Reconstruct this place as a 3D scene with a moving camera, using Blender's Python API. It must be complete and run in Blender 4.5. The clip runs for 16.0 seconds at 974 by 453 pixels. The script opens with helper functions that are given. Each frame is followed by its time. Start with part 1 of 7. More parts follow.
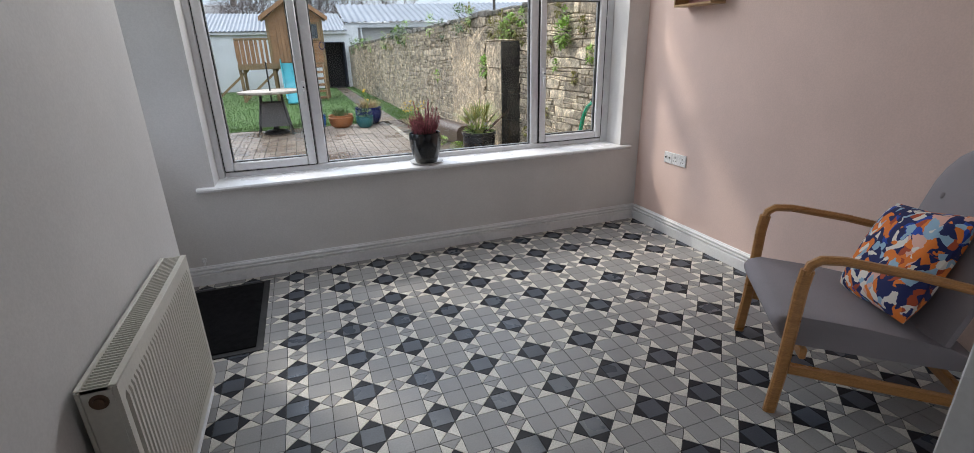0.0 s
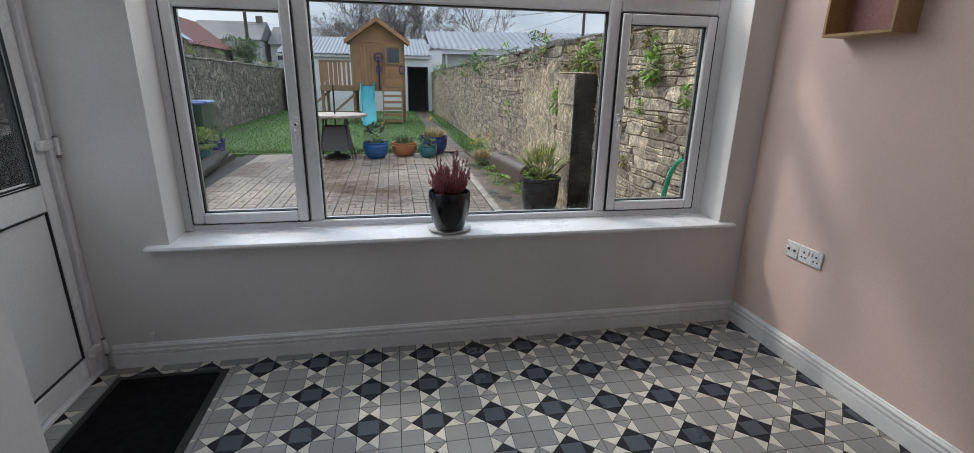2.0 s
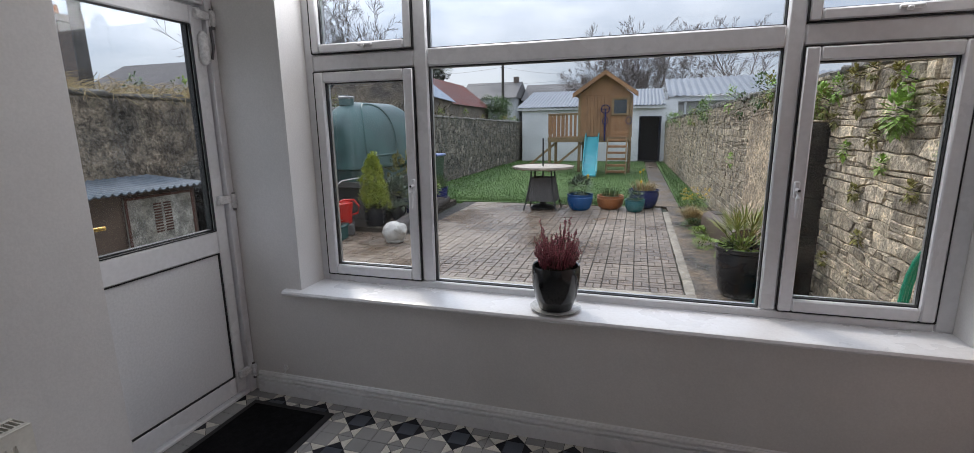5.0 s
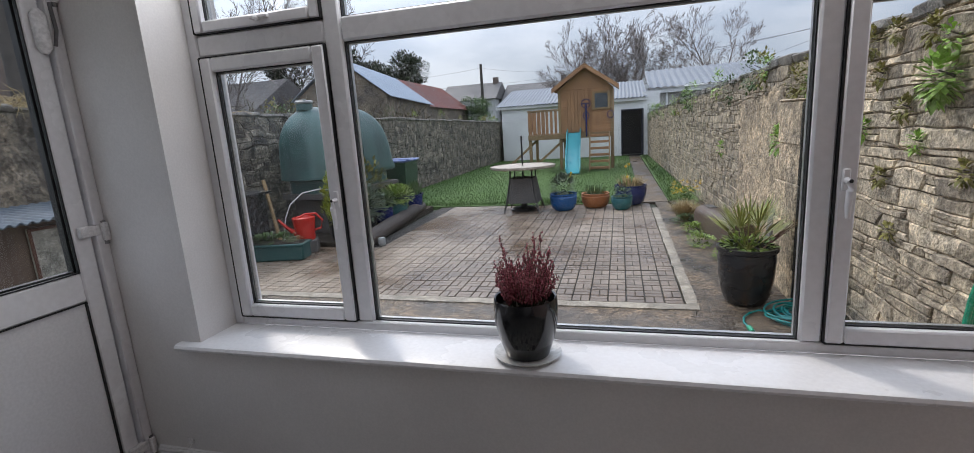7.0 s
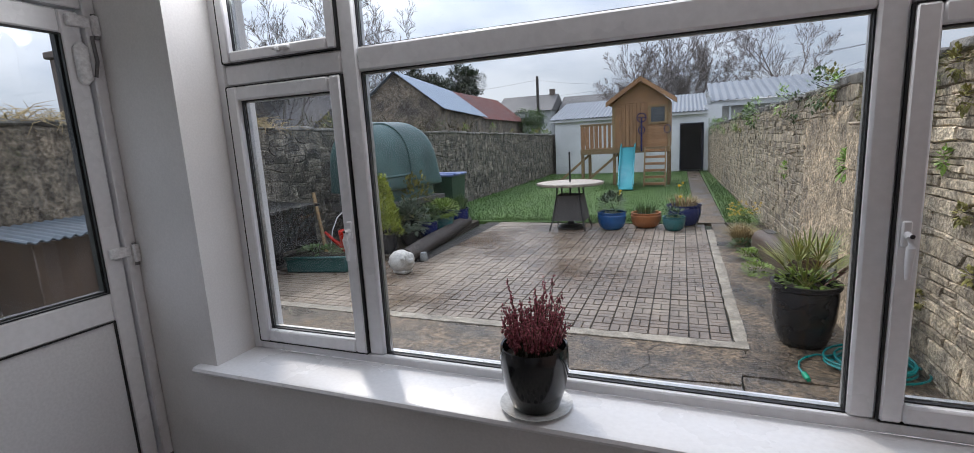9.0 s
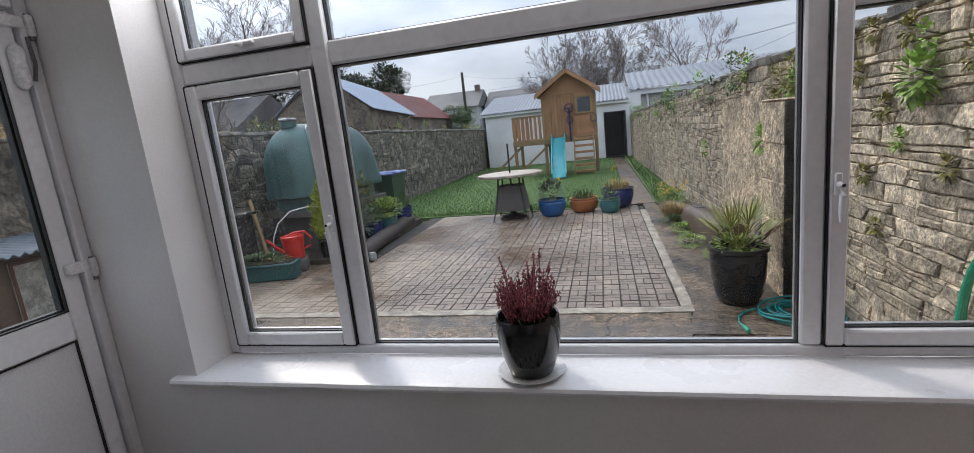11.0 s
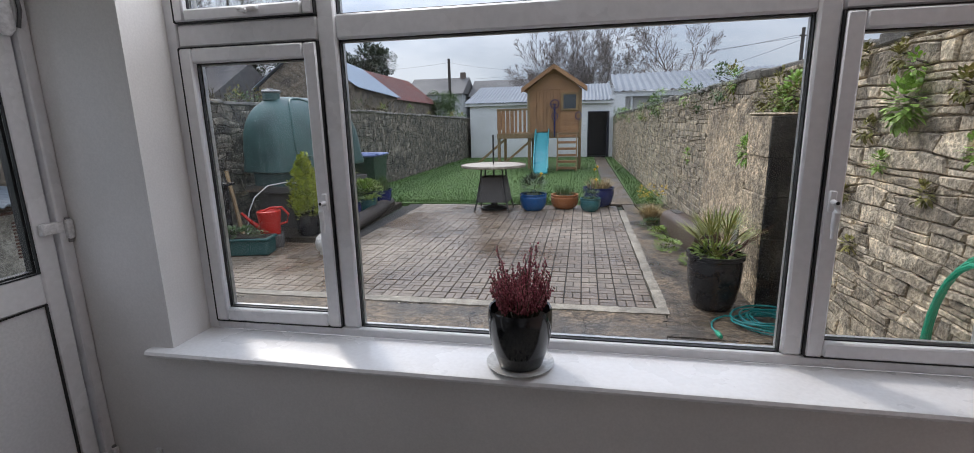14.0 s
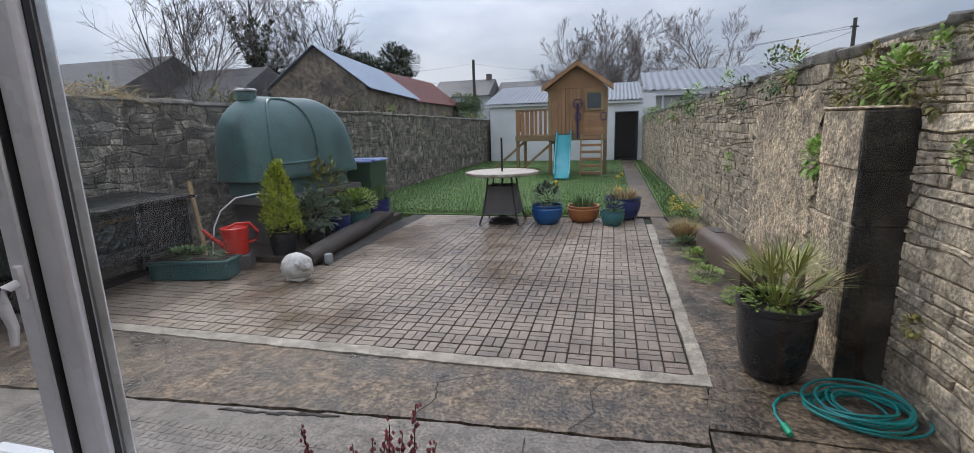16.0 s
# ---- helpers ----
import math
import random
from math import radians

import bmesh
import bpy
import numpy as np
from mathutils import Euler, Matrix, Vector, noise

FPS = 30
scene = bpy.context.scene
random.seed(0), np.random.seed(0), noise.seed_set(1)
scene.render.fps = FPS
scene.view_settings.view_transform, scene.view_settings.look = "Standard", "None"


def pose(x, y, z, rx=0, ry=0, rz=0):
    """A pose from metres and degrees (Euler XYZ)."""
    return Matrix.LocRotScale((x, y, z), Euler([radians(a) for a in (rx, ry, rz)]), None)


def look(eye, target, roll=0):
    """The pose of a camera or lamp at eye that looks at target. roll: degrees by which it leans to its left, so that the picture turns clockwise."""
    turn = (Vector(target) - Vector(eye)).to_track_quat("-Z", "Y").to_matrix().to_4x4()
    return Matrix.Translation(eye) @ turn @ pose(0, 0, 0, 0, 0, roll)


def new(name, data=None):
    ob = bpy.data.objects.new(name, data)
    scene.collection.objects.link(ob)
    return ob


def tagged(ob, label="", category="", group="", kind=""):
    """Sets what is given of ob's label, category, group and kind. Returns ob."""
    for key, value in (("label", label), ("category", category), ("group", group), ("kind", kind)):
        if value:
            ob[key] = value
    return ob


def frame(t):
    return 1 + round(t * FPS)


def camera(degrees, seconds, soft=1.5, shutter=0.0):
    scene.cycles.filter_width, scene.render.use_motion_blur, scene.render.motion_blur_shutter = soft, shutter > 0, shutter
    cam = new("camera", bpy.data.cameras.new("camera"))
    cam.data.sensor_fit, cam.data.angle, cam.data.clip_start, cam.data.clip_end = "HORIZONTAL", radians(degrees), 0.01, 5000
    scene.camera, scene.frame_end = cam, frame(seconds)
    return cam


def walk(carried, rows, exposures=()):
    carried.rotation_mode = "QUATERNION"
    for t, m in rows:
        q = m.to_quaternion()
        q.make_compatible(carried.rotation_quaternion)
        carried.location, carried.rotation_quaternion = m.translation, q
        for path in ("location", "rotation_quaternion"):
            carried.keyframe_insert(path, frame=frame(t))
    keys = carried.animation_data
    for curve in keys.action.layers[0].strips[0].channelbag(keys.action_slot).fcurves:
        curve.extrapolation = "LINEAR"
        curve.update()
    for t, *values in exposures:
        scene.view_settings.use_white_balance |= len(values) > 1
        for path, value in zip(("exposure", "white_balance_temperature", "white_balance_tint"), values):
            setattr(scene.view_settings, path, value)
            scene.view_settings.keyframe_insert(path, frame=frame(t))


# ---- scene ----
cam = camera(89.9, 16.0, 0.8)
PATH = [
    (0, (0.988, 0.041, 1.429), (1.628, 1.807, 0.742), -1.4),
    (0.5, (1.037, 0.35, 1.44), (1.685, 2.118, 0.765), -0.5),
    (1, (1.084, 0.515, 1.428), (1.68, 2.286, 0.714), 2.0),
    (1.5, (1.3, 0.734, 1.46), (1.733, 2.604, 0.897), 1.3),
    (2, (1.501, 0.927, 1.463), (1.862, 2.805, 0.876), 1.0),
    (2.5, (1.747, 1.218, 1.439), (2.095, 3.096, 0.845), 1.5),
    (3, (1.914, 1.327, 1.476), (1.962, 3.242, 0.903), -0.5),
    (3.5, (2.11, 1.277, 1.52), (1.736, 3.171, 0.999), -2.4),
    (4, (2.125, 1.272, 1.53), (1.596, 3.14, 1.049), -1.1),
    (4.2, (2.117, 1.271, 1.534), (1.57, 3.139, 1.076), -0.9),
    (6.3, (2.147, 1.57, 1.481), (1.548, 3.439, 1.097), -1.3),
    (6.5, (2.108, 1.701, 1.49), (1.524, 3.575, 1.102), -2.1),
    (7, (2.112, 1.901, 1.46), (1.583, 3.788, 1.063), -3.7),
    (7.5, (2.216, 1.989, 1.486), (1.681, 3.875, 1.088), -3.3),
    (8, (2.234, 2.032, 1.497), (1.666, 3.91, 1.109), -3.3),
    (8.2, (2.227, 2.041, 1.502), (1.623, 3.91, 1.122), -3.3),
    (10.3, (2.225, 2.059, 1.565), (1.394, 3.852, 1.257), -2.7),
    (10.5, (2.229, 2.037, 1.554), (1.484, 3.866, 1.237), -4.5),
    (11, (2.078, 1.909, 1.503), (1.597, 3.814, 1.128), -6.1),
    (11.5, (1.942, 1.785, 1.493), (1.532, 3.692, 1.052), -3.7),
    (12, (2.0, 1.555, 1.505), (1.59, 3.46, 1.055), -2.5),
    (12.5, (2.061, 1.418, 1.538), (1.651, 3.323, 1.085), -2.6),
    (13, (2.089, 1.413, 1.559), (1.686, 3.325, 1.133), -2.8),
    (13.5, (2.06, 1.606, 1.521), (1.667, 3.52, 1.092), -1.8),
    (14, (1.992, 1.899, 1.509), (1.612, 3.817, 1.088), -1.3),
    (14.5, (2.04, 2.118, 1.473), (1.658, 4.035, 1.046), -0.7),
    (15, (2.186, 2.352, 1.521), (1.731, 4.253, 1.099), -1.1),
    (15.5, (2.207, 2.605, 1.517), (1.706, 4.495, 1.096), -1.6),
    (16, (2.112, 2.969, 1.488), (1.619, 4.864, 1.078), -1.7),
]
EXPOSURES = [(0, 1.22, 6550, 10), (0.5, 1.08, 6520, 9), (1.0, 1.03, 6550, 10), (2.0, 0.70, 6450, 9), (3.0, 0.50, 6350, 8), (3.5, 0.57, 6450, 11), (4.2, 0.63, 6550, 12), (6.5, 0.63, 6550, 13), (8.2, 0.56, 6500, 13), (12.0, 0.63, 6550, 13), (14.0, 0.57, 6500, 13), (16.0, 0.42, 6500, 14)]
walk(cam, [(t, look(eye, target, roll)) for t, eye, target, roll in PATH], EXPOSURES)

# ---- light ----
SUN_ELEV, SUN_AZ = 46.0, -42.0          # degrees; azimuth from +y towards +x
world = bpy.data.worlds.new("world")
scene.world = world
world.use_nodes = True
wn, wl = world.node_tree.nodes, world.node_tree.links
bg = wn["Background"]
sky = wn.new("ShaderNodeTexSky")
sky.sky_type = "NISHITA"
sky.sun_disc = False
sky.sun_elevation = radians(SUN_ELEV)
sky.sun_rotation = radians(SUN_AZ)
sky.dust_density = 1.0
sky_mul = wn.new("ShaderNodeVectorMath")
sky_mul.operation = "SCALE"
sky_mul.inputs["Scale"].default_value = 0.10
wl.new(sky.outputs[0], sky_mul.inputs[0])
tc = wn.new("ShaderNodeTexCoord")
mp = wn.new("ShaderNodeMapping")
mp.inputs["Scale"].default_value = (1.6, 1.6, 4.5)
wl.new(tc.outputs["Generated"], mp.inputs[0])
cl = wn.new("ShaderNodeTexNoise")
cl.inputs["Scale"].default_value, cl.inputs["Detail"].default_value, cl.inputs["Roughness"].default_value = 1.7, 7.0, 0.55
wl.new(mp.outputs[0], cl.inputs[0])
ramp = wn.new("ShaderNodeValToRGB")
ramp.color_ramp.elements[0].position, ramp.color_ramp.elements[0].color = 0.38, (0.395, 0.455, 0.575, 1)
ramp.color_ramp.elements[1].position, ramp.color_ramp.elements[1].color = 0.62, (0.69, 0.73, 0.82, 1)
wl.new(cl.outputs[0], ramp.inputs[0])
mixw = wn.new("ShaderNodeMix")
mixw.data_type = "RGBA"
mixw.inputs[0].default_value = 0.85
wl.new(sky_mul.outputs[0], mixw.inputs[6])
wl.new(ramp.outputs[0], mixw.inputs[7])
sep = wn.new("ShaderNodeSeparateXYZ")
wl.new(tc.outputs["Generated"], sep.inputs[0])
zen = wn.new("ShaderNodeMapRange")
zen.inputs[1].default_value, zen.inputs[2].default_value, zen.inputs[3].default_value, zen.inputs[4].default_value = 0.12, 0.9, 0.74, 2.1
wl.new(sep.outputs[2], zen.inputs[0])
sky_up = wn.new("ShaderNodeVectorMath")
sky_up.operation = "SCALE"
wl.new(mixw.outputs[2], sky_up.inputs[0])
wl.new(zen.outputs[0], sky_up.inputs["Scale"])
veil = wn.new("ShaderNodeVectorMath")
veil.operation = "DOT_PRODUCT"
veil.inputs[1].default_value = (math.sin(radians(SUN_AZ)) * math.cos(radians(SUN_ELEV)), math.cos(radians(SUN_AZ)) * math.cos(radians(SUN_ELEV)), math.sin(radians(SUN_ELEV)))
wl.new(tc.outputs["Generated"], veil.inputs[0])
glow = wn.new("ShaderNodeMapRange")
glow.interpolation_type = "SMOOTHSTEP"
glow.inputs[1].default_value, glow.inputs[2].default_value, glow.inputs[3].default_value, glow.inputs[4].default_value = 0.62, 0.99, 1.0, 1.4
wl.new(veil.outputs["Value"], glow.inputs[0])
sky_glow = wn.new("ShaderNodeVectorMath")
sky_glow.operation = "SCALE"
wl.new(sky_up.outputs[0], sky_glow.inputs[0])
wl.new(glow.outputs[0], sky_glow.inputs["Scale"])
wl.new(sky_glow.outputs[0], bg.inputs[0])
bg.inputs[1].default_value = 1.0
sun_data = bpy.data.lights.new("sun", "SUN")
sun_data.energy, sun_data.angle, sun_data.color = 0.82, radians(7), (1.0, 0.92, 0.80)
sun = new("sun", sun_data)
a, e = radians(SUN_AZ), radians(SUN_ELEV)
sun.matrix_world = look((math.sin(a) * math.cos(e) * 50, math.cos(a) * math.cos(e) * 50, math.sin(e) * 50), (0, 0, 0))
# added area lamp at the top lights; unseen fill standing in for sky light
sky_fill = bpy.data.lights.new("window_skylight", "AREA")
sky_fill.shape, sky_fill.size, sky_fill.size_y, sky_fill.energy, sky_fill.color = "RECTANGLE", 2.9, 0.26, 11, (0.95, 0.975, 1.0)
sky_fill_ob = new("window_skylight", sky_fill)
sky_fill_ob.matrix_world = look((1.9, 3.60, 2.26), (1.9, 1.6, 1.0))


# ---- materials ----
def mat(name, c1, c2=None, rough=0.6, scale=6.0, fine=70.0, bump=0.08, metal=0.0, rand=0.0, island=0.0, grain=0.12, stretch=(1, 1, 1), coat=0.0, dist=0.01, rvar=0.08, spec=0.5, world_space=False, blotch=0.0, bscale=9.0):
    c2 = c2 or tuple(c * 0.8 for c in c1)
    m = bpy.data.materials.new(name)
    m.use_nodes = True
    n, l = m.node_tree.nodes, m.node_tree.links
    b = n["Principled BSDF"]
    t = n.new("ShaderNodeTexCoord")
    p = n.new("ShaderNodeMapping")
    p.inputs["Scale"].default_value = stretch
    if world_space:
        geo = n.new("ShaderNodeNewGeometry")
        l.new(geo.outputs["Position"], p.inputs[0])
    else:
        l.new(t.outputs["Object"], p.inputs[0])
    big = n.new("ShaderNodeTexNoise")
    big.inputs["Scale"].default_value, big.inputs["Detail"].default_value = scale, 5.0
    small = n.new("ShaderNodeTexNoise")
    small.inputs["Scale"].default_value, small.inputs["Detail"].default_value = fine, 4.0
    l.new(p.outputs[0], big.inputs[0])
    l.new(p.outputs[0], small.inputs[0])
    r = n.new("ShaderNodeValToRGB")
    r.color_ramp.elements[0].position, r.color_ramp.elements[1].position = 0.36, 0.66
    r.color_ramp.elements[0].color, r.color_ramp.elements[1].color = (*c1, 1), (*c2, 1)
    l.new(big.outputs[0], r.inputs[0])
    h = n.new("ShaderNodeHueSaturation")
    l.new(r.outputs[0], h.inputs["Color"])
    v = n.new("ShaderNodeMapRange")
    v.inputs[1].default_value, v.inputs[2].default_value = 0.36, 0.64
    v.inputs[3].default_value, v.inputs[4].default_value = 1 - grain, 1 + grain
    l.new(small.outputs[0], v.inputs[0])
    last = v.outputs[0]
    if blotch:
        mid = n.new("ShaderNodeTexNoise")
        mid.inputs["Scale"].default_value, mid.inputs["Detail"].default_value, mid.inputs["Roughness"].default_value = bscale, 7.0, 0.65
        l.new(p.outputs[0], mid.inputs[0])
        w = n.new("ShaderNodeMapRange")
        w.inputs[1].default_value, w.inputs[2].default_value, w.inputs[3].default_value, w.inputs[4].default_value = 0.40, 0.60, 1 - blotch, 1 + blotch
        l.new(mid.outputs[0], w.inputs[0])
        x = n.new("ShaderNodeMath")
        x.operation = "MULTIPLY"
        l.new(last, x.inputs[0])
        l.new(w.outputs[0], x.inputs[1])
        last = x.outputs[0]
    for amount, node, out in ((rand, "ShaderNodeObjectInfo", "Random"), (island, "ShaderNodeNewGeometry", "Random Per Island")):
        if amount:
            o = n.new(node)
            w = n.new("ShaderNodeMapRange")
            w.inputs[3].default_value, w.inputs[4].default_value = 1 - amount, 1 + amount
            l.new(o.outputs[out], w.inputs[0])
            x = n.new("ShaderNodeMath")
            x.operation = "MULTIPLY"
            l.new(last, x.inputs[0])
            l.new(w.outputs[0], x.inputs[1])
            last = x.outputs[0]
    l.new(last, h.inputs["Value"])
    l.new(h.outputs[0], b.inputs["Base Color"])
    rr = n.new("ShaderNodeMapRange")
    rr.inputs[3].default_value, rr.inputs[4].default_value = max(0.02, rough - rvar), min(1, rough + rvar)
    rr.inputs[1].default_value, rr.inputs[2].default_value = 0.66, 0.36
    l.new(big.outputs[0], rr.inputs[0])
    b.inputs["Specular IOR Level"].default_value = spec
    l.new(rr.outputs[0], b.inputs["Roughness"])
    b.inputs["Metallic"].default_value = metal
    b.inputs["Coat Weight"].default_value = coat
    if bump:
        k = n.new("ShaderNodeBump")
        k.inputs["Strength"].default_value, k.inputs["Distance"].default_value = bump, dist
        l.new(small.outputs[0], k.inputs["Height"])
        l.new(k.outputs[0], b.inputs["Normal"])
    return m


def ramp_mat(name, stops, scale, rough=0.7, detail=3.0, distort=1.0, bump=0.05, kind="noise"):
    """A material with many colours in patches: printed cloth, mosaic."""
    m = bpy.data.materials.new(name)
    m.use_nodes = True
    n, l = m.node_tree.nodes, m.node_tree.links
    b = n["Principled BSDF"]
    t = n.new("ShaderNodeTexCoord")
    q = n.new("ShaderNodeTexNoise")
    q.inputs["Scale"].default_value, q.inputs["Detail"].default_value, q.inputs["Distortion"].default_value = scale, detail, distort
    l.new(t.outputs["Object"], q.inputs[0])
    src = q.outputs[0]
    if kind == "voronoi":
        q = n.new("ShaderNodeTexVoronoi")
        q.inputs["Scale"].default_value = scale
        l.new(t.outputs["Object"], q.inputs[0])
        s = n.new("ShaderNodeSeparateColor")
        l.new(q.outputs["Color"], s.inputs[0])
        src = s.outputs[0]
    r = n.new("ShaderNodeValToRGB")
    while len(r.color_ramp.elements) < len(stops):
        r.color_ramp.elements.new(0.5)
    for el, (pos, col) in zip(r.color_ramp.elements, stops):
        el.position, el.color = pos, (*col, 1)
    l.new(src, r.inputs[0])
    l.new(r.outputs[0], b.inputs["Base Color"])
    b.inputs["Roughness"].default_value = rough
    k = n.new("ShaderNodeBump")
    k.inputs["Strength"].default_value, k.inputs["Distance"].default_value = bump, 0.005
    f = n.new("ShaderNodeTexNoise")
    f.inputs["Scale"].default_value = 300
    l.new(t.outputs["Object"], f.inputs[0])
    l.new(f.outputs[0], k.inputs["Height"])
    l.new(k.outputs[0], b.inputs["Normal"])
    return m


def print_mat(name):
    """Printed cloth: ragged painterly blots of navy, orange, cream and pale blue over one another."""
    m = bpy.data.materials.new(name)
    m.use_nodes = True
    n, l = m.node_tree.nodes, m.node_tree.links
    b = n["Principled BSDF"]
    t = n.new("ShaderNodeTexCoord")
    q = n.new("ShaderNodeTexNoise")
    q.inputs["Scale"].default_value, q.inputs["Detail"].default_value = 9.0, 4.0
    l.new(t.outputs["Object"], q.inputs[0])
    off = n.new("ShaderNodeVectorMath")
    off.operation = "MULTIPLY_ADD"
    off.inputs[1].default_value = (0.13, 0.13, 0.0)
    l.new(q.outputs["Color"], off.inputs[0])
    l.new(t.outputs["Object"], off.inputs[2])
    last = None
    navy, cobalt, cream, orange, rust, peach, sky_ = (0.010, 0.018, 0.10), (0.012, 0.06, 0.36), (0.72, 0.68, 0.62), (0.75, 0.20, 0.03), (0.40, 0.07, 0.025), (0.72, 0.42, 0.34), (0.28, 0.44, 0.58)
    for scale, stops in ((14.0, ((0.0, navy), (0.30, cobalt), (0.40, orange), (0.56, cream), (0.72, navy), (0.84, peach))), (33.0, ((0.0, cream), (0.25, orange), (0.45, rust), (0.6, sky_), (0.8, navy)))):
        v = n.new("ShaderNodeTexVoronoi")
        v.inputs["Scale"].default_value = scale
        l.new(off.outputs[0], v.inputs[0])
        sc = n.new("ShaderNodeSeparateColor")
        l.new(v.outputs["Color"], sc.inputs[0])
        r = n.new("ShaderNodeValToRGB")
        r.color_ramp.interpolation = "CONSTANT"
        while len(r.color_ramp.elements) < len(stops):
            r.color_ramp.elements.new(0.5)
        for el, (pos, col) in zip(r.color_ramp.elements, stops):
            el.position, el.color = pos, (*col, 1)
        l.new(sc.outputs[0], r.inputs[0])
        if last is None:
            last = r.outputs[0]
            continue
        pick = n.new("ShaderNodeMath")
        pick.operation = "GREATER_THAN"
        pick.inputs[1].default_value = 0.52
        l.new(sc.outputs[1], pick.inputs[0])
        mx = n.new("ShaderNodeMix")
        mx.data_type = "RGBA"
        l.new(pick.outputs[0], mx.inputs[0])
        l.new(last, mx.inputs[6])
        l.new(r.outputs[0], mx.inputs[7])
        last = mx.outputs[2]
    l.new(last, b.inputs["Base Color"])
    b.inputs["Roughness"].default_value = 0.85
    k = n.new("ShaderNodeBump")
    k.inputs["Strength"].default_value, k.inputs["Distance"].default_value = 0.2, 0.003
    f = n.new("ShaderNodeTexNoise")
    f.inputs["Scale"].default_value = 300
    l.new(t.outputs["Object"], f.inputs[0])
    l.new(f.outputs[0], k.inputs["Height"])
    l.new(k.outputs[0], b.inputs["Normal"])
    return m


def pane_mat(name, dust=0.02):
    """Clean window glass: clear, with a reflection that grows at grazing angles, and a little dust."""
    m = bpy.data.materials.new(name)
    m.use_nodes = True
    n, l = m.node_tree.nodes, m.node_tree.links
    n.remove(n["Principled BSDF"])
    clear, gloss, mix = n.new("ShaderNodeBsdfTransparent"), n.new("ShaderNodeBsdfGlossy"), n.new("ShaderNodeMixShader")
    gloss.inputs["Roughness"].default_value = 0.0
    clear.inputs[0].default_value = (0.97, 0.985, 0.98, 1)
    f = n.new("ShaderNodeLayerWeight")
    f.inputs["Blend"].default_value = 0.5
    fp = n.new("ShaderNodeMath")
    fp.operation = "POWER"
    fp.inputs[1].default_value = 4.0
    l.new(f.outputs["Facing"], fp.inputs[0])
    fm = n.new("ShaderNodeMapRange")
    fm.inputs[3].default_value, fm.inputs[4].default_value = 0.025, 0.6
    l.new(fp.outputs[0], fm.inputs[0])
    l.new(fm.outputs[0], mix.inputs[0])
    l.new(clear.outputs[0], mix.inputs[1])
    l.new(gloss.outputs[0], mix.inputs[2])
    dusty, mix2 = n.new("ShaderNodeBsdfDiffuse"), n.new("ShaderNodeMixShader")
    dusty.inputs[0].default_value = (0.6, 0.6, 0.58, 1)
    t = n.new("ShaderNodeTexCoord")
    q = n.new("ShaderNodeTexNoise")
    q.inputs["Scale"].default_value, q.inputs["Detail"].default_value = 3.0, 6.0
    l.new(t.outputs["Object"], q.inputs[0])
    w = n.new("ShaderNodeMapRange")
    w.inputs[1].default_value, w.inputs[2].default_value, w.inputs[3].default_value, w.inputs[4].default_value = 0.4, 0.8, 0.0, dust * 2
    l.new(q.outputs[0], w.inputs[0])
    l.new(w.outputs[0], mix2.inputs[0])
    l.new(mix.outputs[0], mix2.inputs[1])
    l.new(dusty.outputs[0], mix2.inputs[2])
    l.new(mix2.outputs[0], n["Material Output"].inputs[0])
    return m


M_WALL = mat("wall_paint_white", (0.705, 0.69, 0.68), (0.66, 0.648, 0.642), 0.7, 1.5, 120, 0.06, grain=0.03, blotch=0.025, bscale=2.5)
M_PINK = mat("wall_paint_pink", (0.765, 0.585, 0.522), (0.73, 0.555, 0.495), 0.7, 1.5, 120, 0.06, grain=0.03, blotch=0.02, bscale=2.5)
M_CEIL = mat("ceiling_paint", (0.82, 0.82, 0.81), (0.78, 0.78, 0.77), 0.8, 2, 100, 0.05, grain=0.03)
M_GLOSS = mat("white_gloss_paint", (0.78, 0.785, 0.80), (0.75, 0.755, 0.77), 0.28, 3, 60, 0.03, grain=0.03)
M_UPVC = mat("white_upvc", (0.78, 0.78, 0.80), (0.74, 0.74, 0.76), 0.3, 2, 40, 0.01, grain=0.03)
M_DOORPANEL = mat("white_door_panel", (0.72, 0.72, 0.73), (0.68, 0.68, 0.70), 0.4, 2, 90, 0.05, grain=0.04)
# rubber gaskets; also the dark of the gaps round the sashes
M_GASKET_GAP = mat("black_rubber", (0.012, 0.012, 0.014), (0.018, 0.018, 0.02), 0.5, bump=0.0)
M_SPACER = mat("aluminium_spacer", (0.5, 0.5, 0.5), (0.42, 0.42, 0.42), 0.4, metal=0.8, bump=0)
M_PANE = pane_mat("window_glass", 0.012)
M_TILE_GREY = mat("tile_grey", (0.275, 0.273, 0.27), (0.225, 0.225, 0.225), 0.38, 3, 150, 0.05, rand=0.08, island=0.09, grain=0.06, world_space=True)
M_TILE_BLACK = mat("tile_black", (0.014, 0.015, 0.02), (0.02, 0.022, 0.028), 0.42, 5, 150, 0.05, rand=0.1, island=0.1, spec=0.2, world_space=True)
M_TILE_BLUE = mat("tile_slate_blue", (0.048, 0.058, 0.078), (0.060, 0.072, 0.092), 0.32, 5, 150, 0.05, rand=0.08, island=0.08, world_space=True)
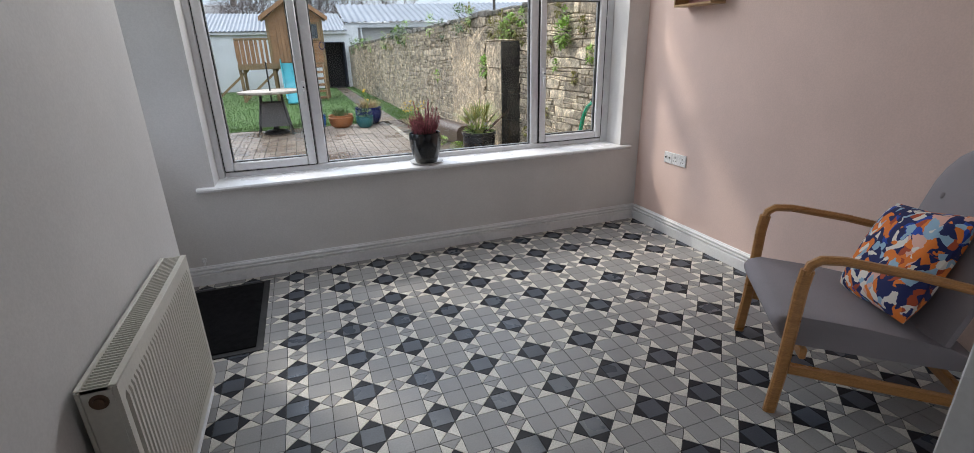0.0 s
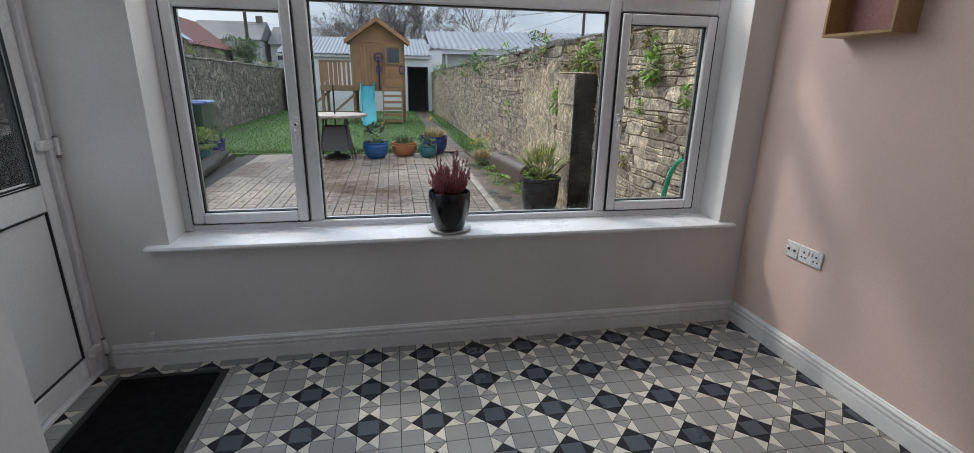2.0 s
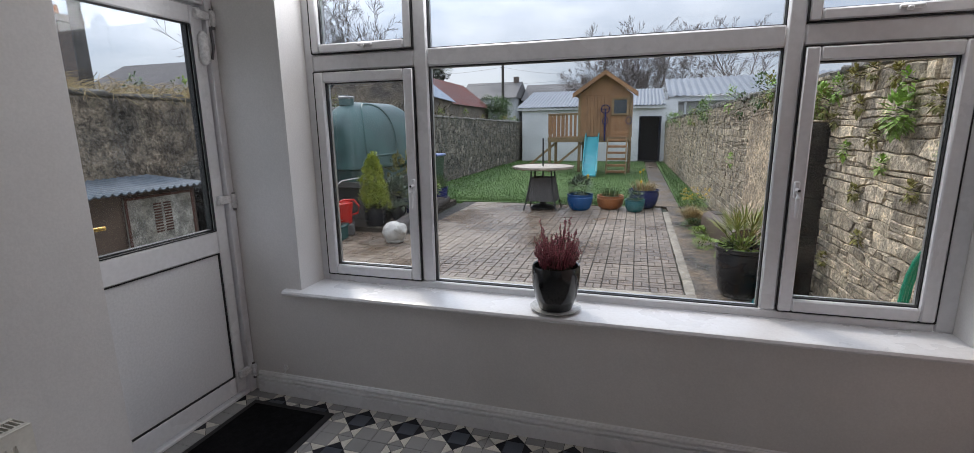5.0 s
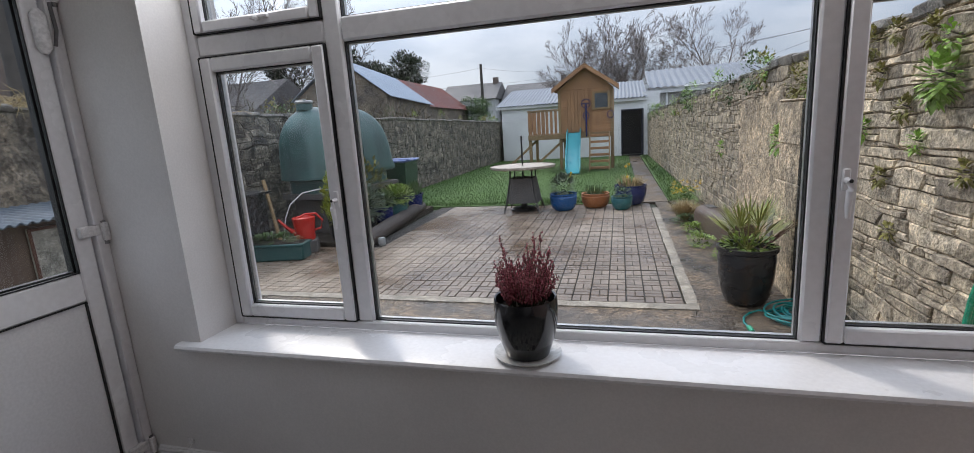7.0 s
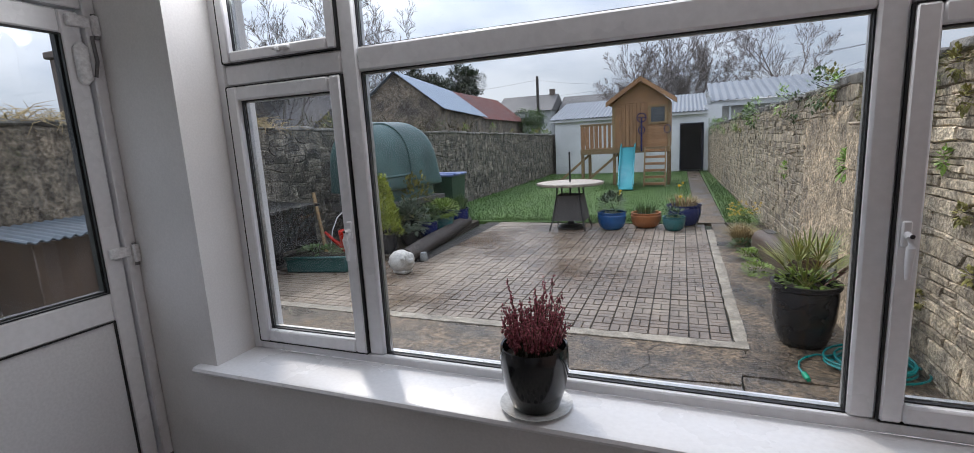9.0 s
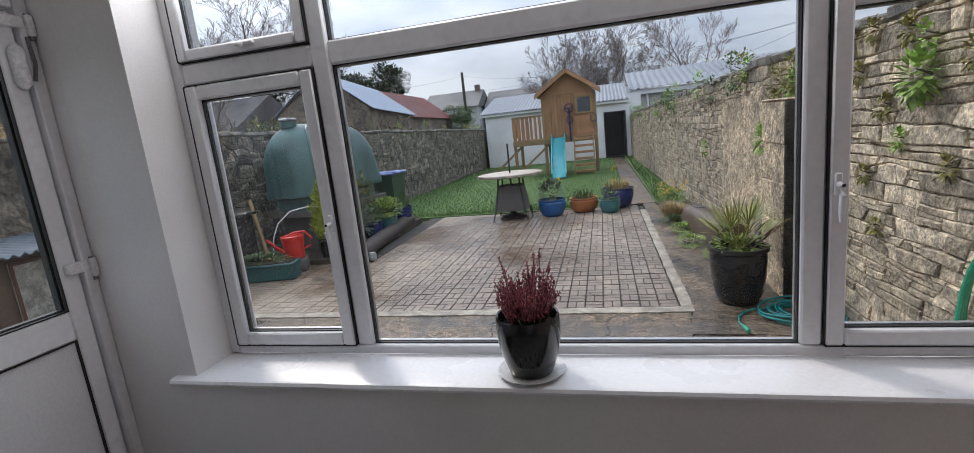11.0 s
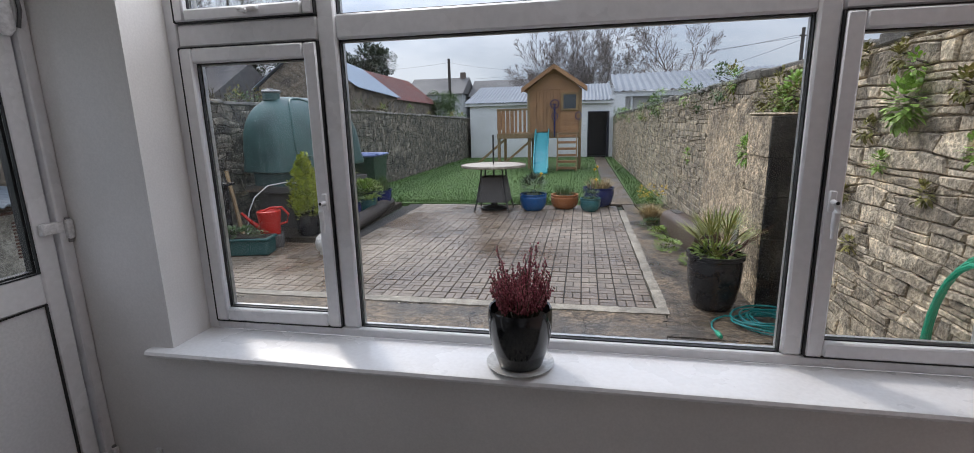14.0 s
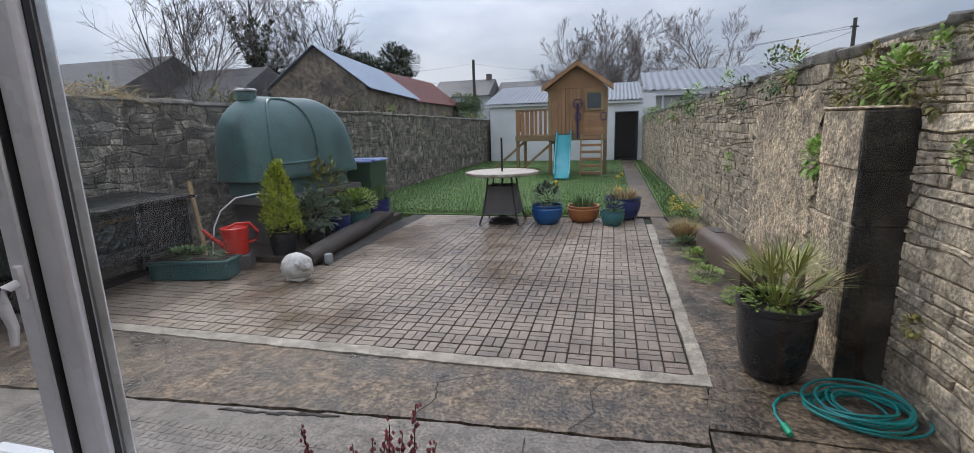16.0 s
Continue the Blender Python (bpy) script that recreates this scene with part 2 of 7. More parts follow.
M_TILE_WHITE = mat("tile_white", (0.64, 0.62, 0.56), (0.58, 0.56, 0.51), 0.32, 5, 150, 0.05, rand=0.05, island=0.06, world_space=True)
M_GROUT = mat("grout_dark", (0.030, 0.029, 0.028), (0.048, 0.046, 0.043), 0.9, 20, 200, 0.2)
M_RAD = mat("radiator_enamel", (0.70, 0.68, 0.62), (0.67, 0.65, 0.59), 0.35, 2, 80, 0.02, grain=0.03)
M_RADGAP = mat("radiator_inside", (0.10, 0.085, 0.07), (0.06, 0.05, 0.045), 0.8, bump=0)
M_COPPER = mat("brown_plug", (0.16, 0.09, 0.05), (0.10, 0.06, 0.04), 0.5, metal=0.5)
M_MAT = mat("black_mat_pile", (0.006, 0.006, 0.007), (0.010, 0.010, 0.011), 1.0, 30, 500, 0.8, grain=0.4, dist=0.004, spec=0.05)
M_RUBBER = mat("mat_rubber", (0.010, 0.010, 0.011), (0.014, 0.014, 0.015), 0.6)
M_OAK = mat("varnished_oak", (0.50, 0.25, 0.085), (0.38, 0.175, 0.055), 0.35, 3, 40, 0.06, stretch=(3, 3, 12), grain=0.15)
M_GREYCLOTH = mat("grey_upholstery", (0.285, 0.262, 0.285), (0.245, 0.228, 0.248), 0.85, 6, 600, 0.3, grain=0.2, dist=0.003)
M_CUSHION = print_mat("floral_print")
M_SHELFWOOD = mat("oak_veneer", (0.42, 0.27, 0.13), (0.34, 0.21, 0.10), 0.45, 3, 60, 0.04, stretch=(2, 10, 2))
M_SHELFPINK = mat("shelf_back_rose", (0.36, 0.17, 0.15), (0.32, 0.15, 0.135), 0.6)
M_PLASTIC = mat("white_plastic", (0.76, 0.76, 0.77), (0.73, 0.73, 0.74), 0.3, bump=0)
M_HOLE = mat("socket_hole", (0.03, 0.03, 0.03), (0.04, 0.04, 0.04), 0.7, bump=0)
M_BLACKGLAZE = mat("black_glaze", (0.005, 0.006, 0.008), (0.008, 0.009, 0.011), 0.14, 4, 50, 0.01, coat=0.25)
M_SOIL = mat("potting_soil", (0.020, 0.013, 0.009), (0.040, 0.028, 0.019), 0.95, 30, 150, 0.8, dist=0.02)
M_HEATHER = mat("heather_flower", (0.22, 0.045, 0.068), (0.31, 0.10, 0.115), 0.8, 40, 200, 0.2, island=0.35)
M_HEATHERSTEM = mat("heather_stem", (0.05, 0.045, 0.025), (0.08, 0.06, 0.035), 0.85, island=0.3)
M_SAUCER = mat("saucer_glaze", (0.68, 0.68, 0.66), (0.62, 0.62, 0.6), 0.2, bump=0)
M_BRASS = mat("brass_lever", (0.75, 0.45, 0.14), (0.65, 0.4, 0.12), 0.25, metal=1.0, bump=0)
M_GREYHINGE = mat("hinge_pin", (0.25, 0.25, 0.26), (0.2, 0.2, 0.21), 0.4, metal=0.6)


# ---- mesh building ----
class Geo:
    """Collects faces for one mesh."""

    def __init__(self):
        self.v, self.f = [], []

    def add(self, vs, fs):
        o = len(self.v)
        self.v += [tuple(p) for p in vs]
        self.f += [tuple(i + o for i in f) for f in fs]
        return self

    def box(self, x0, x1, y0, y1, z0, z1, b=0.0, m=None, jit=0.0):
        """A box; b: width of the chamfer on its edges."""
        c, h = ((x0 + x1) / 2, (y0 + y1) / 2, (z0 + z1) / 2), ((x1 - x0) / 2, (y1 - y0) / 2, (z1 - z0) / 2)
        b = min(b, min(h) * 0.95)
        vs, idx = [], {}
        for sx in (-1, 1):
            for sy in (-1, 1):
                for sz in (-1, 1):
                    s = (sx, sy, sz)
                    off = [random.uniform(-jit, jit) for _ in range(3)] if jit else (0, 0, 0)
                    for ax in range(3) if b else (0,):
                        idx[s, ax] = len(vs)
                        vs.append(Vector([c[i] + off[i] + s[i] * (h[i] if (i == ax or not b) else h[i] - b) for i in range(3)]))
                    if not b:
                        idx[s, 1] = idx[s, 2] = idx[s, 0]
        fs = []
        for ax in range(3):
            u, w = (ax + 1) % 3, (ax + 2) % 3
            for sg in (-1, 1):
                q = []
                for su, sw in ((-1, -1), (1, -1), (1, 1), (-1, 1)):
                    s = [0, 0, 0]
                    s[ax], s[u], s[w] = sg, su, sw
                    q.append(idx[tuple(s), ax])
                fs.append(q if sg > 0 else q[::-1])
            if b:
                for su in (-1, 1):
                    for sw in (-1, 1):
                        lo, hi = [0, 0, 0], [0, 0, 0]
                        lo[ax], lo[u], lo[w] = -1, su, sw
                        hi[ax], hi[u], hi[w] = 1, su, sw
                        q = [idx[tuple(lo), u], idx[tuple(hi), u], idx[tuple(hi), w], idx[tuple(lo), w]]
                        fs.append(q if su * sw < 0 else q[::-1])
        if b:
            for s in {k[0] for k in idx}:
                q = [idx[s, 0], idx[s, 1], idx[s, 2]]
                fs.append(q if s[0] * s[1] * s[2] > 0 else q[::-1])
        if m is not None:
            vs = [m @ p for p in vs]
        return self.add(vs, fs)

    def lathe(self, prof, seg=28, c=(0, 0, 0), m=None, cap=True):
        vs, fs = [], []
        for r, z in prof:
            for i in range(seg):
                t = 2 * math.pi * i / seg
                vs.append(Vector((c[0] + r * math.cos(t), c[1] + r * math.sin(t), c[2] + z)))
        for j in range(len(prof) - 1):
            for i in range(seg):
                k = (i + 1) % seg
                fs.append((j * seg + i, j * seg + k, (j + 1) * seg + k, (j + 1) * seg + i))
        if cap:
            fs.append(tuple(range(seg))[::-1])
            fs.append(tuple(range((len(prof) - 1) * seg, len(prof) * seg)))
        if m is not None:
            vs = [m @ p for p in vs]
        return self.add(vs, fs)

    def tube(self, pts, r, seg=8, closed=False):
        """A round bar along pts; r: one radius or one a point."""
        pts = [Vector(p) for p in pts]
        n = len(pts)
        rs = r if isinstance(r, (list, tuple)) else [r] * n
        up, vs, fs = Vector((0.13, 0.31, 0.94)).normalized(), [], []
        for i, p in enumerate(pts):
            d = (pts[(i + 1) % n if closed else min(i + 1, n - 1)] - pts[(i - 1) % n if closed else max(i - 1, 0)])
            d = d.normalized() if d.length > 1e-9 else Vector((0, 0, 1))
            s = d.cross(up)
            s = s.normalized() if s.length > 1e-3 else d.cross(Vector((1, 0, 0))).normalized()
            w = s.cross(d)
            for k in range(seg):
                t = 2 * math.pi * k / seg
                vs.append(p + (s * math.cos(t) + w * math.sin(t)) * rs[i])
        for i in range(n if closed else n - 1):
            j = (i + 1) % n
            for k in range(seg):
                q = (k + 1) % seg
                fs.append((i * seg + k, j * seg + k, j * seg + q, i * seg + q))
        if not closed:
            fs.append(tuple(range(seg)))
            fs.append(tuple(range((n - 1) * seg, n * seg))[::-1])
        return self.add(vs, fs)

    def blob(self, c, rad, rough=0.15, seg=12, rings=8, f=2.0, m=None):
        """A rounded lump with an uneven skin."""
        vs, fs = [], []
        for j in range(rings + 1):
            ph = math.pi * j / rings
            for i in range(seg):
                th = 2 * math.pi * i / seg
                d = Vector((math.sin(ph) * math.cos(th), math.sin(ph) * math.sin(th), math.cos(ph)))
                k = 1 + rough * noise.noise(d * f + Vector(c) * 3.1) if rough else 1
                p = Vector((d.x * rad[0] * k, d.y * rad[1] * k, d.z * rad[2] * k)) + Vector(c)
                vs.append(m @ p if m is not None else p)
        for j in range(rings):
            for i in range(seg):
                k = (i + 1) % seg
                fs.append((j * seg + i, (j + 1) * seg + i, (j + 1) * seg + k, j * seg + k))
        return self.add(vs, fs)

    def extrude(self, prof, p0, p1, side, up=(0, 0, 1)):
        """A moulding: prof of (out, up) pairs, from p0 to p1; side: the way it stands out."""
        p0, p1, side, up = Vector(p0), Vector(p1), Vector(side), Vector(up)
        n = len(prof)
        vs = [p + side * o + up * h for p in (p0, p1) for o, h in prof]
        fs = [(i, (i + 1) % n, n + (i + 1) % n, n + i) for i in range(n)] + [tuple(range(n))[::-1], tuple(range(n, 2 * n))]
        if (p1 - p0).cross(side).dot(up) > 0:
            fs = [f[::-1] for f in fs]
        return self.add(vs, fs)

    def prism(self, poly, z0, z1):
        n = len(poly)
        vs = [(x, y, z) for z in (z0, z1) for x, y in poly]
        return self.add(vs, [tuple(range(n))[::-1], tuple(range(n, 2 * n))] + [(i, (i + 1) % n, n + (i + 1) % n, n + i) for i in range(n)])

    def leaf(self, base, way, length, width, bend=0.3):
        """A leaf or blade of two quads and a tip, folded a little."""
        b, d = Vector(base), Vector(way).normalized()
        s = d.cross(Vector((0, 0, 1)))
        s = s.normalized() if s.length > 1e-3 else Vector((1, 0, 0))
        nrm = s.cross(d)
        mid, tip = b + d * length * 0.5 - Vector((0, 0, bend * length * 0.12)), b + d * length - Vector((0, 0, bend * length * 0.5))
        vs = [b - s * width * 0.2, b + s * width * 0.2, mid + s * width * 0.5 + nrm * width * 0.1, mid - s * width * 0.5 + nrm * width * 0.1, tip]
        return self.add(vs, [(0, 1, 2, 3), (3, 2, 4)])

    def mesh(self, name, material, smooth=40):
        me = bpy.data.meshes.new(name)
        me.from_pydata(self.v, [], self.f)
        me.materials.append(material)
        if smooth:
            me.polygons.foreach_set("use_smooth", [True] * len(me.polygons))
            me.set_sharp_from_angle(angle=radians(smooth))
        me.update()
        return me


def part(name, geo, material, parent, label="", smooth=40):
    ob = new(name, geo.mesh(name, material, smooth))
    ob.parent = parent
    if label:
        tagged(ob, label)
    return ob


def thing(name, label, category, group="", m=None, kind=""):
    ob = new(name)
    ob.empty_display_size = 0.1
    if m is not None:
        ob.matrix_world = m
    return tagged(ob, label, category, group, kind)


def solo(name, geo, material, label="", category="", group="", kind="", m=None, smooth=40):
    ob = new(name, geo.mesh(name, material, smooth))
    if m is not None:
        ob.matrix_world = m
    return tagged(ob, label, category, group, kind)


def pieces(name, mesh, places, parent):
    """Alike pieces on one mesh, each an object of its own."""
    for m in places:
        ob = new(name, mesh)
        ob.parent = parent
        ob.matrix_basis = m


T = Matrix.Translation


def rz(deg):
    return Matrix.Rotation(radians(deg), 4, "Z")


# ---- the room: structure ----
XE, YN, XN = 3.585, 3.43, 0.37            # east wall, window wall, radiator wall
HEAD, CEIL = 2.42, 2.55
solo("floor", Geo().box(-0.08, 3.8, -2.2, 3.43, -0.25, -0.0025), M_GROUT, "dark grouted bed of a patterned tiled floor", "floor", kind="structure")
FLOOR = bpy.data.objects["floor"]
solo("ceiling", Geo().box(-0.3, 3.8, -2.2, 3.75, CEIL, CEIL + 0.1), M_CEIL, kind="structure")
solo("wall_south", Geo().box(-0.3, 3.8, -2.4, -2.2, -0.25, CEIL + 0.1), M_WALL, kind="structure")
solo("wall_east", Geo().box(XE, 3.8, -2.2, 3.75, 0, CEIL), M_PINK, "pale pink painted plaster wall", "wall", kind="structure")
solo("wall_west_1", Geo().box(0.0, XN, -2.2, 2.45, 0, CEIL), M_WALL, kind="structure")
solo("wall_west_2", Geo().box(-0.08, 0.0, -2.2, 2.45, -0.25, CEIL), M_WALL, kind="structure")
solo("wall_west_3", Geo().box(-0.08, 0.0, 2.45, 3.43, 2.2, CEIL), M_WALL, kind="structure")
gw = Geo().box(-0.08, XE, YN, 3.75, -0.25, 0.62).box(-0.08, 0.400, YN, 3.815, 0.62, CEIL).box(3.402, XE, YN, 3.815, 0.62, CEIL).box(0.400, 3.402, YN, 3.815, HEAD, CEIL)
solo("wall_north", gw, M_WALL, "off-white painted plaster wall under a wide window", "wall", kind="structure")
solo("wall_stub", Geo().box(1.99, XE, 0.26, 0.42, 0, CEIL, 0.004), M_GLOSS, kind="structure")

SKIRT = [(0, 0), (0.022, 0), (0.022, 0.066), (0.020, 0.070), (0.011, 0.072), (0.011, 0.078), (0.020, 0.080), (0.022, 0.086), (0.020, 0.092), (0.009, 0.095), (0.009, 0.101), (0.016, 0.103), (0.017, 0.110), (0.013, 0.116), (0.006, 0.118), (0.006, 0.122), (0.0, 0.127)]
solo("baseboard_north", Geo().extrude(SKIRT, (0.055, YN, 0), (XE, YN, 0), (0, -1, 0)), M_GLOSS, "white glossy grooved skirting board", "baseboard", kind="structure", smooth=0)
solo("baseboard_east", Geo().extrude(SKIRT, (XE, 0.42, 0), (XE, YN - 0.022, 0), (-1, 0, 0)), M_GLOSS, kind="structure", smooth=0)
solo("baseboard_west", Geo().extrude(SKIRT, (XN, -2.2, 0), (XN, 2.45, 0), (1, 0, 0)), M_GLOSS, kind="structure", smooth=0)


# ---- window ----
window = thing("window_1", "wide white upvc window over a deep sill", "window", kind="structure")
FY0, FY1 = 3.635, 3.705
fr = Geo().box(0.372, 0.443, FY0, FY1, 0.65, HEAD, 0.006).box(3.338, 3.418, FY0, FY1, 0.65, HEAD, 0.006)
fr.box(0.443, 3.338, FY0, FY1, 0.65, 0.688, 0.006).box(0.443, 3.338, FY0, FY1, HEAD - 0.05, HEAD, 0.006)
part("window_frame", fr, M_UPVC, window)
for x0, x1 in ((1.033, 1.105), (2.685, 2.752)):
    part("mullion", Geo().box(x0, x1, FY0 + 0.002, FY1, 0.688, HEAD - 0.05, 0.008), M_UPVC, window)
for x0, x1 in ((0.443, 1.033), (1.105, 2.685), (2.752, 3.338)):
    part("transom", Geo().box(x0, x1, FY0 + 0.002, FY1, 1.813, 1.90, 0.008), M_UPVC, window)


def glazing(parent, x0, x1, z0, z1, y=3.668):
    """A pane with its black gasket and spacer bar."""
    p = part("pane", Geo().box(x0, x1, y, y + 0.004, z0, z1), M_PANE, parent)
    p.visible_shadow = False
    g, s = Geo(), Geo()
    for geo, w, ya, yb in ((g, 0.0045, y - 0.012, y - 0.001), (s, 0.008, y + 0.005, y + 0.022)):
        geo.box(x0, x0 + w, ya, yb, z0, z1).box(x1 - w, x1, ya, yb, z0, z1).box(x0 + w, x1 - w, ya, yb, z0, z0 + w).box(x0 + w, x1 - w, ya, yb, z1 - w, z1)
    part("gasket", g, M_GASKET_GAP, parent, "black rubber gasket")
    part("spacer", s, M_SPACER, parent, "grey metal spacer bar")


def sash(x0, x1, z0, z1, w, handle):
    s = Geo()
    y0, y1 = FY0 - 0.012, FY1 - 0.012
    s.box(x0, x0 + w, y0, y1, z0, z1, 0.007).box(x1 - w, x1, y0, y1, z0, z1, 0.007)
    s.box(x0 + w, x1 - w, y0, y1, z0, z0 + w, 0.007).box(x0 + w, x1 - w, y0, y1, z1 - w, z1, 0.007)
    ob = part("sash", s, M_UPVC, window, "white opening casement sash")
    # thin black strips round the sash; the gap's shade is put into their colour
    shadow = Geo().box(x0 - 0.004, x0, y0 + 0.004, y1, z0, z1).box(x1, x1 + 0.004, y0 + 0.004, y1, z0, z1).box(x0, x1, y0 + 0.004, y1, z0 - 0.004, z0).box(x0, x1, y0 + 0.004, y1, z1, z1 + 0.004)
    part("seal", shadow, M_GASKET_GAP, ob)
    glazing(ob, x0 + w, x1 - w, z0 + w, z1 - w, 3.66)
    if handle:
        hx, hz = handle
        h = Geo().box(hx - 0.011, hx + 0.011, y0 - 0.012, y0, hz - 0.035, hz + 0.035, 0.004)
        h.tube([(hx, y0 - 0.012, hz), (hx, y0 - 0.035, hz - 0.005), (hx, y0 - 0.042, hz - 0.03), (hx, y0 - 0.034, hz - 0.08), (hx, y0 - 0.038, hz - 0.115)], [0.009, 0.010, 0.011, 0.009, 0.007], 10)
        part("handle", h, M_UPVC, ob, "white curved window handle")
        part("key_button", Geo().blob((hx, y0 - 0.044, hz), (0.006, 0.004, 0.006), 0, 8, 6), M_GASKET_GAP, ob)
    return ob


sash(0.447, 1.029, 0.692, 1.809, 0.055, (1.012, 1.215))
sash(2.756, 3.334, 0.692, 1.809, 0.055, (2.776, 1.235))
for x0, x1 in ((0.447, 1.029), (2.756, 3.334)):
    ob = sash(x0, x1, 1.905, HEAD - 0.055, 0.045, None)
    hx = (x0 + x1) / 2 + 0.03
    part("handle", Geo().box(hx - 0.03, hx + 0.05, 3.60, 3.622, 1.925, 1.94, 0.004).box(hx - 0.01, hx + 0.012, 3.595, 3.612, 1.918, 1.934, 0.004), M_PLASTIC, ob)
glazing(window, 1.105, 2.685, 0.688, 1.813)
glazing(window, 1.105, 2.685, 1.90, HEAD - 0.05)
sill_prof = [(0.0, 0.0), (0.0, 0.030), (0.235, 0.030), (0.246, 0.026), (0.251, 0.015), (0.246, 0.004), (0.235, 0.0)]
part("window_sill", Geo().extrude(sill_prof, (0.300, 3.638, 0.620), (3.486, 3.638, 0.620), (0, -1, 0)), M_GLOSS, window, "deep white glossy painted sill board")
part("outer_sill", Geo().box(0.402, 3.40, 3.706, 3.85, 0.565, 0.625, 0.01), M_UPVC, window)

# ---- back door ----
door = thing("door_1", "white upvc back door, glazed above and panelled below, closed", "door", kind="structure")
df = Geo().box(-0.07, 0.020, 3.385, 3.43, 0, 2.2, 0.005).box(-0.07, 0.012, 2.452, 2.50, 0, 2.2, 0.005).box(-0.07, 0.012, 2.50, 3.385, 2.13, 2.2, 0.005).box(-0.07, 0.012, 2.50, 3.385, 0.0, 0.02, 0.004)
part("door_frame", df, M_UPVC, door)
lf = Geo().box(-0.055, 0.0, 3.305, 3.378, 0.03, 2.12, 0.007).box(-0.055, 0.0, 2.507, 2.60, 0.03, 2.12, 0.007)
lf.box(-0.055, 0.0, 2.60, 3.305, 0.03, 0.135, 0.007).box(-0.055, 0.0, 2.60, 3.305, 0.865, 0.985, 0.007).box(-0.055, 0.0, 2.60, 3.305, 2.03, 2.12, 0.007)
leaf_ob = part("door_leaf", lf, M_UPVC, door)
part("lower_panel", Geo().box(-0.045, -0.012, 2.60, 3.305, 0.135, 0.865), M_DOORPANEL, leaf_ob, "plain white lower panel")
gk = Geo()
for z0, z1 in ((0.135, 0.865), (0.985, 2.03)):
    gk.box(-0.012, -0.002, 3.299, 3.305, z0, z1).box(-0.012, -0.002, 2.60, 2.606, z0, z1).box(-0.012, -0.002, 2.606, 3.299, z0, z0 + 0.006).box(-0.012, -0.002, 2.606, 3.299, z1 - 0.006, z1)
gk.box(-0.052, -0.022, 3.293, 3.305, 0.985, 2.03).box(-0.052, -0.022, 2.606, 3.293, 0.985, 0.997)
part("gasket", gk, M_GASKET_GAP, leaf_ob)
dp = part("pane", Geo().box(-0.020, -0.016, 2.60, 3.305, 0.985, 2.03), M_PANE, leaf_ob)
dp.visible_shadow = False
part("outer_handle", Geo().box(-0.075, -0.056, 2.53, 2.57, 0.98, 1.2, 0.006).tube([(-0.07, 2.55, 1.10), (-0.11, 2.555, 1.10), (-0.118, 2.60, 1.10), (-0.118, 2.82, 1.095)], 0.010, 10), M_BRASS, leaf_ob, "polished brass lever handle")
for hz in (0.14, 1.145, 2.08):
    hg = part("hinge", Geo().box(0.0, 0.026, 3.322, 3.402, hz - 0.020, hz + 0.024, 0.004).box(0.012, 0.040, 3.404, 3.429, hz - 0.048, hz + 0.030, 0.005), M_PLASTIC, door, "white flag hinge")
    part("pin", Geo().tube([(0.026, 3.416, hz - 0.062), (0.026, 3.416, hz + 0.036)], 0.009, 8), M_GREYHINGE, hg)
cap = part("hinge", Geo().tube([(0.012, 3.355, 1.84), (0.014, 3.355, 1.86), (0.014, 3.355, 1.98), (0.012, 3.355, 2.00)], [0.012, 0.026, 0.026, 0.012], 12), M_PLASTIC, door, "white rounded hinge cover")
part("pin", Geo().tube([(0.022, 3.39, 1.87), (0.03, 3.40, 1.93), (0.022, 3.40, 2.03)], 0.007, 8), M_GREYHINGE, cap)

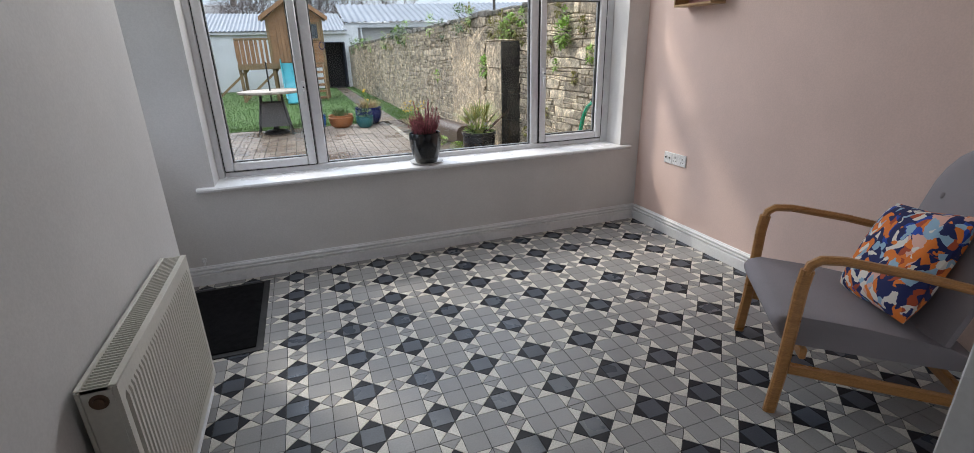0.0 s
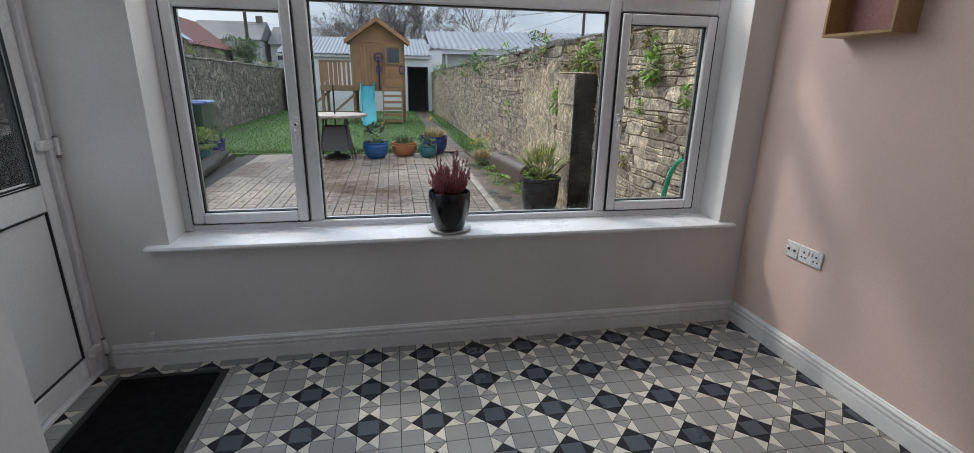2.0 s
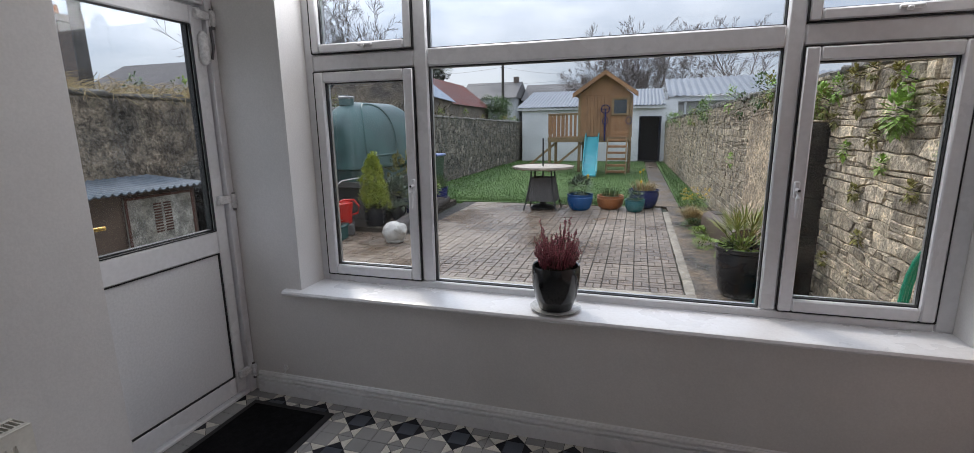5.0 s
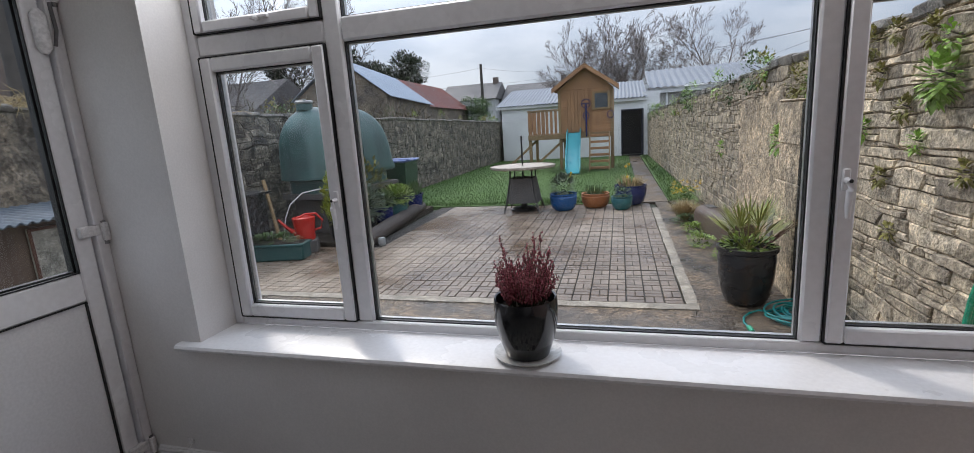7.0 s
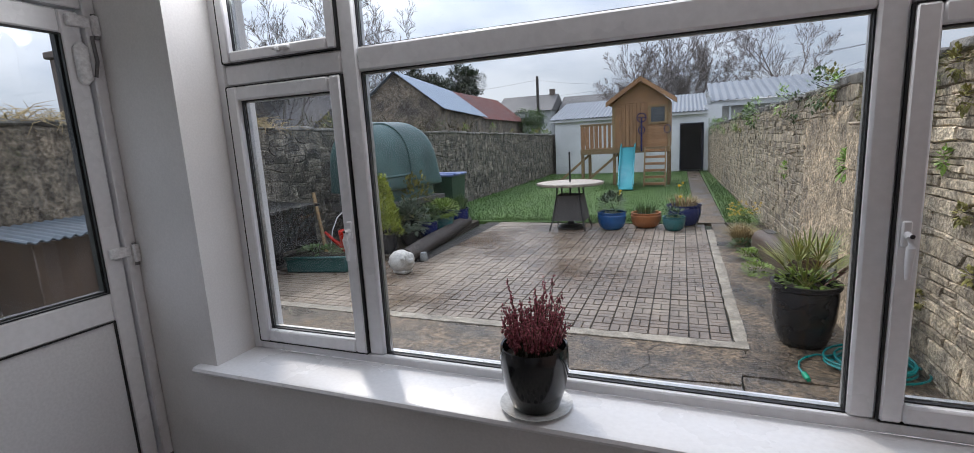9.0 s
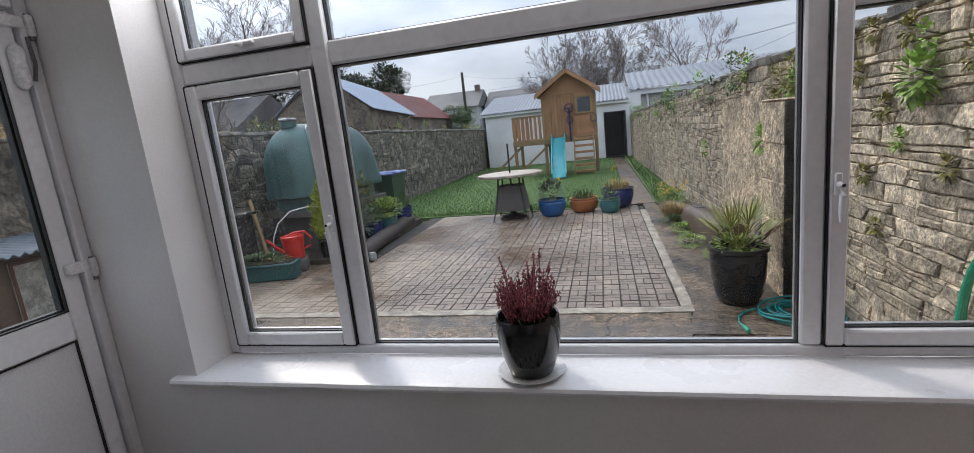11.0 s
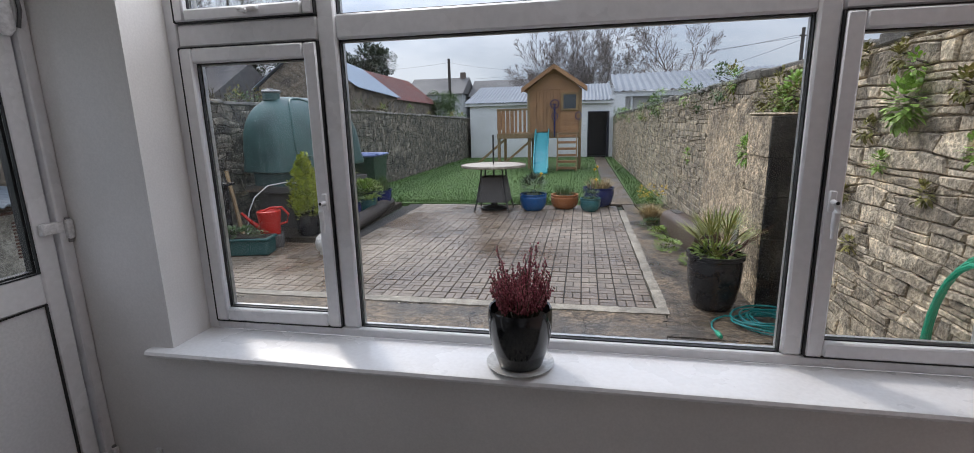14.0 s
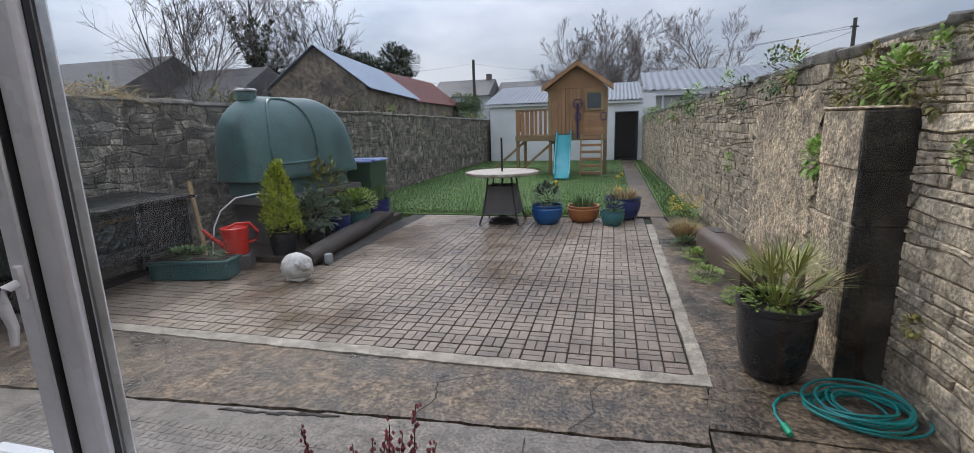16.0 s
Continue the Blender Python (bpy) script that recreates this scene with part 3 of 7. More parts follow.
# ---- furniture and fittings ----
def radiator():
    r = thing("radiator", "cream ribbed double-panel radiator on the white wall", "radiator")
    y0, y1, z0, z1, xb, xf = 1.27, 2.12, 0.13, 0.685, 0.385, 0.475
    n = 34
    w = (y1 - y0 - 0.06) / n
    line = [(y0, xf - 0.001), (y0 + 0.025, xf - 0.001)]
    for i in range(n):                                   # one pressed sheet: flute, slope, rib, slope
        ya = y0 + 0.03 + i * w
        line += [(ya, xf - 0.005), (ya + w * 0.22, xf - 0.005), (ya + w * 0.38, xf + 0.003), (ya + w * 0.84, xf + 0.003)]
    line += [(y1 - 0.025, xf - 0.001), (y1, xf - 0.001)]
    vs = []
    for z, flat in ((z0, 1), (z0 + 0.03, 1), (z0 + 0.045, 0), (z1 - 0.055, 0), (z1 - 0.04, 1), (z1, 1)):
        vs += [(xf - 0.001 if flat else x, y, z) for y, x in line]
    vs += [(xf - 0.012, y, z) for z in (z0, z1) for y in (y0, y1)]
    k, m_ = len(line), 6 * len(line)
    fs = [(j * k + i, j * k + i + 1, (j + 1) * k + i + 1, (j + 1) * k + i) for j in range(5) for i in range(k - 1)]
    fs += [(m_, m_ + 2, m_ + 3, m_ + 1), tuple(range(k))[::-1] + (m_, m_ + 1), tuple(range(5 * k, 6 * k)) + (m_ + 3, m_ + 2)]
    fs += [tuple(j * k for j in range(6)) + (m_ + 2, m_), tuple(j * k + k - 1 for j in range(5, -1, -1)) + (m_ + 1, m_ + 3)]
    g = Geo().add(vs, fs)
    part("front_panel", g, M_RAD, r, "cream enamel panel with vertical ribs", 25)
    part("back_panel", Geo().box(xb, xb + 0.012, y0, y1, z0, z1, 0.003), M_RAD, r)
    # dark block seen between the slats; its colour holds the gaps' shade
    part("convector", Geo().box(xb + 0.014, xf - 0.014, y0 + 0.005, y1 - 0.005, z0 + 0.02, z1 - 0.012), M_RADGAP, r)
    for ya, yb in ((y0, y0 + 0.004), (y1 - 0.004, y1)):
        part("side_panel", Geo().box(xb + 0.012, xf - 0.012, ya, yb, z0 + 0.01, z1 + 0.004, 0.0015), M_RAD, r)
    gr = Geo().box(xb, xb + 0.014, y0, y1, z1, z1 + 0.006, 0.002).box(xf - 0.02, xf, y0, y1, z1, z1 + 0.006, 0.002)
    k = 62
    for i in range(k):
        ya = y0 + (y1 - y0) * i / k
        gr.box(xb + 0.014, xf - 0.02, ya, ya + 0.0035, z1 - 0.006, z1 + 0.004)
    part("top_grille", gr, M_RAD, r, "slotted top grille")
    part("bleed_plug", Geo().lathe([(0.001, 0.005), (0.012, 0.005), (0.013, 0.0), (0.021, 0.0), (0.021, -0.01)], 18, m=T((0.43, y0 - 0.001, z1 - 0.035)) @ Matrix.Rotation(radians(90), 4, "X")), M_COPPER, r, "brown brass bleed plug")
    part("valve", Geo().tube([(0.43, y1, 0.19), (0.43, y1 + 0.05, 0.19)], 0.012, 10).tube([(0.43, y1 + 0.05, 0.16), (0.43, y1 + 0.05, 0.23)], 0.016, 12), M_PLASTIC, r)
    part("pipe", Geo().tube([(0.43, y1 + 0.05, 0.17), (0.43, y1 + 0.05, 0.06), (0.435, y1 + 0.04, 0.04), (0.44, y1, 0.035), (0.44, 0.6, 0.035)], 0.009, 10).tube([(0.43, y0 - 0.04, 0.19), (0.43, y0 - 0.04, 0.05)], 0.009, 10).box(0.395, 0.446, 1.55, 1.565, 0.02, 0.05, 0.004), M_GLOSS, r, "white painted pipe along the floor")
    return r


radiator()
dm = thing("door_mat", "black ribbed door mat with a rubber border", "mat", m=T((0.365, 2.885, 0)))
part("border", Geo().box(-0.26, 0.26, -0.435, 0.435, 0.0, 0.006, 0.003), M_RUBBER, dm)
pile = Geo().box(-0.225, 0.225, -0.40, 0.40, 0.006, 0.012, 0.003)
part("bristle_surface", pile, M_MAT, dm)


def bent(g, pts, w, h, b=0.008):
    """A flat-sided wooden bar of width w and height h along pts, with eased edges."""
    pts = [Vector(p) for p in pts]
    sect = [(-w / 2 + b, -h / 2), (w / 2 - b, -h / 2), (w / 2, -h / 2 + b), (w / 2, h / 2 - b), (w / 2 - b, h / 2), (-w / 2 + b, h / 2), (-w / 2, h / 2 - b), (-w / 2, -h / 2 + b)]
    vs, fs, n = [], [], len(sect)
    for i, p in enumerate(pts):
        d = (pts[min(i + 1, len(pts) - 1)] - pts[max(i - 1, 0)]).normalized()
        s = Vector((1, 0, 0)) - d * d.x
        s.normalize()
        u = s.cross(d)
        vs += [p + s * x + u * z for x, z in sect]
    for i in range(len(pts) - 1):
        for k in range(n):
            q = (k + 1) % n
            fs.append((i * n + k, i * n + q, (i + 1) * n + q, (i + 1) * n + k))
    fs += [tuple(range(n))[::-1], tuple(range((len(pts) - 1) * n, len(pts) * n))]
    return g.add(vs, fs)


def pillow(w, h, d, seg=14):
    """A soft pad: thick in the middle, thin at its seams, corners drawn out."""
    g = Geo()
    for side in (1, -1):
        vs, fs = [], []
        for j in range(seg + 1):
            for i in range(seg + 1):
                u, v = 2 * i / seg - 1, 2 * j / seg - 1
                k = max(0.0, (1 - u ** 4) * (1 - v ** 4)) ** 0.6
                pinch = 1 - 0.06 * (1 - abs(u * v))
                wob = 1 + 0.10 * noise.noise(Vector((u * 2, v * 2, side)))
                vs.append((u * w / 2 * (pinch if abs(u) == 1 else 1), v * h / 2 * (pinch if abs(v) == 1 else 1), side * d / 2 * k * wob))
        for j in range(seg):
            for i in range(seg):
                q = (j * (seg + 1) + i, j * (seg + 1) + i + 1, (j + 1) * (seg + 1) + i + 1, (j + 1) * (seg + 1) + i)
                fs.append(q if side > 0 else q[::-1])
        g.add(vs, fs)
    return g


def armchair(m):
    c = thing("armchair", "oak armchair with grey upholstered seat and buttoned back", "chair", m=m)
    for sx in (-1, 1):
        x = 0.315 * sx
        part("front_leg", bent(Geo(), [(x, -0.015, 0), (x, -0.002, 0.2), (x, 0.004, 0.42), (x, 0.006, 0.56), (x, 0.014, 0.64)], 0.030, 0.045), M_OAK, c)
        part("back_leg", bent(Geo(), [(x, 0.70, 0), (x, 0.655, 0.2), (x, 0.63, 0.42), (x, 0.62, 0.57)], 0.030, 0.055), M_OAK, c)
        part("armrest", bent(Geo(), [(x, 0.011, 0.625), (x, 0.020, 0.66), (x, 0.050, 0.682), (x, 0.12, 0.685), (x, 0.35, 0.652), (x, 0.55, 0.61), (x, 0.74, 0.58)], 0.036, 0.032, 0.011), M_OAK, c, "curved oak armrest")
        part("side_rail", bent(Geo(), [(x, 0.02, 0.215), (x, 0.66, 0.155)], 0.024, 0.05), M_OAK, c)
    part("cross_rail", Geo().box(-0.30, 0.30, 0.055, 0.08, 0.25, 0.30, 0.005).box(-0.30, 0.30, 0.60, 0.625, 0.15, 0.20, 0.005), M_OAK, c)
    seat = Geo()
    prof = [(-0.045, 0.36), (-0.06, 0.395), (-0.045, 0.425), (0.0, 0.44), (0.25, 0.415), (0.55, 0.365), (0.62, 0.33), (0.60, 0.27), (0.3, 0.285), (0.02, 0.305), (-0.02, 0.32)]
    rows = [(-0.29, 0.93), (-0.275, 0.98), (-0.24, 1.0), (0.0, 1.0), (0.24, 1.0), (0.275, 0.98), (0.29, 0.93)]
    vs, fs, n = [], [], len(prof)
    for x, k in rows:
        vs += [(x, 0.28 + (y - 0.28) * k, 0.36 + (z - 0.36) * k) for y, z in prof]
    for i in range(len(rows) - 1):
        for j in range(n):
            q = (j + 1) % n
            fs.append((i * n + j, i * n + q, (i + 1) * n + q, (i + 1) * n + j))
    seat.add(vs, fs + [tuple(range(n))[::-1], tuple(range((len(rows) - 1) * n, len(rows) * n))])
    part("seat", seat, M_GREYCLOTH, c, "grey cloth seat pad", 60)
    bk = Geo()
    cols, lines = 9, 12
    for face in (0, 1):
        vs = []
        for j in range(lines + 1):
            t = j / lines
            half = 0.285 * (1 if t < 0.72 else math.sqrt(max(0.02, 1 - ((t - 0.72) / 0.30) ** 2)))
            for i in range(cols + 1):
                u = 2 * i / cols - 1
                y, z = 0.50 + 0.19 * t, 0.29 + 0.75 * t
                th = 0.055 * max(0.05, 1 - u ** 6) ** 0.5
                y += -th if face == 0 else th * 0.7
                vs.append((u * half, y, z))
        fs = []
        for j in range(lines):
            for i in range(cols):
                q = (j * (cols + 1) + i, j * (cols + 1) + i + 1, (j + 1) * (cols + 1) + i + 1, (j + 1) * (cols + 1) + i)
                fs.append(q if face == 0 else q[::-1])
        bk.add(vs, fs)
    o = (cols + 1) * (lines + 1)
    rim = [j * (cols + 1) for j in range(lines + 1)] + [lines * (cols + 1) + i for i in range(1, cols + 1)] + [j * (cols + 1) + cols for j in range(lines - 1, -1, -1)] + list(range(cols - 1, 0, -1))
    bk.f += [(rim[i], rim[i - 1], rim[i - 1] + o, rim[i] + o) for i in range(len(rim))]
    back = part("backrest", bk, M_GREYCLOTH, c, "grey cloth backrest with sewn buttons", 60)
    for bx, t in ((-0.12, 0.72), (0.12, 0.72), (0.0, 0.48), (-0.12, 0.30), (0.12, 0.30)):
        part("button", Geo().blob((bx, 0.50 + 0.19 * t - 0.055, 0.29 + 0.75 * t), (0.014, 0.008, 0.014), 0, 10, 6), M_GREYCLOTH, back)
    return c


CHAIR = T((2.81, 1.42, 0)) @ rz(-126)
armchair(CHAIR)
solo("cushion", pillow(0.46, 0.44, 0.15), M_CUSHION, "floral cushion in navy, orange and white on the armchair", "cushion",
     m=CHAIR @ T((0.02, 0.43, 0.60)) @ Matrix.Rotation(radians(66), 4, "X") @ rz(12), smooth=60)

SOCK = 0.605


def outlet(name, label, y0, y1, doubles):
    s = thing(name, label, "socket")
    part("plate", Geo().box(XE - 0.010, XE, y0, y1, SOCK - 0.043, SOCK + 0.043, 0.003), M_PLASTIC, s)
    for cy in doubles:
        h = Geo().box(XE - 0.0112, XE - 0.0098, cy - 0.004, cy + 0.004, SOCK + 0.006, SOCK + 0.016)
        for dy in (-0.011, 0.011):
            h.box(XE - 0.0112, XE - 0.0098, cy + dy - 0.005, cy + dy + 0.005, SOCK - 0.018, SOCK - 0.012)
        part("pin_holes", h, M_HOLE, s)
    return s


dsock = outlet("double_socket", "white double power socket on the pink wall", 2.855, 3.001, (2.89, 2.966))
for cy in (2.917, 2.939):
    part("switch", Geo().box(XE - 0.014, XE - 0.010, cy - 0.006, cy + 0.006, SOCK + 0.006, SOCK + 0.03, 0.002), M_PLASTIC, dsock)
tv = outlet("aerial_socket", "white aerial outlet beside the power socket", 3.004, 3.09, ())
for cy in (3.027, 3.067):
    part("port", Geo().lathe([(0.007, 0), (0.007, 0.004), (0.003, 0.004)], 10, m=T((XE - 0.010, cy, SOCK)) @ Matrix.Rotation(radians(-90), 4, "Y")), M_HOLE, tv)

shelf = thing("wall_shelf", "oak box shelf with a rose back, hung on the pink wall", "shelf")
ya, yb, za, zb, dpt, th = 2.68, 3.02, 1.66, 2.00, 0.12, 0.014
for name, v in (("bottom", (ya, yb, za, za + th)), ("top", (ya, yb, zb - th, zb)), ("side", (ya, ya + th, za + th, zb - th)), ("side", (yb - th, yb, za + th, zb - th))):
    part(name, Geo().box(XE - dpt, XE, v[0], v[1], v[2], v[3], 0.002), M_SHELFWOOD, shelf)
part("back", Geo().box(XE - 0.008, XE - 0.001, ya + th, yb - th, za + th, zb - th), M_SHELFPINK, shelf)
clip = Geo().box(0.235, 0.262, 3.418, 3.43, 0.155, 0.185, 0.003).tube([(0.248, 3.425, 0.155), (0.246, 3.41, 0.14)], 0.004, 6)
solo("cable_clip", clip, M_PLASTIC, "small white cable clip above the skirting", "clip")

# heather on the sill
saucer = solo("saucer", Geo().lathe([(0.02, 0.0), (0.085, 0.0), (0.118, 0.012), (0.121, 0.016), (0.114, 0.014), (0.083, 0.006), (0.02, 0.006)], 36), M_SAUCER, "round white glazed saucer under a plant pot", "saucer", m=T((1.785, 3.505, 0.65)))
hp = thing("heather_pot", "purple heather in a black glazed pot on the sill", "plant", m=T((1.785, 3.505, 0.656)))
part("pot", Geo().lathe([(0.07, 0.0), (0.078, 0.004), (0.097, 0.06), (0.110, 0.12), (0.114, 0.175), (0.112, 0.21), (0.109, 0.216), (0.104, 0.213), (0.104, 0.17), (0.02, 0.168)], 40), M_BLACKGLAZE, hp, "black glazed pot")
part("soil", Geo().lathe([(0.001, 0.178), (0.05, 0.18), (0.103, 0.172)], 24, cap=False), M_SOIL, hp)
stems, buds = Geo(), Geo()
rng = random.Random(4)
for i in range(120):
    an, rad = rng.uniform(0, 6.283), 0.085 * math.sqrt(rng.random())
    base = Vector((rad * math.cos(an) * 0.75, rad * math.sin(an) * 0.75, 0.175))
    h = rng.uniform(0.09, 0.175) if rng.random() < 0.92 else rng.uniform(0.2, 0.265)
    lean = 0.5 + rng.random() * 0.35
    top = base + Vector((rad * math.cos(an) * lean * 1.0, rad * math.sin(an) * lean * 1.0, h))
    mid = (base + top) / 2 + Vector((rng.uniform(-0.008, 0.008), rng.uniform(-0.008, 0.008), 0.01))
    stems.tube([base, mid, top], [0.0018, 0.0015, 0.0008], 4)
    n = int(h / 0.0065)
    for j in range(n):
        t = 0.25 + 0.75 * (j + rng.random()) / n
        p = (base * (1 - t) ** 2 + mid * 2 * t * (1 - t) + top * t * t)
        q = p + Vector((rng.uniform(-1, 1), rng.uniform(-1, 1), rng.uniform(-0.4, 0.8))) * 0.006
        s = rng.uniform(0.0040, 0.0062) * (1.1 - 0.5 * t)
        buds.add([q + Vector(d) * s for d in ((1, 0, 0), (-1, 0, 0), (0, 1, 0), (0, -1, 0), (0, 0, 1.5), (0, 0, -1.5))], [(0, 2, 4), (2, 1, 4), (1, 3, 4), (3, 0, 4), (2, 0, 5), (1, 2, 5), (3, 1, 5), (0, 3, 5)])
tagged(part("stalk", stems, M_HEATHERSTEM, hp), kind="stuff")
tagged(part("bloom", buds, M_HEATHER, hp, "dusky purple flower spikes", 0), kind="stuff")

# ---- the garden: materials ----
M_LAWN = mat("lawn_turf", (0.062, 0.122, 0.028), (0.080, 0.142, 0.034), 0.9, 1.2, 40, 0.5, grain=0.25, dist=0.03, blotch=0.2, bscale=3.0)
M_BLADE = mat("grass_blade", (0.070, 0.138, 0.030), (0.095, 0.165, 0.040), 0.9, 0.6, 30, 0, island=0.07, blotch=0.15, bscale=3.0)
M_CONC = mat("weathered_concrete", (0.168, 0.120, 0.076), (0.050, 0.040, 0.031), 0.46, 2.0, 42, 0.8, grain=0.6, dist=0.015, rvar=0.22, blotch=0.5, bscale=15.0)
M_CONCPALE = mat("worn_concrete", (0.205, 0.176, 0.148), (0.11, 0.095, 0.08), 0.55, 1.3, 60, 0.5, grain=0.35, dist=0.010, rvar=0.18, blotch=0.28, bscale=10.0)
M_CRACK = mat("dirt_in_cracks", (0.030, 0.026, 0.022), (0.05, 0.042, 0.034), 0.9, 20, 100, 0.3)
M_CONC2 = mat("pale_concrete", (0.36, 0.315, 0.25), (0.23, 0.20, 0.16), 0.7, 3.0, 90, 0.4, grain=0.25, dist=0.006, blotch=0.28, bscale=8.0)
M_FLAG = mat("paving_block", (0.265, 0.212, 0.162), (0.140, 0.093, 0.060), 0.30, 0.75, 90, 0.25, rvar=0.22, rand=0.10, island=0.13, grain=0.16, dist=0.006, world_space=True, blotch=0.16, bscale=5.0)
M_JOINT = mat("paving_joint", (0.022, 0.019, 0.016), (0.035, 0.03, 0.025), 0.8, 6, 60, 0.4)
M_EARTH = mat("garden_earth", (0.035, 0.025, 0.017), (0.06, 0.045, 0.028), 0.95, 5, 50, 0.8, grain=0.3, dist=0.03)
M_STONE = mat("grey_limestone", (0.57, 0.47, 0.335), (0.31, 0.265, 0.202), 0.85, 6, 45, 0.9, rand=0.33, island=0.33, grain=0.32, dist=0.02, blotch=0.30, bscale=16.0)
M_MORTAR = mat("lime_mortar", (0.39, 0.31, 0.205), (0.15, 0.122, 0.088), 0.95, 5, 50, 0.9, grain=0.4, dist=0.02, blotch=0.4, bscale=14.0)
M_MORTARDARK = mat("dark_mortar", (0.145, 0.128, 0.102), (0.065, 0.06, 0.048), 0.95, 3, 50, 0.9, grain=0.4, dist=0.02, blotch=0.4, bscale=9.0)
M_RUBBLE = mat("dark_rubble_stone", (0.195, 0.172, 0.138), (0.075, 0.071, 0.060), 0.9, 4.5, 40, 0.9, rand=0.38, island=0.38, grain=0.35, dist=0.02, blotch=0.42, bscale=10.0)
M_RENDER = mat("old_lime_render", (0.57, 0.45, 0.305), (0.28, 0.228, 0.165), 0.95, 3.5, 45, 1.0, grain=0.4, dist=0.02, blotch=0.38, bscale=16.0)
M_DAUB = mat("crumbling_brown_render", (0.215, 0.175, 0.128), (0.085, 0.074, 0.058), 0.95, 2.2, 30, 1.0, grain=0.4, dist=0.03, blotch=0.45, bscale=9.0)
M_PIERFACE = mat("mouldy_concrete", (0.008, 0.009, 0.007), (0.055, 0.048, 0.036), 0.9, 3.2, 45, 0.8, grain=0.45, dist=0.02, blotch=0.55, bscale=8.0)
M_COPING = mat("mortar_coping", (0.20, 0.185, 0.16), (0.11, 0.104, 0.092), 0.9, 3, 60, 0.7, grain=0.3, dist=0.015, blotch=0.35, bscale=8.0)
M_MOSS = mat("wall_plant_leaf", (0.25, 0.42, 0.07), (0.32, 0.48, 0.11), 0.55, 8, 60, 0, island=0.35)
M_FERN = mat("olive_moss", (0.30, 0.27, 0.08), (0.20, 0.20, 0.06), 0.8, 8, 60, 0, island=0.35)
M_TANK = mat("green_tank_plastic", (0.060, 0.122, 0.113), (0.043, 0.090, 0.085), 0.40, 1.5, 60, 0.03, grain=0.06, blotch=0.18, bscale=2.5)
M_TANKDARK = mat("tank_label", (0.02, 0.04, 0.038), (0.025, 0.045, 0.04), 0.5, bump=0)
M_CAP = mat("weathered_cap", (0.30, 0.31, 0.30), (0.2, 0.21, 0.21), 0.5)
M_BLOCK = mat("concrete_block", (0.12, 0.11, 0.10), (0.08, 0.075, 0.07), 0.9, 4, 40, 0.6)
M_LOG = mat("wet_timber", (0.040, 0.030, 0.025), (0.075, 0.055, 0.042), 0.5, 5, 40, 0.6, stretch=(6, 1, 6), dist=0.02)
M_PINE = mat("treated_pine", (0.385, 0.205, 0.10), (0.285, 0.148, 0.072), 0.65, 2.5, 30, 0.2, island=0.14, rand=0.1, stretch=(4, 4, 1))
M_PINEGREY = mat("weathered_pine", (0.30, 0.20, 0.10), (0.22, 0.145, 0.075), 0.75, 2.5, 30, 0.2, island=0.14, rand=0.12)
M_SLIDE = mat("turquoise_plastic", (0.06, 0.34, 0.38), (0.05, 0.29, 0.33), 0.3, 2, 30, 0)
M_WHITEWASH = mat("whitewashed_wall", (0.74, 0.75, 0.76), (0.62, 0.63, 0.63), 0.85, 1.0, 25, 0.3, grain=0.06)
M_GREYWALL = mat("grey_dashed_wall", (0.42, 0.41, 0.39), (0.34, 0.33, 0.315), 0.9, 1.2, 25, 0.3)
M_TIN = mat("galvanised_sheet", (0.22, 0.24, 0.265), (0.15, 0.165, 0.185), 0.55, 0.8, 12, 0.05, metal=0.3, grain=0.15)
M_TINBLUE = mat("blue_grey_sheet", (0.27, 0.33, 0.40), (0.21, 0.26, 0.32), 0.45, 0.8, 12, 0.05, metal=0.2)
M_TINDARK = mat("old_dark_sheet", (0.10, 0.125, 0.15), (0.16, 0.18, 0.20), 0.5, 2, 20, 0.1)
M_TINRED = mat("rusty_red_sheet", (0.19, 0.058, 0.043), (0.11, 0.05, 0.045), 0.7, 0.8, 12, 0.1)
M_SLATE = mat("roof_slate", (0.105, 0.097, 0.096), (0.065, 0.06, 0.062), 0.8, 0.8, 8, 0.3, grain=0.25, blotch=0.3, bscale=3.0)
M_ROOMSHADE = mat("dark_inside", (0.02, 0.02, 0.022), (0.03, 0.03, 0.03), 0.9)
M_NAVYPAINT = mat("dark_blue_door_paint", (0.012, 0.018, 0.035), (0.018, 0.025, 0.045), 0.5)
M_POTBLUE = mat("blue_glaze", (0.012, 0.085, 0.26), (0.02, 0.12, 0.32), 0.25, 4, 40, 0.03)
M_POTNAVY = mat("navy_glaze", (0.010, 0.018, 0.10), (0.016, 0.028, 0.14), 0.22, 4, 40, 0.03)
M_POTTEAL = mat("teal_glaze", (0.02, 0.11, 0.12), (0.035, 0.16, 0.165), 0.3, 4, 40, 0.03)
M_TERRA = mat("orange_terracotta", (0.42, 0.16, 0.055), (0.34, 0.12, 0.04), 0.55, 4, 40, 0.1)
M_POTBLACK = mat("black_planter", (0.012, 0.013, 0.016), (0.022, 0.022, 0.024), 0.24, 3, 40, 0.05)
M_RED = mat("red_plastic", (0.55, 0.022, 0.012), (0.48, 0.02, 0.012), 0.3, bump=0)
M_TROUGH = mat("green_plastic", (0.015, 0.07, 0.065), (0.02, 0.085, 0.08), 0.4, bump=0)
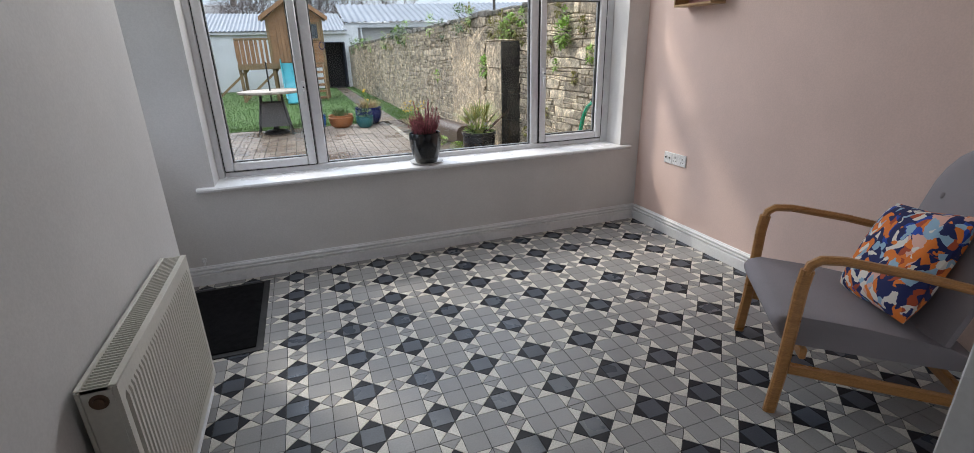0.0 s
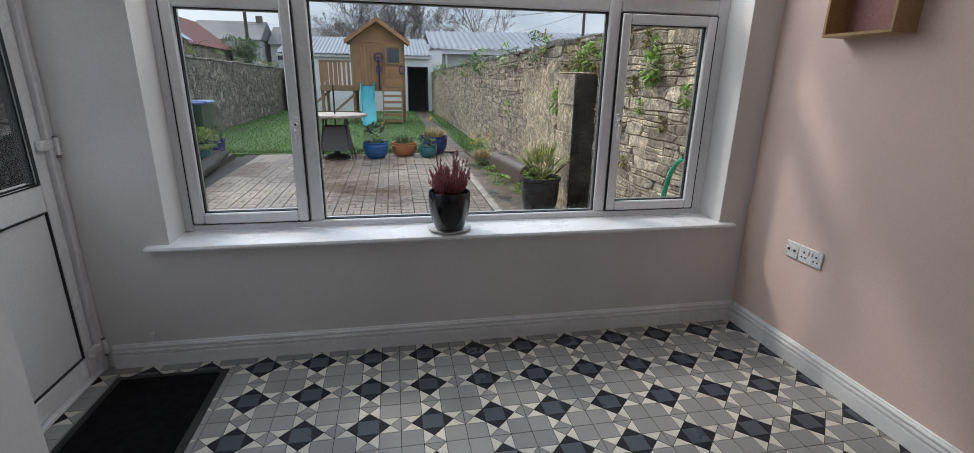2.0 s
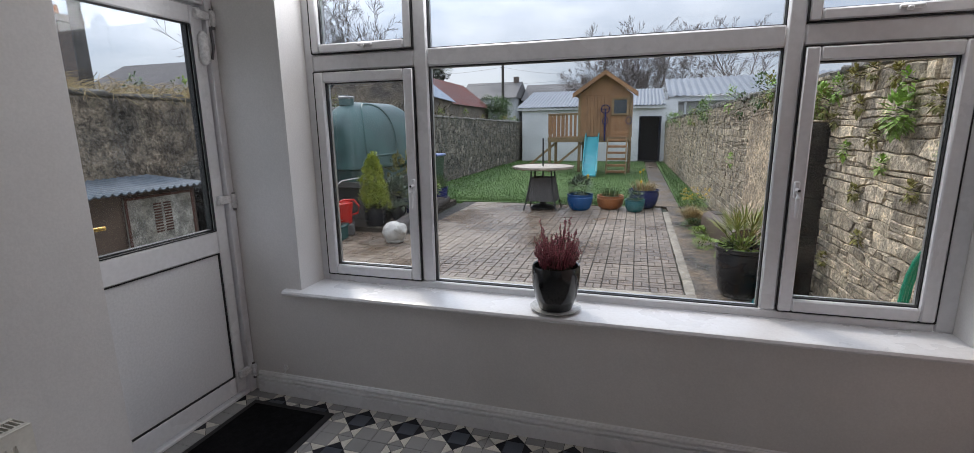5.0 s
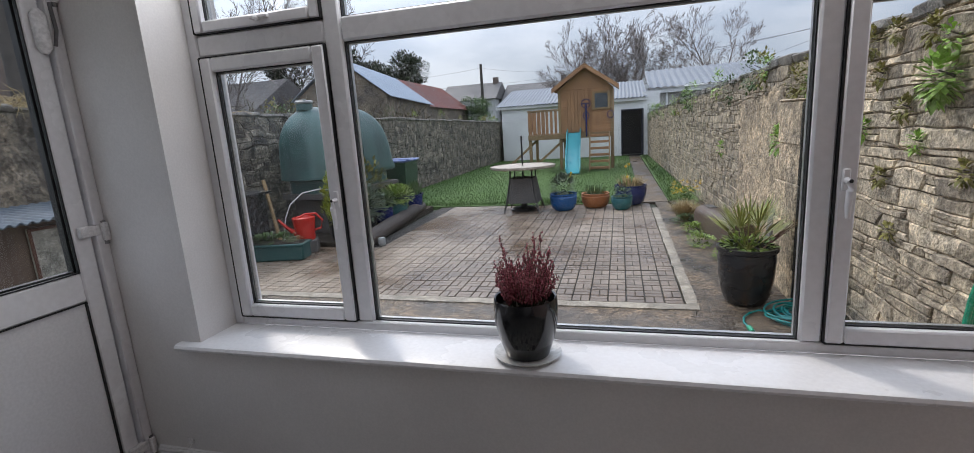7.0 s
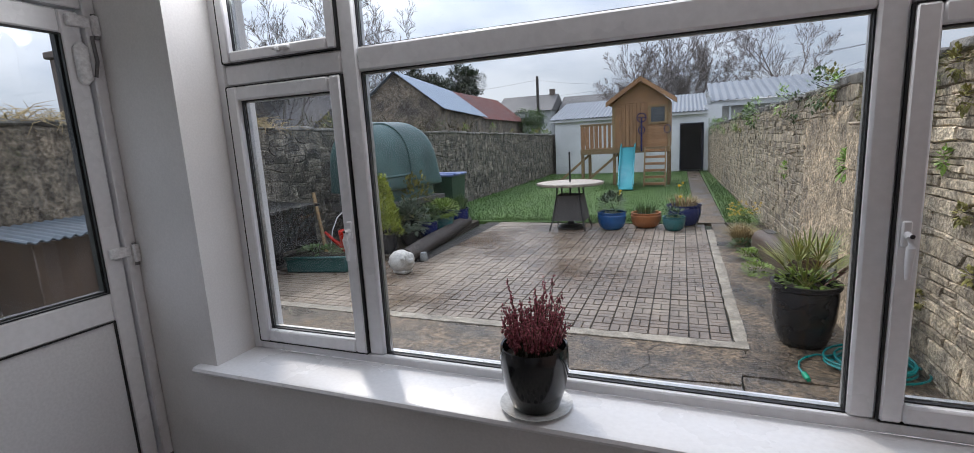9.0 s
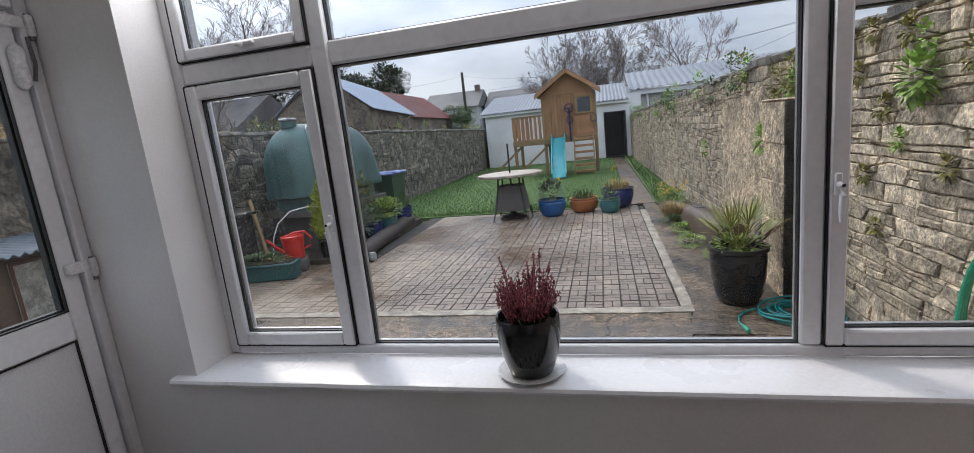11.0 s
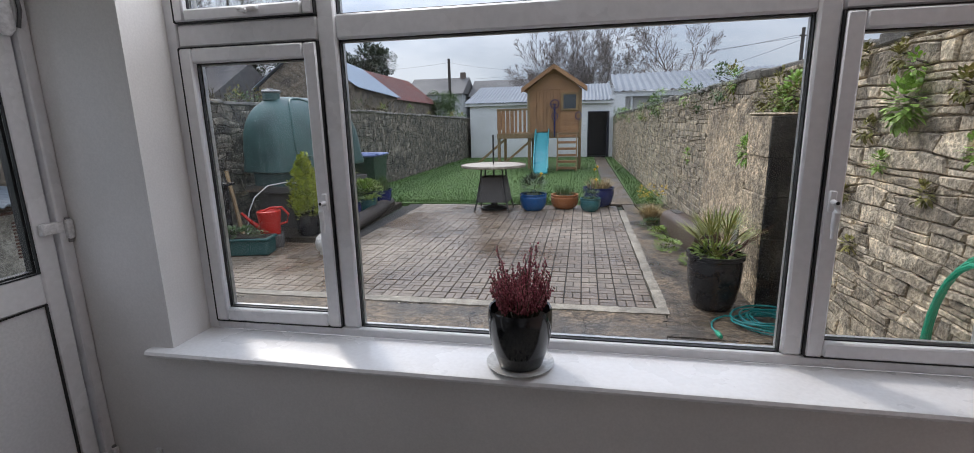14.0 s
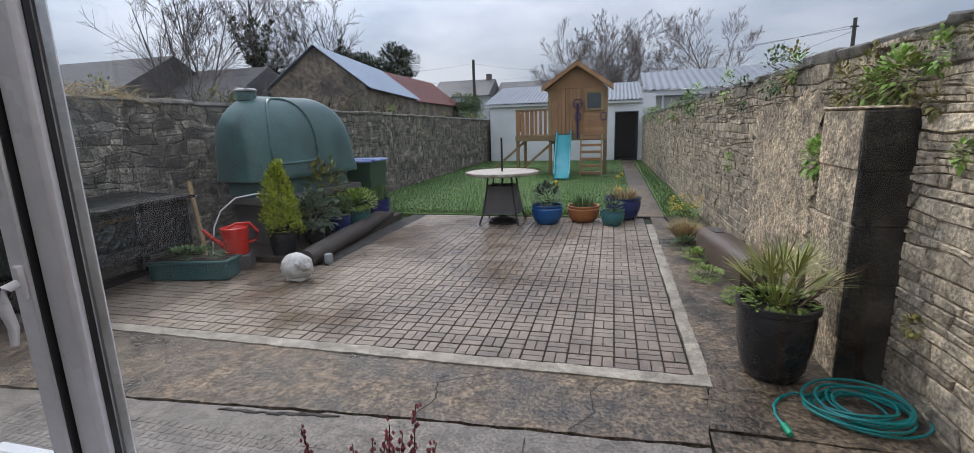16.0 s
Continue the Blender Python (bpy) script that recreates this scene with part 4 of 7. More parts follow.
M_HOSE = mat("teal_hose", (0.0, 0.20, 0.20), (0.0, 0.25, 0.235), 0.35, 8, 60, 0, island=0.1)
M_HOSEGREEN = mat("green_hose", (0.0, 0.30, 0.16), (0.0, 0.36, 0.20), 0.35, bump=0)
M_WHITEPIPE = mat("white_tube", (0.7, 0.7, 0.7), (0.65, 0.65, 0.65), 0.4, bump=0)
M_WICKER = mat("grey_wicker", (0.09, 0.085, 0.08), (0.13, 0.12, 0.115), 0.8, 20, 160, 0.8, grain=0.4)
M_MOSAIC = ramp_mat("mosaic_top", [(0.1, (0.50, 0.42, 0.33)), (0.35, (0.30, 0.22, 0.16)), (0.55, (0.62, 0.56, 0.46)), (0.8, (0.42, 0.34, 0.26))], 45, 0.35, kind="voronoi")
M_STEEL = mat("black_steel", (0.012, 0.012, 0.013), (0.02, 0.02, 0.02), 0.4, bump=0)
M_SHEEP = mat("painted_concrete", (0.62, 0.60, 0.55), (0.48, 0.46, 0.42), 0.75, 14, 60, 0.8, grain=0.12, dist=0.02)
M_CONIFER = mat("golden_conifer", (0.42, 0.46, 0.05), (0.26, 0.33, 0.03), 0.6, 5, 40, 0, island=0.35)
M_SHRUB = mat("dark_shrub_leaf", (0.075, 0.13, 0.045), (0.11, 0.175, 0.06), 0.6, 5, 40, 0, island=0.35)
M_SHRUBLIGHT = mat("light_shrub_leaf", (0.24, 0.34, 0.06), (0.16, 0.25, 0.045), 0.6, 5, 40, 0, island=0.35)
M_DRYGRASS = mat("dry_grass", (0.46, 0.35, 0.18), (0.33, 0.25, 0.12), 0.8, 5, 40, 0, island=0.3)
M_LAVENDER = mat("grey_green_leaf", (0.13, 0.17, 0.11), (0.09, 0.12, 0.085), 0.7, 5, 40, 0, island=0.3)
M_PALM = mat("palm_leaf", (0.20, 0.26, 0.055), (0.32, 0.30, 0.09), 0.5, 5, 40, 0, island=0.3)
M_YELLOW = mat("yellow_petal", (0.75, 0.50, 0.02), (0.7, 0.42, 0.02), 0.6, bump=0)
M_TWIG = mat("red_twig", (0.16, 0.06, 0.04), (0.12, 0.05, 0.035), 0.7)
M_BARK = mat("bare_bark", (0.105, 0.090, 0.078), (0.065, 0.056, 0.05), 0.9, 6, 40, 0.5)
# paler bark for the far trees, with distance haze mixed into the colour
M_FARBARK = mat("birch_twigs", (0.21, 0.175, 0.16), (0.15, 0.122, 0.112), 0.9, 6, 40, 0.3)
M_IVY = mat("ivy_leaf", (0.022, 0.038, 0.016), (0.035, 0.055, 0.022), 0.5, 2, 20, 0, island=0.4)
M_BARNWALL = mat("barn_stone", (0.25, 0.205, 0.155), (0.10, 0.088, 0.075), 0.95, 1.6, 9, 0.8, grain=0.35, dist=0.06)
M_SCRUB = mat("winter_scrub", (0.12, 0.095, 0.06), (0.08, 0.075, 0.04), 0.9, 3, 30, 0, island=0.4)
M_HILL = mat("far_hill", (0.045, 0.055, 0.035), (0.06, 0.07, 0.045), 0.95, 0.05, 1, 0)
M_BLACKFILM = mat("black_polythene", (0.012, 0.013, 0.014), (0.020, 0.021, 0.022), 0.14, 6, 14, 1.0, dist=0.06, rvar=0.06)
M_GREYMETAL = mat("old_metal_panel", (0.30, 0.29, 0.25), (0.19, 0.175, 0.14), 0.6, 3, 50, 0.2, grain=0.25, blotch=0.4, bscale=9.0)
M_RUST = mat("rusty_slots", (0.10, 0.045, 0.03), (0.07, 0.035, 0.025), 0.8)
M_BIN = mat("green_bin_plastic", (0.03, 0.07, 0.04), (0.025, 0.06, 0.035), 0.5, bump=0)
M_BINBAG = mat("blue_lid", (0.05, 0.11, 0.36), (0.3, 0.34, 0.5), 0.3, 6, 30, 0)
M_ROOFTILE = mat("far_roof", (0.10, 0.095, 0.095), (0.14, 0.135, 0.13), 0.7, 0.3, 3, 0)
M_FARWALL = mat("far_house_wall", (0.46, 0.47, 0.46), (0.38, 0.39, 0.39), 0.9, 0.3, 3, 0)
M_FARGLASS = mat("far_window_glass", (0.05, 0.06, 0.07), (0.08, 0.09, 0.1), 0.15, bump=0)
M_CHIMNEY = mat("chimney_render", (0.17, 0.13, 0.11), (0.12, 0.095, 0.08), 0.9)
M_POLE = mat("creosoted_pole", (0.055, 0.048, 0.042), (0.08, 0.07, 0.06), 0.8)
M_BROWNBENCH = mat("brown_painted_timber", (0.11, 0.075, 0.055), (0.075, 0.052, 0.04), 0.45, 4, 40, 0.2)

G = -0.02                                  # garden level

# ---- ground ----
gr = Geo()
xs = [-400, -150, -60, -30, -15, -6.0, 6.0, 15, 30, 60, 150, 400]
ys = [-300, -60, 3.7, 12, 23, 32, 60, 120, 250, 700]
hill = lambda x, y: -0.075 + (0.0 if y < 60 else 0.02 * (y - 60)) * (1 if y < 300 else 0.9)
gr.add([(x, y, hill(x, y)) for y in ys for x in xs], [(j * len(xs) + i, j * len(xs) + i + 1, (j + 1) * len(xs) + i + 1, (j + 1) * len(xs) + i) for j in range(len(ys) - 1) for i in range(len(xs) - 1)])
gr.v = [v if not (-0.3 < v[0] < 3.8 and v[1] < 3.7) else (v[0], v[1], -0.3) for v in gr.v]
solo("ground", gr, M_HILL, "rough grassy earth", "ground", kind="structure")


def east_x(y):
    return 3.65 - 0.0273 * (y - 5.5) if y > 5.5 else 3.65


def west_x(y):
    return -3.22 + 0.017 * (y - 5)


def east_top(y):
    return 1.93 - 0.0175 * (y - 4)


def west_top(y):
    return 1.88 - 0.0145 * (y - 6)


apron = thing("pavement_apron", "cracked weathered concrete slabs along the house", "pavement", kind="structure")


def ragged(poly, rr, step=0.07, amp=0.009):
    """The outline with its edges broken into short uneven lengths."""
    out = []
    for (x0, y0), (x1, y1) in zip(poly, poly[1:] + poly[:1]):
        n = max(1, int(math.hypot(x1 - x0, y1 - y0) / step))
        out += [(x0 + (x1 - x0) * k / n + rr.uniform(-amp, amp), y0 + (y1 - y0) * k / n + rr.uniform(-amp, amp)) for k in range(n)]
    return out


slab_rng = random.Random(71)


def slab(poly, z, name="slab", m_=None):
    part(name, Geo().prism(ragged(poly, slab_rng), -0.16, z), m_ or M_CONC, apron, smooth=0)


slab([(-3.4, 3.75), (2.545, 3.75), (2.56, 4.55), (2.60, 5.18), (1.0, 5.10), (-0.6, 4.965), (-3.4, 4.78)], G - 0.012, m_=M_CONCPALE)
slab([(-3.4, 4.80), (-0.6, 4.985), (1.0, 5.12), (2.595, 5.20), (2.66, 5.74), (-3.4, 5.74)], G - 0.008)
slab([(2.555, 3.75), (3.70, 3.75), (3.70, 5.30), (2.610, 5.323), (2.57, 4.55)], G - 0.010)
slab([(2.614, 5.335), (3.70, 5.312), (3.70, 7.6), (3.1, 8.2), (2.9, 10.95), (2.705, 10.95), (2.697, 5.86), (2.672, 5.74)], G - 0.006)
slab([(2.50, 10.98), (2.93, 10.98), (2.90, 16.0), (2.86, 22.6), (2.45, 22.6), (2.47, 16.0)], G - 0.004)
part("kerb", Geo().prism(ragged([(-3.2, 5.742), (2.70, 5.735), (2.705, 8.0), (2.70, 10.35), (2.61, 10.35), (2.61, 5.855), (-3.2, 5.855)], slab_rng, 0.09, 0.007), -0.16, G + 0.002), M_CONC2, apron, "pale concrete edging strip", 0)
studs = Geo()
for i in range(74):
    for j in range(15):
        x, y = -1.15 + i * 0.05, 4.02 + j * 0.055
        if x < 1.5 + 0.25 * math.sin(y * 9):
            studs.box(x, x + 0.034, y, y + 0.038, G - 0.013, G - 0.009, 0.002)
tagged(part("studs", studs, M_CONCPALE, apron, "small square studs pressed into the concrete", 0), kind="stuff")



def crack(pts, w, z, seed):
    """A thin ragged dark strip laid along a crack."""
    r = random.Random(seed)
    fine = []
    for a, b in zip(pts, pts[1:]):
        fine += [(a[0] + (b[0] - a[0]) * k / 8 + r.uniform(-0.006, 0.006), a[1] + (b[1] - a[1]) * k / 8 + r.uniform(-0.006, 0.006)) for k in range(8)]
    up, down = [], []
    for i, (x, y) in enumerate(fine):
        (xa, ya), (xb, yb) = fine[max(i - 1, 0)], fine[min(i + 1, len(fine) - 1)]
        q = math.hypot(xb - xa, yb - ya) or 1.0
        nx, ny = -(yb - ya) / q, (xb - xa) / q
        k1, k2 = w * r.uniform(0.2, 1.0), w * r.uniform(0.2, 1.0)
        up.append((x + nx * k1, y + ny * k1))
        down.append((x - nx * k2, y - ny * k2))
    part("crack", Geo().prism(down + up[::-1], z - 0.004, z + 0.0012), M_CRACK, apron, "thin dark crack line in the concrete", 0)


crack([(1.10, 5.14), (1.17, 5.32), (1.12, 5.50), (1.30, 5.60), (1.46, 5.70)], 0.006, G - 0.008, 1)
crack([(1.92, 5.18), (2.05, 5.36), (2.02, 5.56), (2.10, 5.72)], 0.005, G - 0.008, 2)
crack([(1.72, 3.80), (1.70, 4.3), (1.74, 4.8), (1.72, 5.12)], 0.006, G - 0.012, 3)
crack([(2.62, 5.62), (2.80, 5.58), (2.9, 5.42), (3.15, 5.36)], 0.005, G - 0.006, 4)
crack([(0.0, 4.98), (0.25, 5.0), (0.5, 5.03), (0.75, 5.06)], 0.016, G - 0.008, 5)

# lawn
lawn = solo("lawn", Geo().prism([(-3.0, 10.86), (2.48, 10.86), (2.46, 16), (2.43, 22.68), (-2.9, 22.68)], -0.2, G + 0.005).prism([(2.94, 10.9), (3.44, 11.0), (3.17, 22.68), (2.88, 22.68)], -0.2, G + 0.005), M_LAWN, "green garden lawn", "lawn", kind="structure", smooth=0)
rng = random.Random(11)
blades = Geo()
for i in range(36000):
    y = 10.9 + 11.7 * rng.random() ** 1.5
    x = rng.uniform(-2.95, 3.35)
    if 2.44 < x < 2.95 or x > east_x(y) - 0.05:
        continue
    edge = 1.5 if (x > 2.9 or y < 11.15 or x < -2.6) else 1.0
    h = rng.uniform(0.02, 0.055) * edge
    w = rng.uniform(0.004, 0.009)
    an = rng.uniform(0, 3.14)
    dx, dy = math.cos(an) * w, math.sin(an) * w
    lx, ly = rng.uniform(-0.03, 0.03), rng.uniform(-0.03, 0.03)
    blades.add([(x - dx, y - dy, G), (x + dx, y + dy, G), (x + lx, y + ly, G + h)], [(0, 1, 2)])
solo("grass", blades, M_BLADE, "short green grass blades", "grass", kind="stuff", smooth=0)

# planting bed by the west wall
bed = solo("planting_bed", Geo().prism([(-3.2, 7.72), (-1.28, 7.72), (-1.42, 10.7), (-3.1, 10.85)], -0.16, G + 0.05), M_EARTH, "dark bare earth bed behind a log", "flower bed", kind="structure", smooth=0)
strip = solo("verge_bed", Geo().prism([(3.12, 8.22), (3.52, 7.62), (3.46, 10.98), (2.93, 10.98)], -0.16, G + 0.015), M_EARTH, "narrow earth strip at the wall foot", "flower bed", kind="structure", smooth=0)


# ---- stone walls ----
def stones(parent, line, length, z0, top, way, size, rough, seed, material, near, skip=None, out=0.02, gap=0.010, split=0.2):
    """Rough stones that fill a wall face. line(u): the face's x and y; way: +1 if they face -x, -1 if +x; size: usual length and height;
    rough: how far they leave their courses; near: the stretch whose stones are objects."""
    r = random.Random(seed)
    w, h = size
    edge = lambda row, u: rows[row] + rough * h * (noise.noise(Vector((u * 1.3, row * 7.7, seed))) + 0.6 * noise.noise(Vector((u * 4.1, row * 3.3, seed + 9))))
    rows = [z0]
    while rows[-1] < max(top(0), top(length)) + h:
        rows.append(rows[-1] + h * r.choice((0.6, 0.8, 1.0, 1.0, 1.3, 1.6)))
    cells = []
    for row in range(len(rows) - 1):
        u, lean = -r.uniform(0, w), 0.0
        tall = rows[row + 1] - rows[row]
        while u < length:
            v = u + w * r.choice((0.45, 0.7, 0.9, 1.0, 1.2, 1.5, 1.9)) * (0.75 + 0.35 * tall / h)
            nxt, m = r.uniform(-0.25, 0.25) * tall, (u + v) / 2
            e0, e1 = (lambda q: edge(row, q)), (lambda q: edge(row + 1, q))
            if r.random() < split and tall > 0.8 * h:
                c = r.uniform(0.35, 0.65)
                mid = lambda q: e0(q) + (e1(q) - e0(q)) * c
                cells.append([(u - lean, e0(u)), (m, e0(m)), (v - nxt, e0(v)), (v, mid(v)), (m, mid(m)), (u, mid(u))])
                cells.append([(u, mid(u)), (m, mid(m)), (v, mid(v)), (v + nxt, e1(v)), (m, e1(m)), (u + lean, e1(u))])
            else:
                cells.append([(u - lean, e0(u)), (m, e0(m)), (v - nxt, e0(v)), (v + nxt, e1(v)), (m, e1(m)), (u + lean, e1(u))])
            u, lean = v, nxt
    rest, count = Geo(), 0
    for poly in cells:
        cx, cz = sum(p[0] for p in poly) / 6, sum(p[1] for p in poly) / 6
        if cx < 0 or cx > length or cz > top(cx) or (skip and skip(cx, cz)):
            continue
        poly = [(u, min(zz, top(u))) for u, zz in poly]
        mx, mz = sum(p[0] for p in poly) / len(poly), sum(p[1] for p in poly) / len(poly)
        d = out * r.uniform(0.2, 1.3)
        shrink = lambda p, g: (mx + (p[0] - mx) * max(0.2, 1 - g / max(0.02, abs(p[0] - mx) + 0.02)), mz + (p[1] - mz) * max(0.2, 1 - g / max(0.02, abs(p[1] - mz) + 0.012)))
        g0 = gap * r.uniform(0.4, 1.2)
        rim = [shrink(p, g0) for p in poly]
        face = [shrink(p, g0 + 0.008) for p in poly]
        vs = []
        for ring, dep in ((rim, -0.02), (rim, d * 0.45), (face, d)):
            for u, zz in ring:
                x, y = line(u)
                vs.append((x - way * (dep + (r.uniform(-0.35, 0.35) * d if dep == d else 0)), y, zz))
        n = len(poly)
        fs = [tuple(range(2 * n, 3 * n))] + [(o + a, o + (a + 1) % n, o + n + (a + 1) % n, o + n + a) for o in (0, n) for a in range(n)]
        if way < 0:
            fs = [f[::-1] for f in fs]
        if near[0] <= cx <= near[1] and near[2] <= cz <= near[3] and count < 290:
            part("stone", Geo().add(vs, fs), material, parent, smooth=30)
            count += 1
        else:
            rest.add(vs, fs)
    tagged(part("stonework", rest, material, parent, "rough stones set in mortar", 30), kind="stuff")


wall_e = thing("garden_wall_east", "old coursed limestone garden wall with weeds in its joints", "wall", kind="structure")
n = 24
vs, fs = [], []
for i in range(n + 1):
    y = 3.76 + (22.7 - 3.76) * i / n
    for x, z in ((east_x(y) + 0.004, -0.15), (east_x(y) + 0.004, east_top(y)), (east_x(y) + 0.42, east_top(y)), (east_x(y) + 0.42, -0.15)):
        vs.append((x, y, z))
for i in range(n):
    for k in range(4):
        q = (k + 1) % 4
        fs.append((i * 4 + k, i * 4 + q, i * 4 + 4 + q, i * 4 + 4 + k))
part("core", Geo().add(vs, fs + [(0, 3, 2, 1), (n * 4, n * 4 + 1, n * 4 + 2, n * 4 + 3)]), M_MORTAR, wall_e, "sandy lime mortar", 0)
patch = lambda u, z: 3.42 < u < 4.86 and z < 1.60 - 0.05 * (u - 3.4) + 0.05 * math.sin(u * 7)
stones(wall_e, lambda u: (east_x(3.78 + u), 3.78 + u), 18.9, -0.06, lambda u: east_top(3.78 + u), 1, (0.19, 0.078), 0.55, 21, M_STONE, (0.0, 2.2, 0.1, 2.0), patch, 0.016, 0.0065, 0.28)
rp = Geo()
nu, nv = 52, 48
vs = []
for k in range(nv + 1):
    for i in range(nu + 1):
        u = i / nu
        y = 7.12 + 1.60 * u + 0.22 * noise.noise(Vector((k * 0.5, 0, 1 + (u > 0.5) * 4.0))) * abs(2 * u - 1)
        ztop = 1.66 - 0.10 * u + 0.14 * noise.noise(Vector((i * 0.35, 0, 0)))
        z = -0.08 + (ztop + 0.08) * k / nv
        vs.append((east_x(y) - 0.022 + 0.016 * noise.noise(Vector((y * 6, z * 6, 3))) + 0.012 * noise.noise(Vector((y * 17, z * 17, 5))) + 0.03 * (k == nv or i in (0, nu)), y, z))
rp.add(vs, [(k * (nu + 1) + i, (k + 1) * (nu + 1) + i, (k + 1) * (nu + 1) + i + 1, k * (nu + 1) + i + 1) for k in range(nv) for i in range(nu)])
part("render_patch", rp, M_RENDER, wall_e, "patch of crumbling sandy render")
cop = Geo()
rng = random.Random(5)
y = 3.78
while y < 22.5:
    w = rng.uniform(0.12, 0.42)
    cop.box(east_x(y) - 0.012 - rng.uniform(0, 0.03), east_x(y) + 0.36, y, y + w - 0.006, east_top(y) - 0.03, east_top(y) + rng.uniform(0.015, 0.06), 0.012, jit=0.014)
    y += w
part("coping", cop, M_COPING, wall_e, "uneven grey coping stones")
pier = part("pier", Geo().box(3.40, 3.68, 6.01, 6.52, -0.15, 1.49, 0.02), M_MORTAR, wall_e, "roughly rendered concrete pier")
zs = [-0.15, 0.22, 0.55, 0.88, 1.19, 1.50]
rng = random.Random(31)
for za_, zb_ in zip(zs, zs[1:]):
    o = rng.uniform(-0.012, 0.012)
    part("pier_block", Geo().box(3.385 + o * 0.5, 3.67, 6.0 + o * 0.5, 6.53 + o, za_, zb_ + 0.006, 0.008, jit=0.010), M_RENDER, pier)
    # thin facing on the near side only, much darker than the blocks
    part("mould", Geo().box(3.388 + o * 0.5, 3.668, 5.968 + o * 0.5, 6.004 + o * 0.5, za_ + 0.001, zb_ + 0.003, 0.008, jit=0.005), M_PIERFACE, pier, "near face mottled black and brown")
part("pier_cap", Geo().box(3.378, 3.67, 5.975, 6.54, 1.502, 1.528, 0.010, jit=0.008), M_RENDER, pier)

wall_w = thing("garden_wall_west", "dark rubble stone garden wall", "wall", kind="structure")
vs, fs = [], []
for i in range(n + 1):
    y = 3.0 + (24.6 - 3.0) * i / n
    for x, z in ((west_x(y) - 0.004, -0.15), (west_x(y) - 0.42, -0.15), (west_x(y) - 0.42, west_top(y)), (west_x(y) - 0.004, west_top(y))):
        vs.append((x, y, z))
for i in range(n):
    for k in range(4):
        q = (k + 1) % 4
        fs.append((i * 4 + k, i * 4 + q, i * 4 + 4 + q, i * 4 + 4 + k))
part("core", Geo().add(vs, fs + [(0, 3, 2, 1), (n * 4, n * 4 + 1, n * 4 + 2, n * 4 + 3)]), M_MORTARDARK, wall_w, "dark lime mortar", 0)
stones(wall_w, lambda u: (west_x(3.05 + u), 3.05 + u), 21.5, -0.06, lambda u: west_top(3.05 + u), -1, (0.17, 0.10), 0.95, 33, M_RUBBLE, (3.3, 7.8, 0.7, 2.0), lambda u, z: u < 3.1 + 0.35 * math.sin(z * 5), 0.012, 0.008, 0.5)
wp, nu, nv = Geo(), 70, 40
vs = []
for k in range(nv + 1):
    for i in range(nu + 1):
        z = -0.08 + (1.90 + 0.08) * k / nv
        y = 3.02 + (3.25 + 0.35 * math.sin(z * 5) + 0.10 * noise.noise(Vector((0, z * 4, 2)))) * i / nu
        bulge = 0.035 * noise.noise(Vector((y * 2.2, z * 2.2, 1))) + 0.020 * noise.noise(Vector((y * 7, z * 7, 4))) + 0.010 * noise.noise(Vector((y * 19, z * 19, 8)))
        vs.append((west_x(y) + 0.022 + bulge - 0.05 * (i == nu or k == nv), y, min(z, west_top(y) - 0.01)))
wp.add(vs, [(k * (nu + 1) + i, k * (nu + 1) + i + 1, (k + 1) * (nu + 1) + i + 1, (k + 1) * (nu + 1) + i) for k in range(nv) for i in range(nu)])
part("render_patch", wp, M_DAUB, wall_w, "crumbling brown render over the rubble")
cop = Geo()
y = 3.05
while y < 24.4:
    w = rng.uniform(0.3, 0.6)
    cop.box(west_x(y) - 0.42, west_x(y) + 0.03, y, y + w, west_top(y) - 0.02, west_top(y) + rng.uniform(0.03, 0.06), 0.02, jit=0.008)
    y += w
part("coping", cop, M_COPING, wall_w, "flat mortared coping")


def leafy(g, c, rad, count, size, r, up=0.3, way=None):
    """Leaves scattered over a rounded crown, pointing outwards."""
    for _ in range(count):
        d = Vector((r.gauss(0, 1), r.gauss(0, 1), r.gauss(0, 1)))
        d = d.normalized() if d.length > 0.01 else Vector((0, 0, 1))
        k = r.uniform(0.55, 1.0)
        p = Vector((c[0] + d.x * rad[0] * k, c[1] + d.y * rad[1] * k, c[2] + d.z * rad[2] * k))
        w = d + Vector((r.uniform(-0.5, 0.5), r.uniform(-0.5, 0.5), up))
        s = size * r.uniform(0.6, 1.3)
        g.leaf(p, w, s, s * 0.5, 0.3)
    return g


# weeds in the walls
rng = random.Random(8)
def wall_weed(x, y, z, rad, cnt, size, material, label):
    g = leafy(Geo(), (x - rad * 0.35, y, z), (rad * 0.6, rad, rad * 1.2), cnt, size, rng, 0.1)
    t = thing("wall_plant", label, "plant", "weeds growing in the wall")
    part("foliage", g, material, t, smooth=0)
    part("root", Geo().tube([(x + 0.03, y, z), (x - rad * 0.4, y, z + rad * 0.3)], [0.008, 0.003], 5), M_BARK, t)


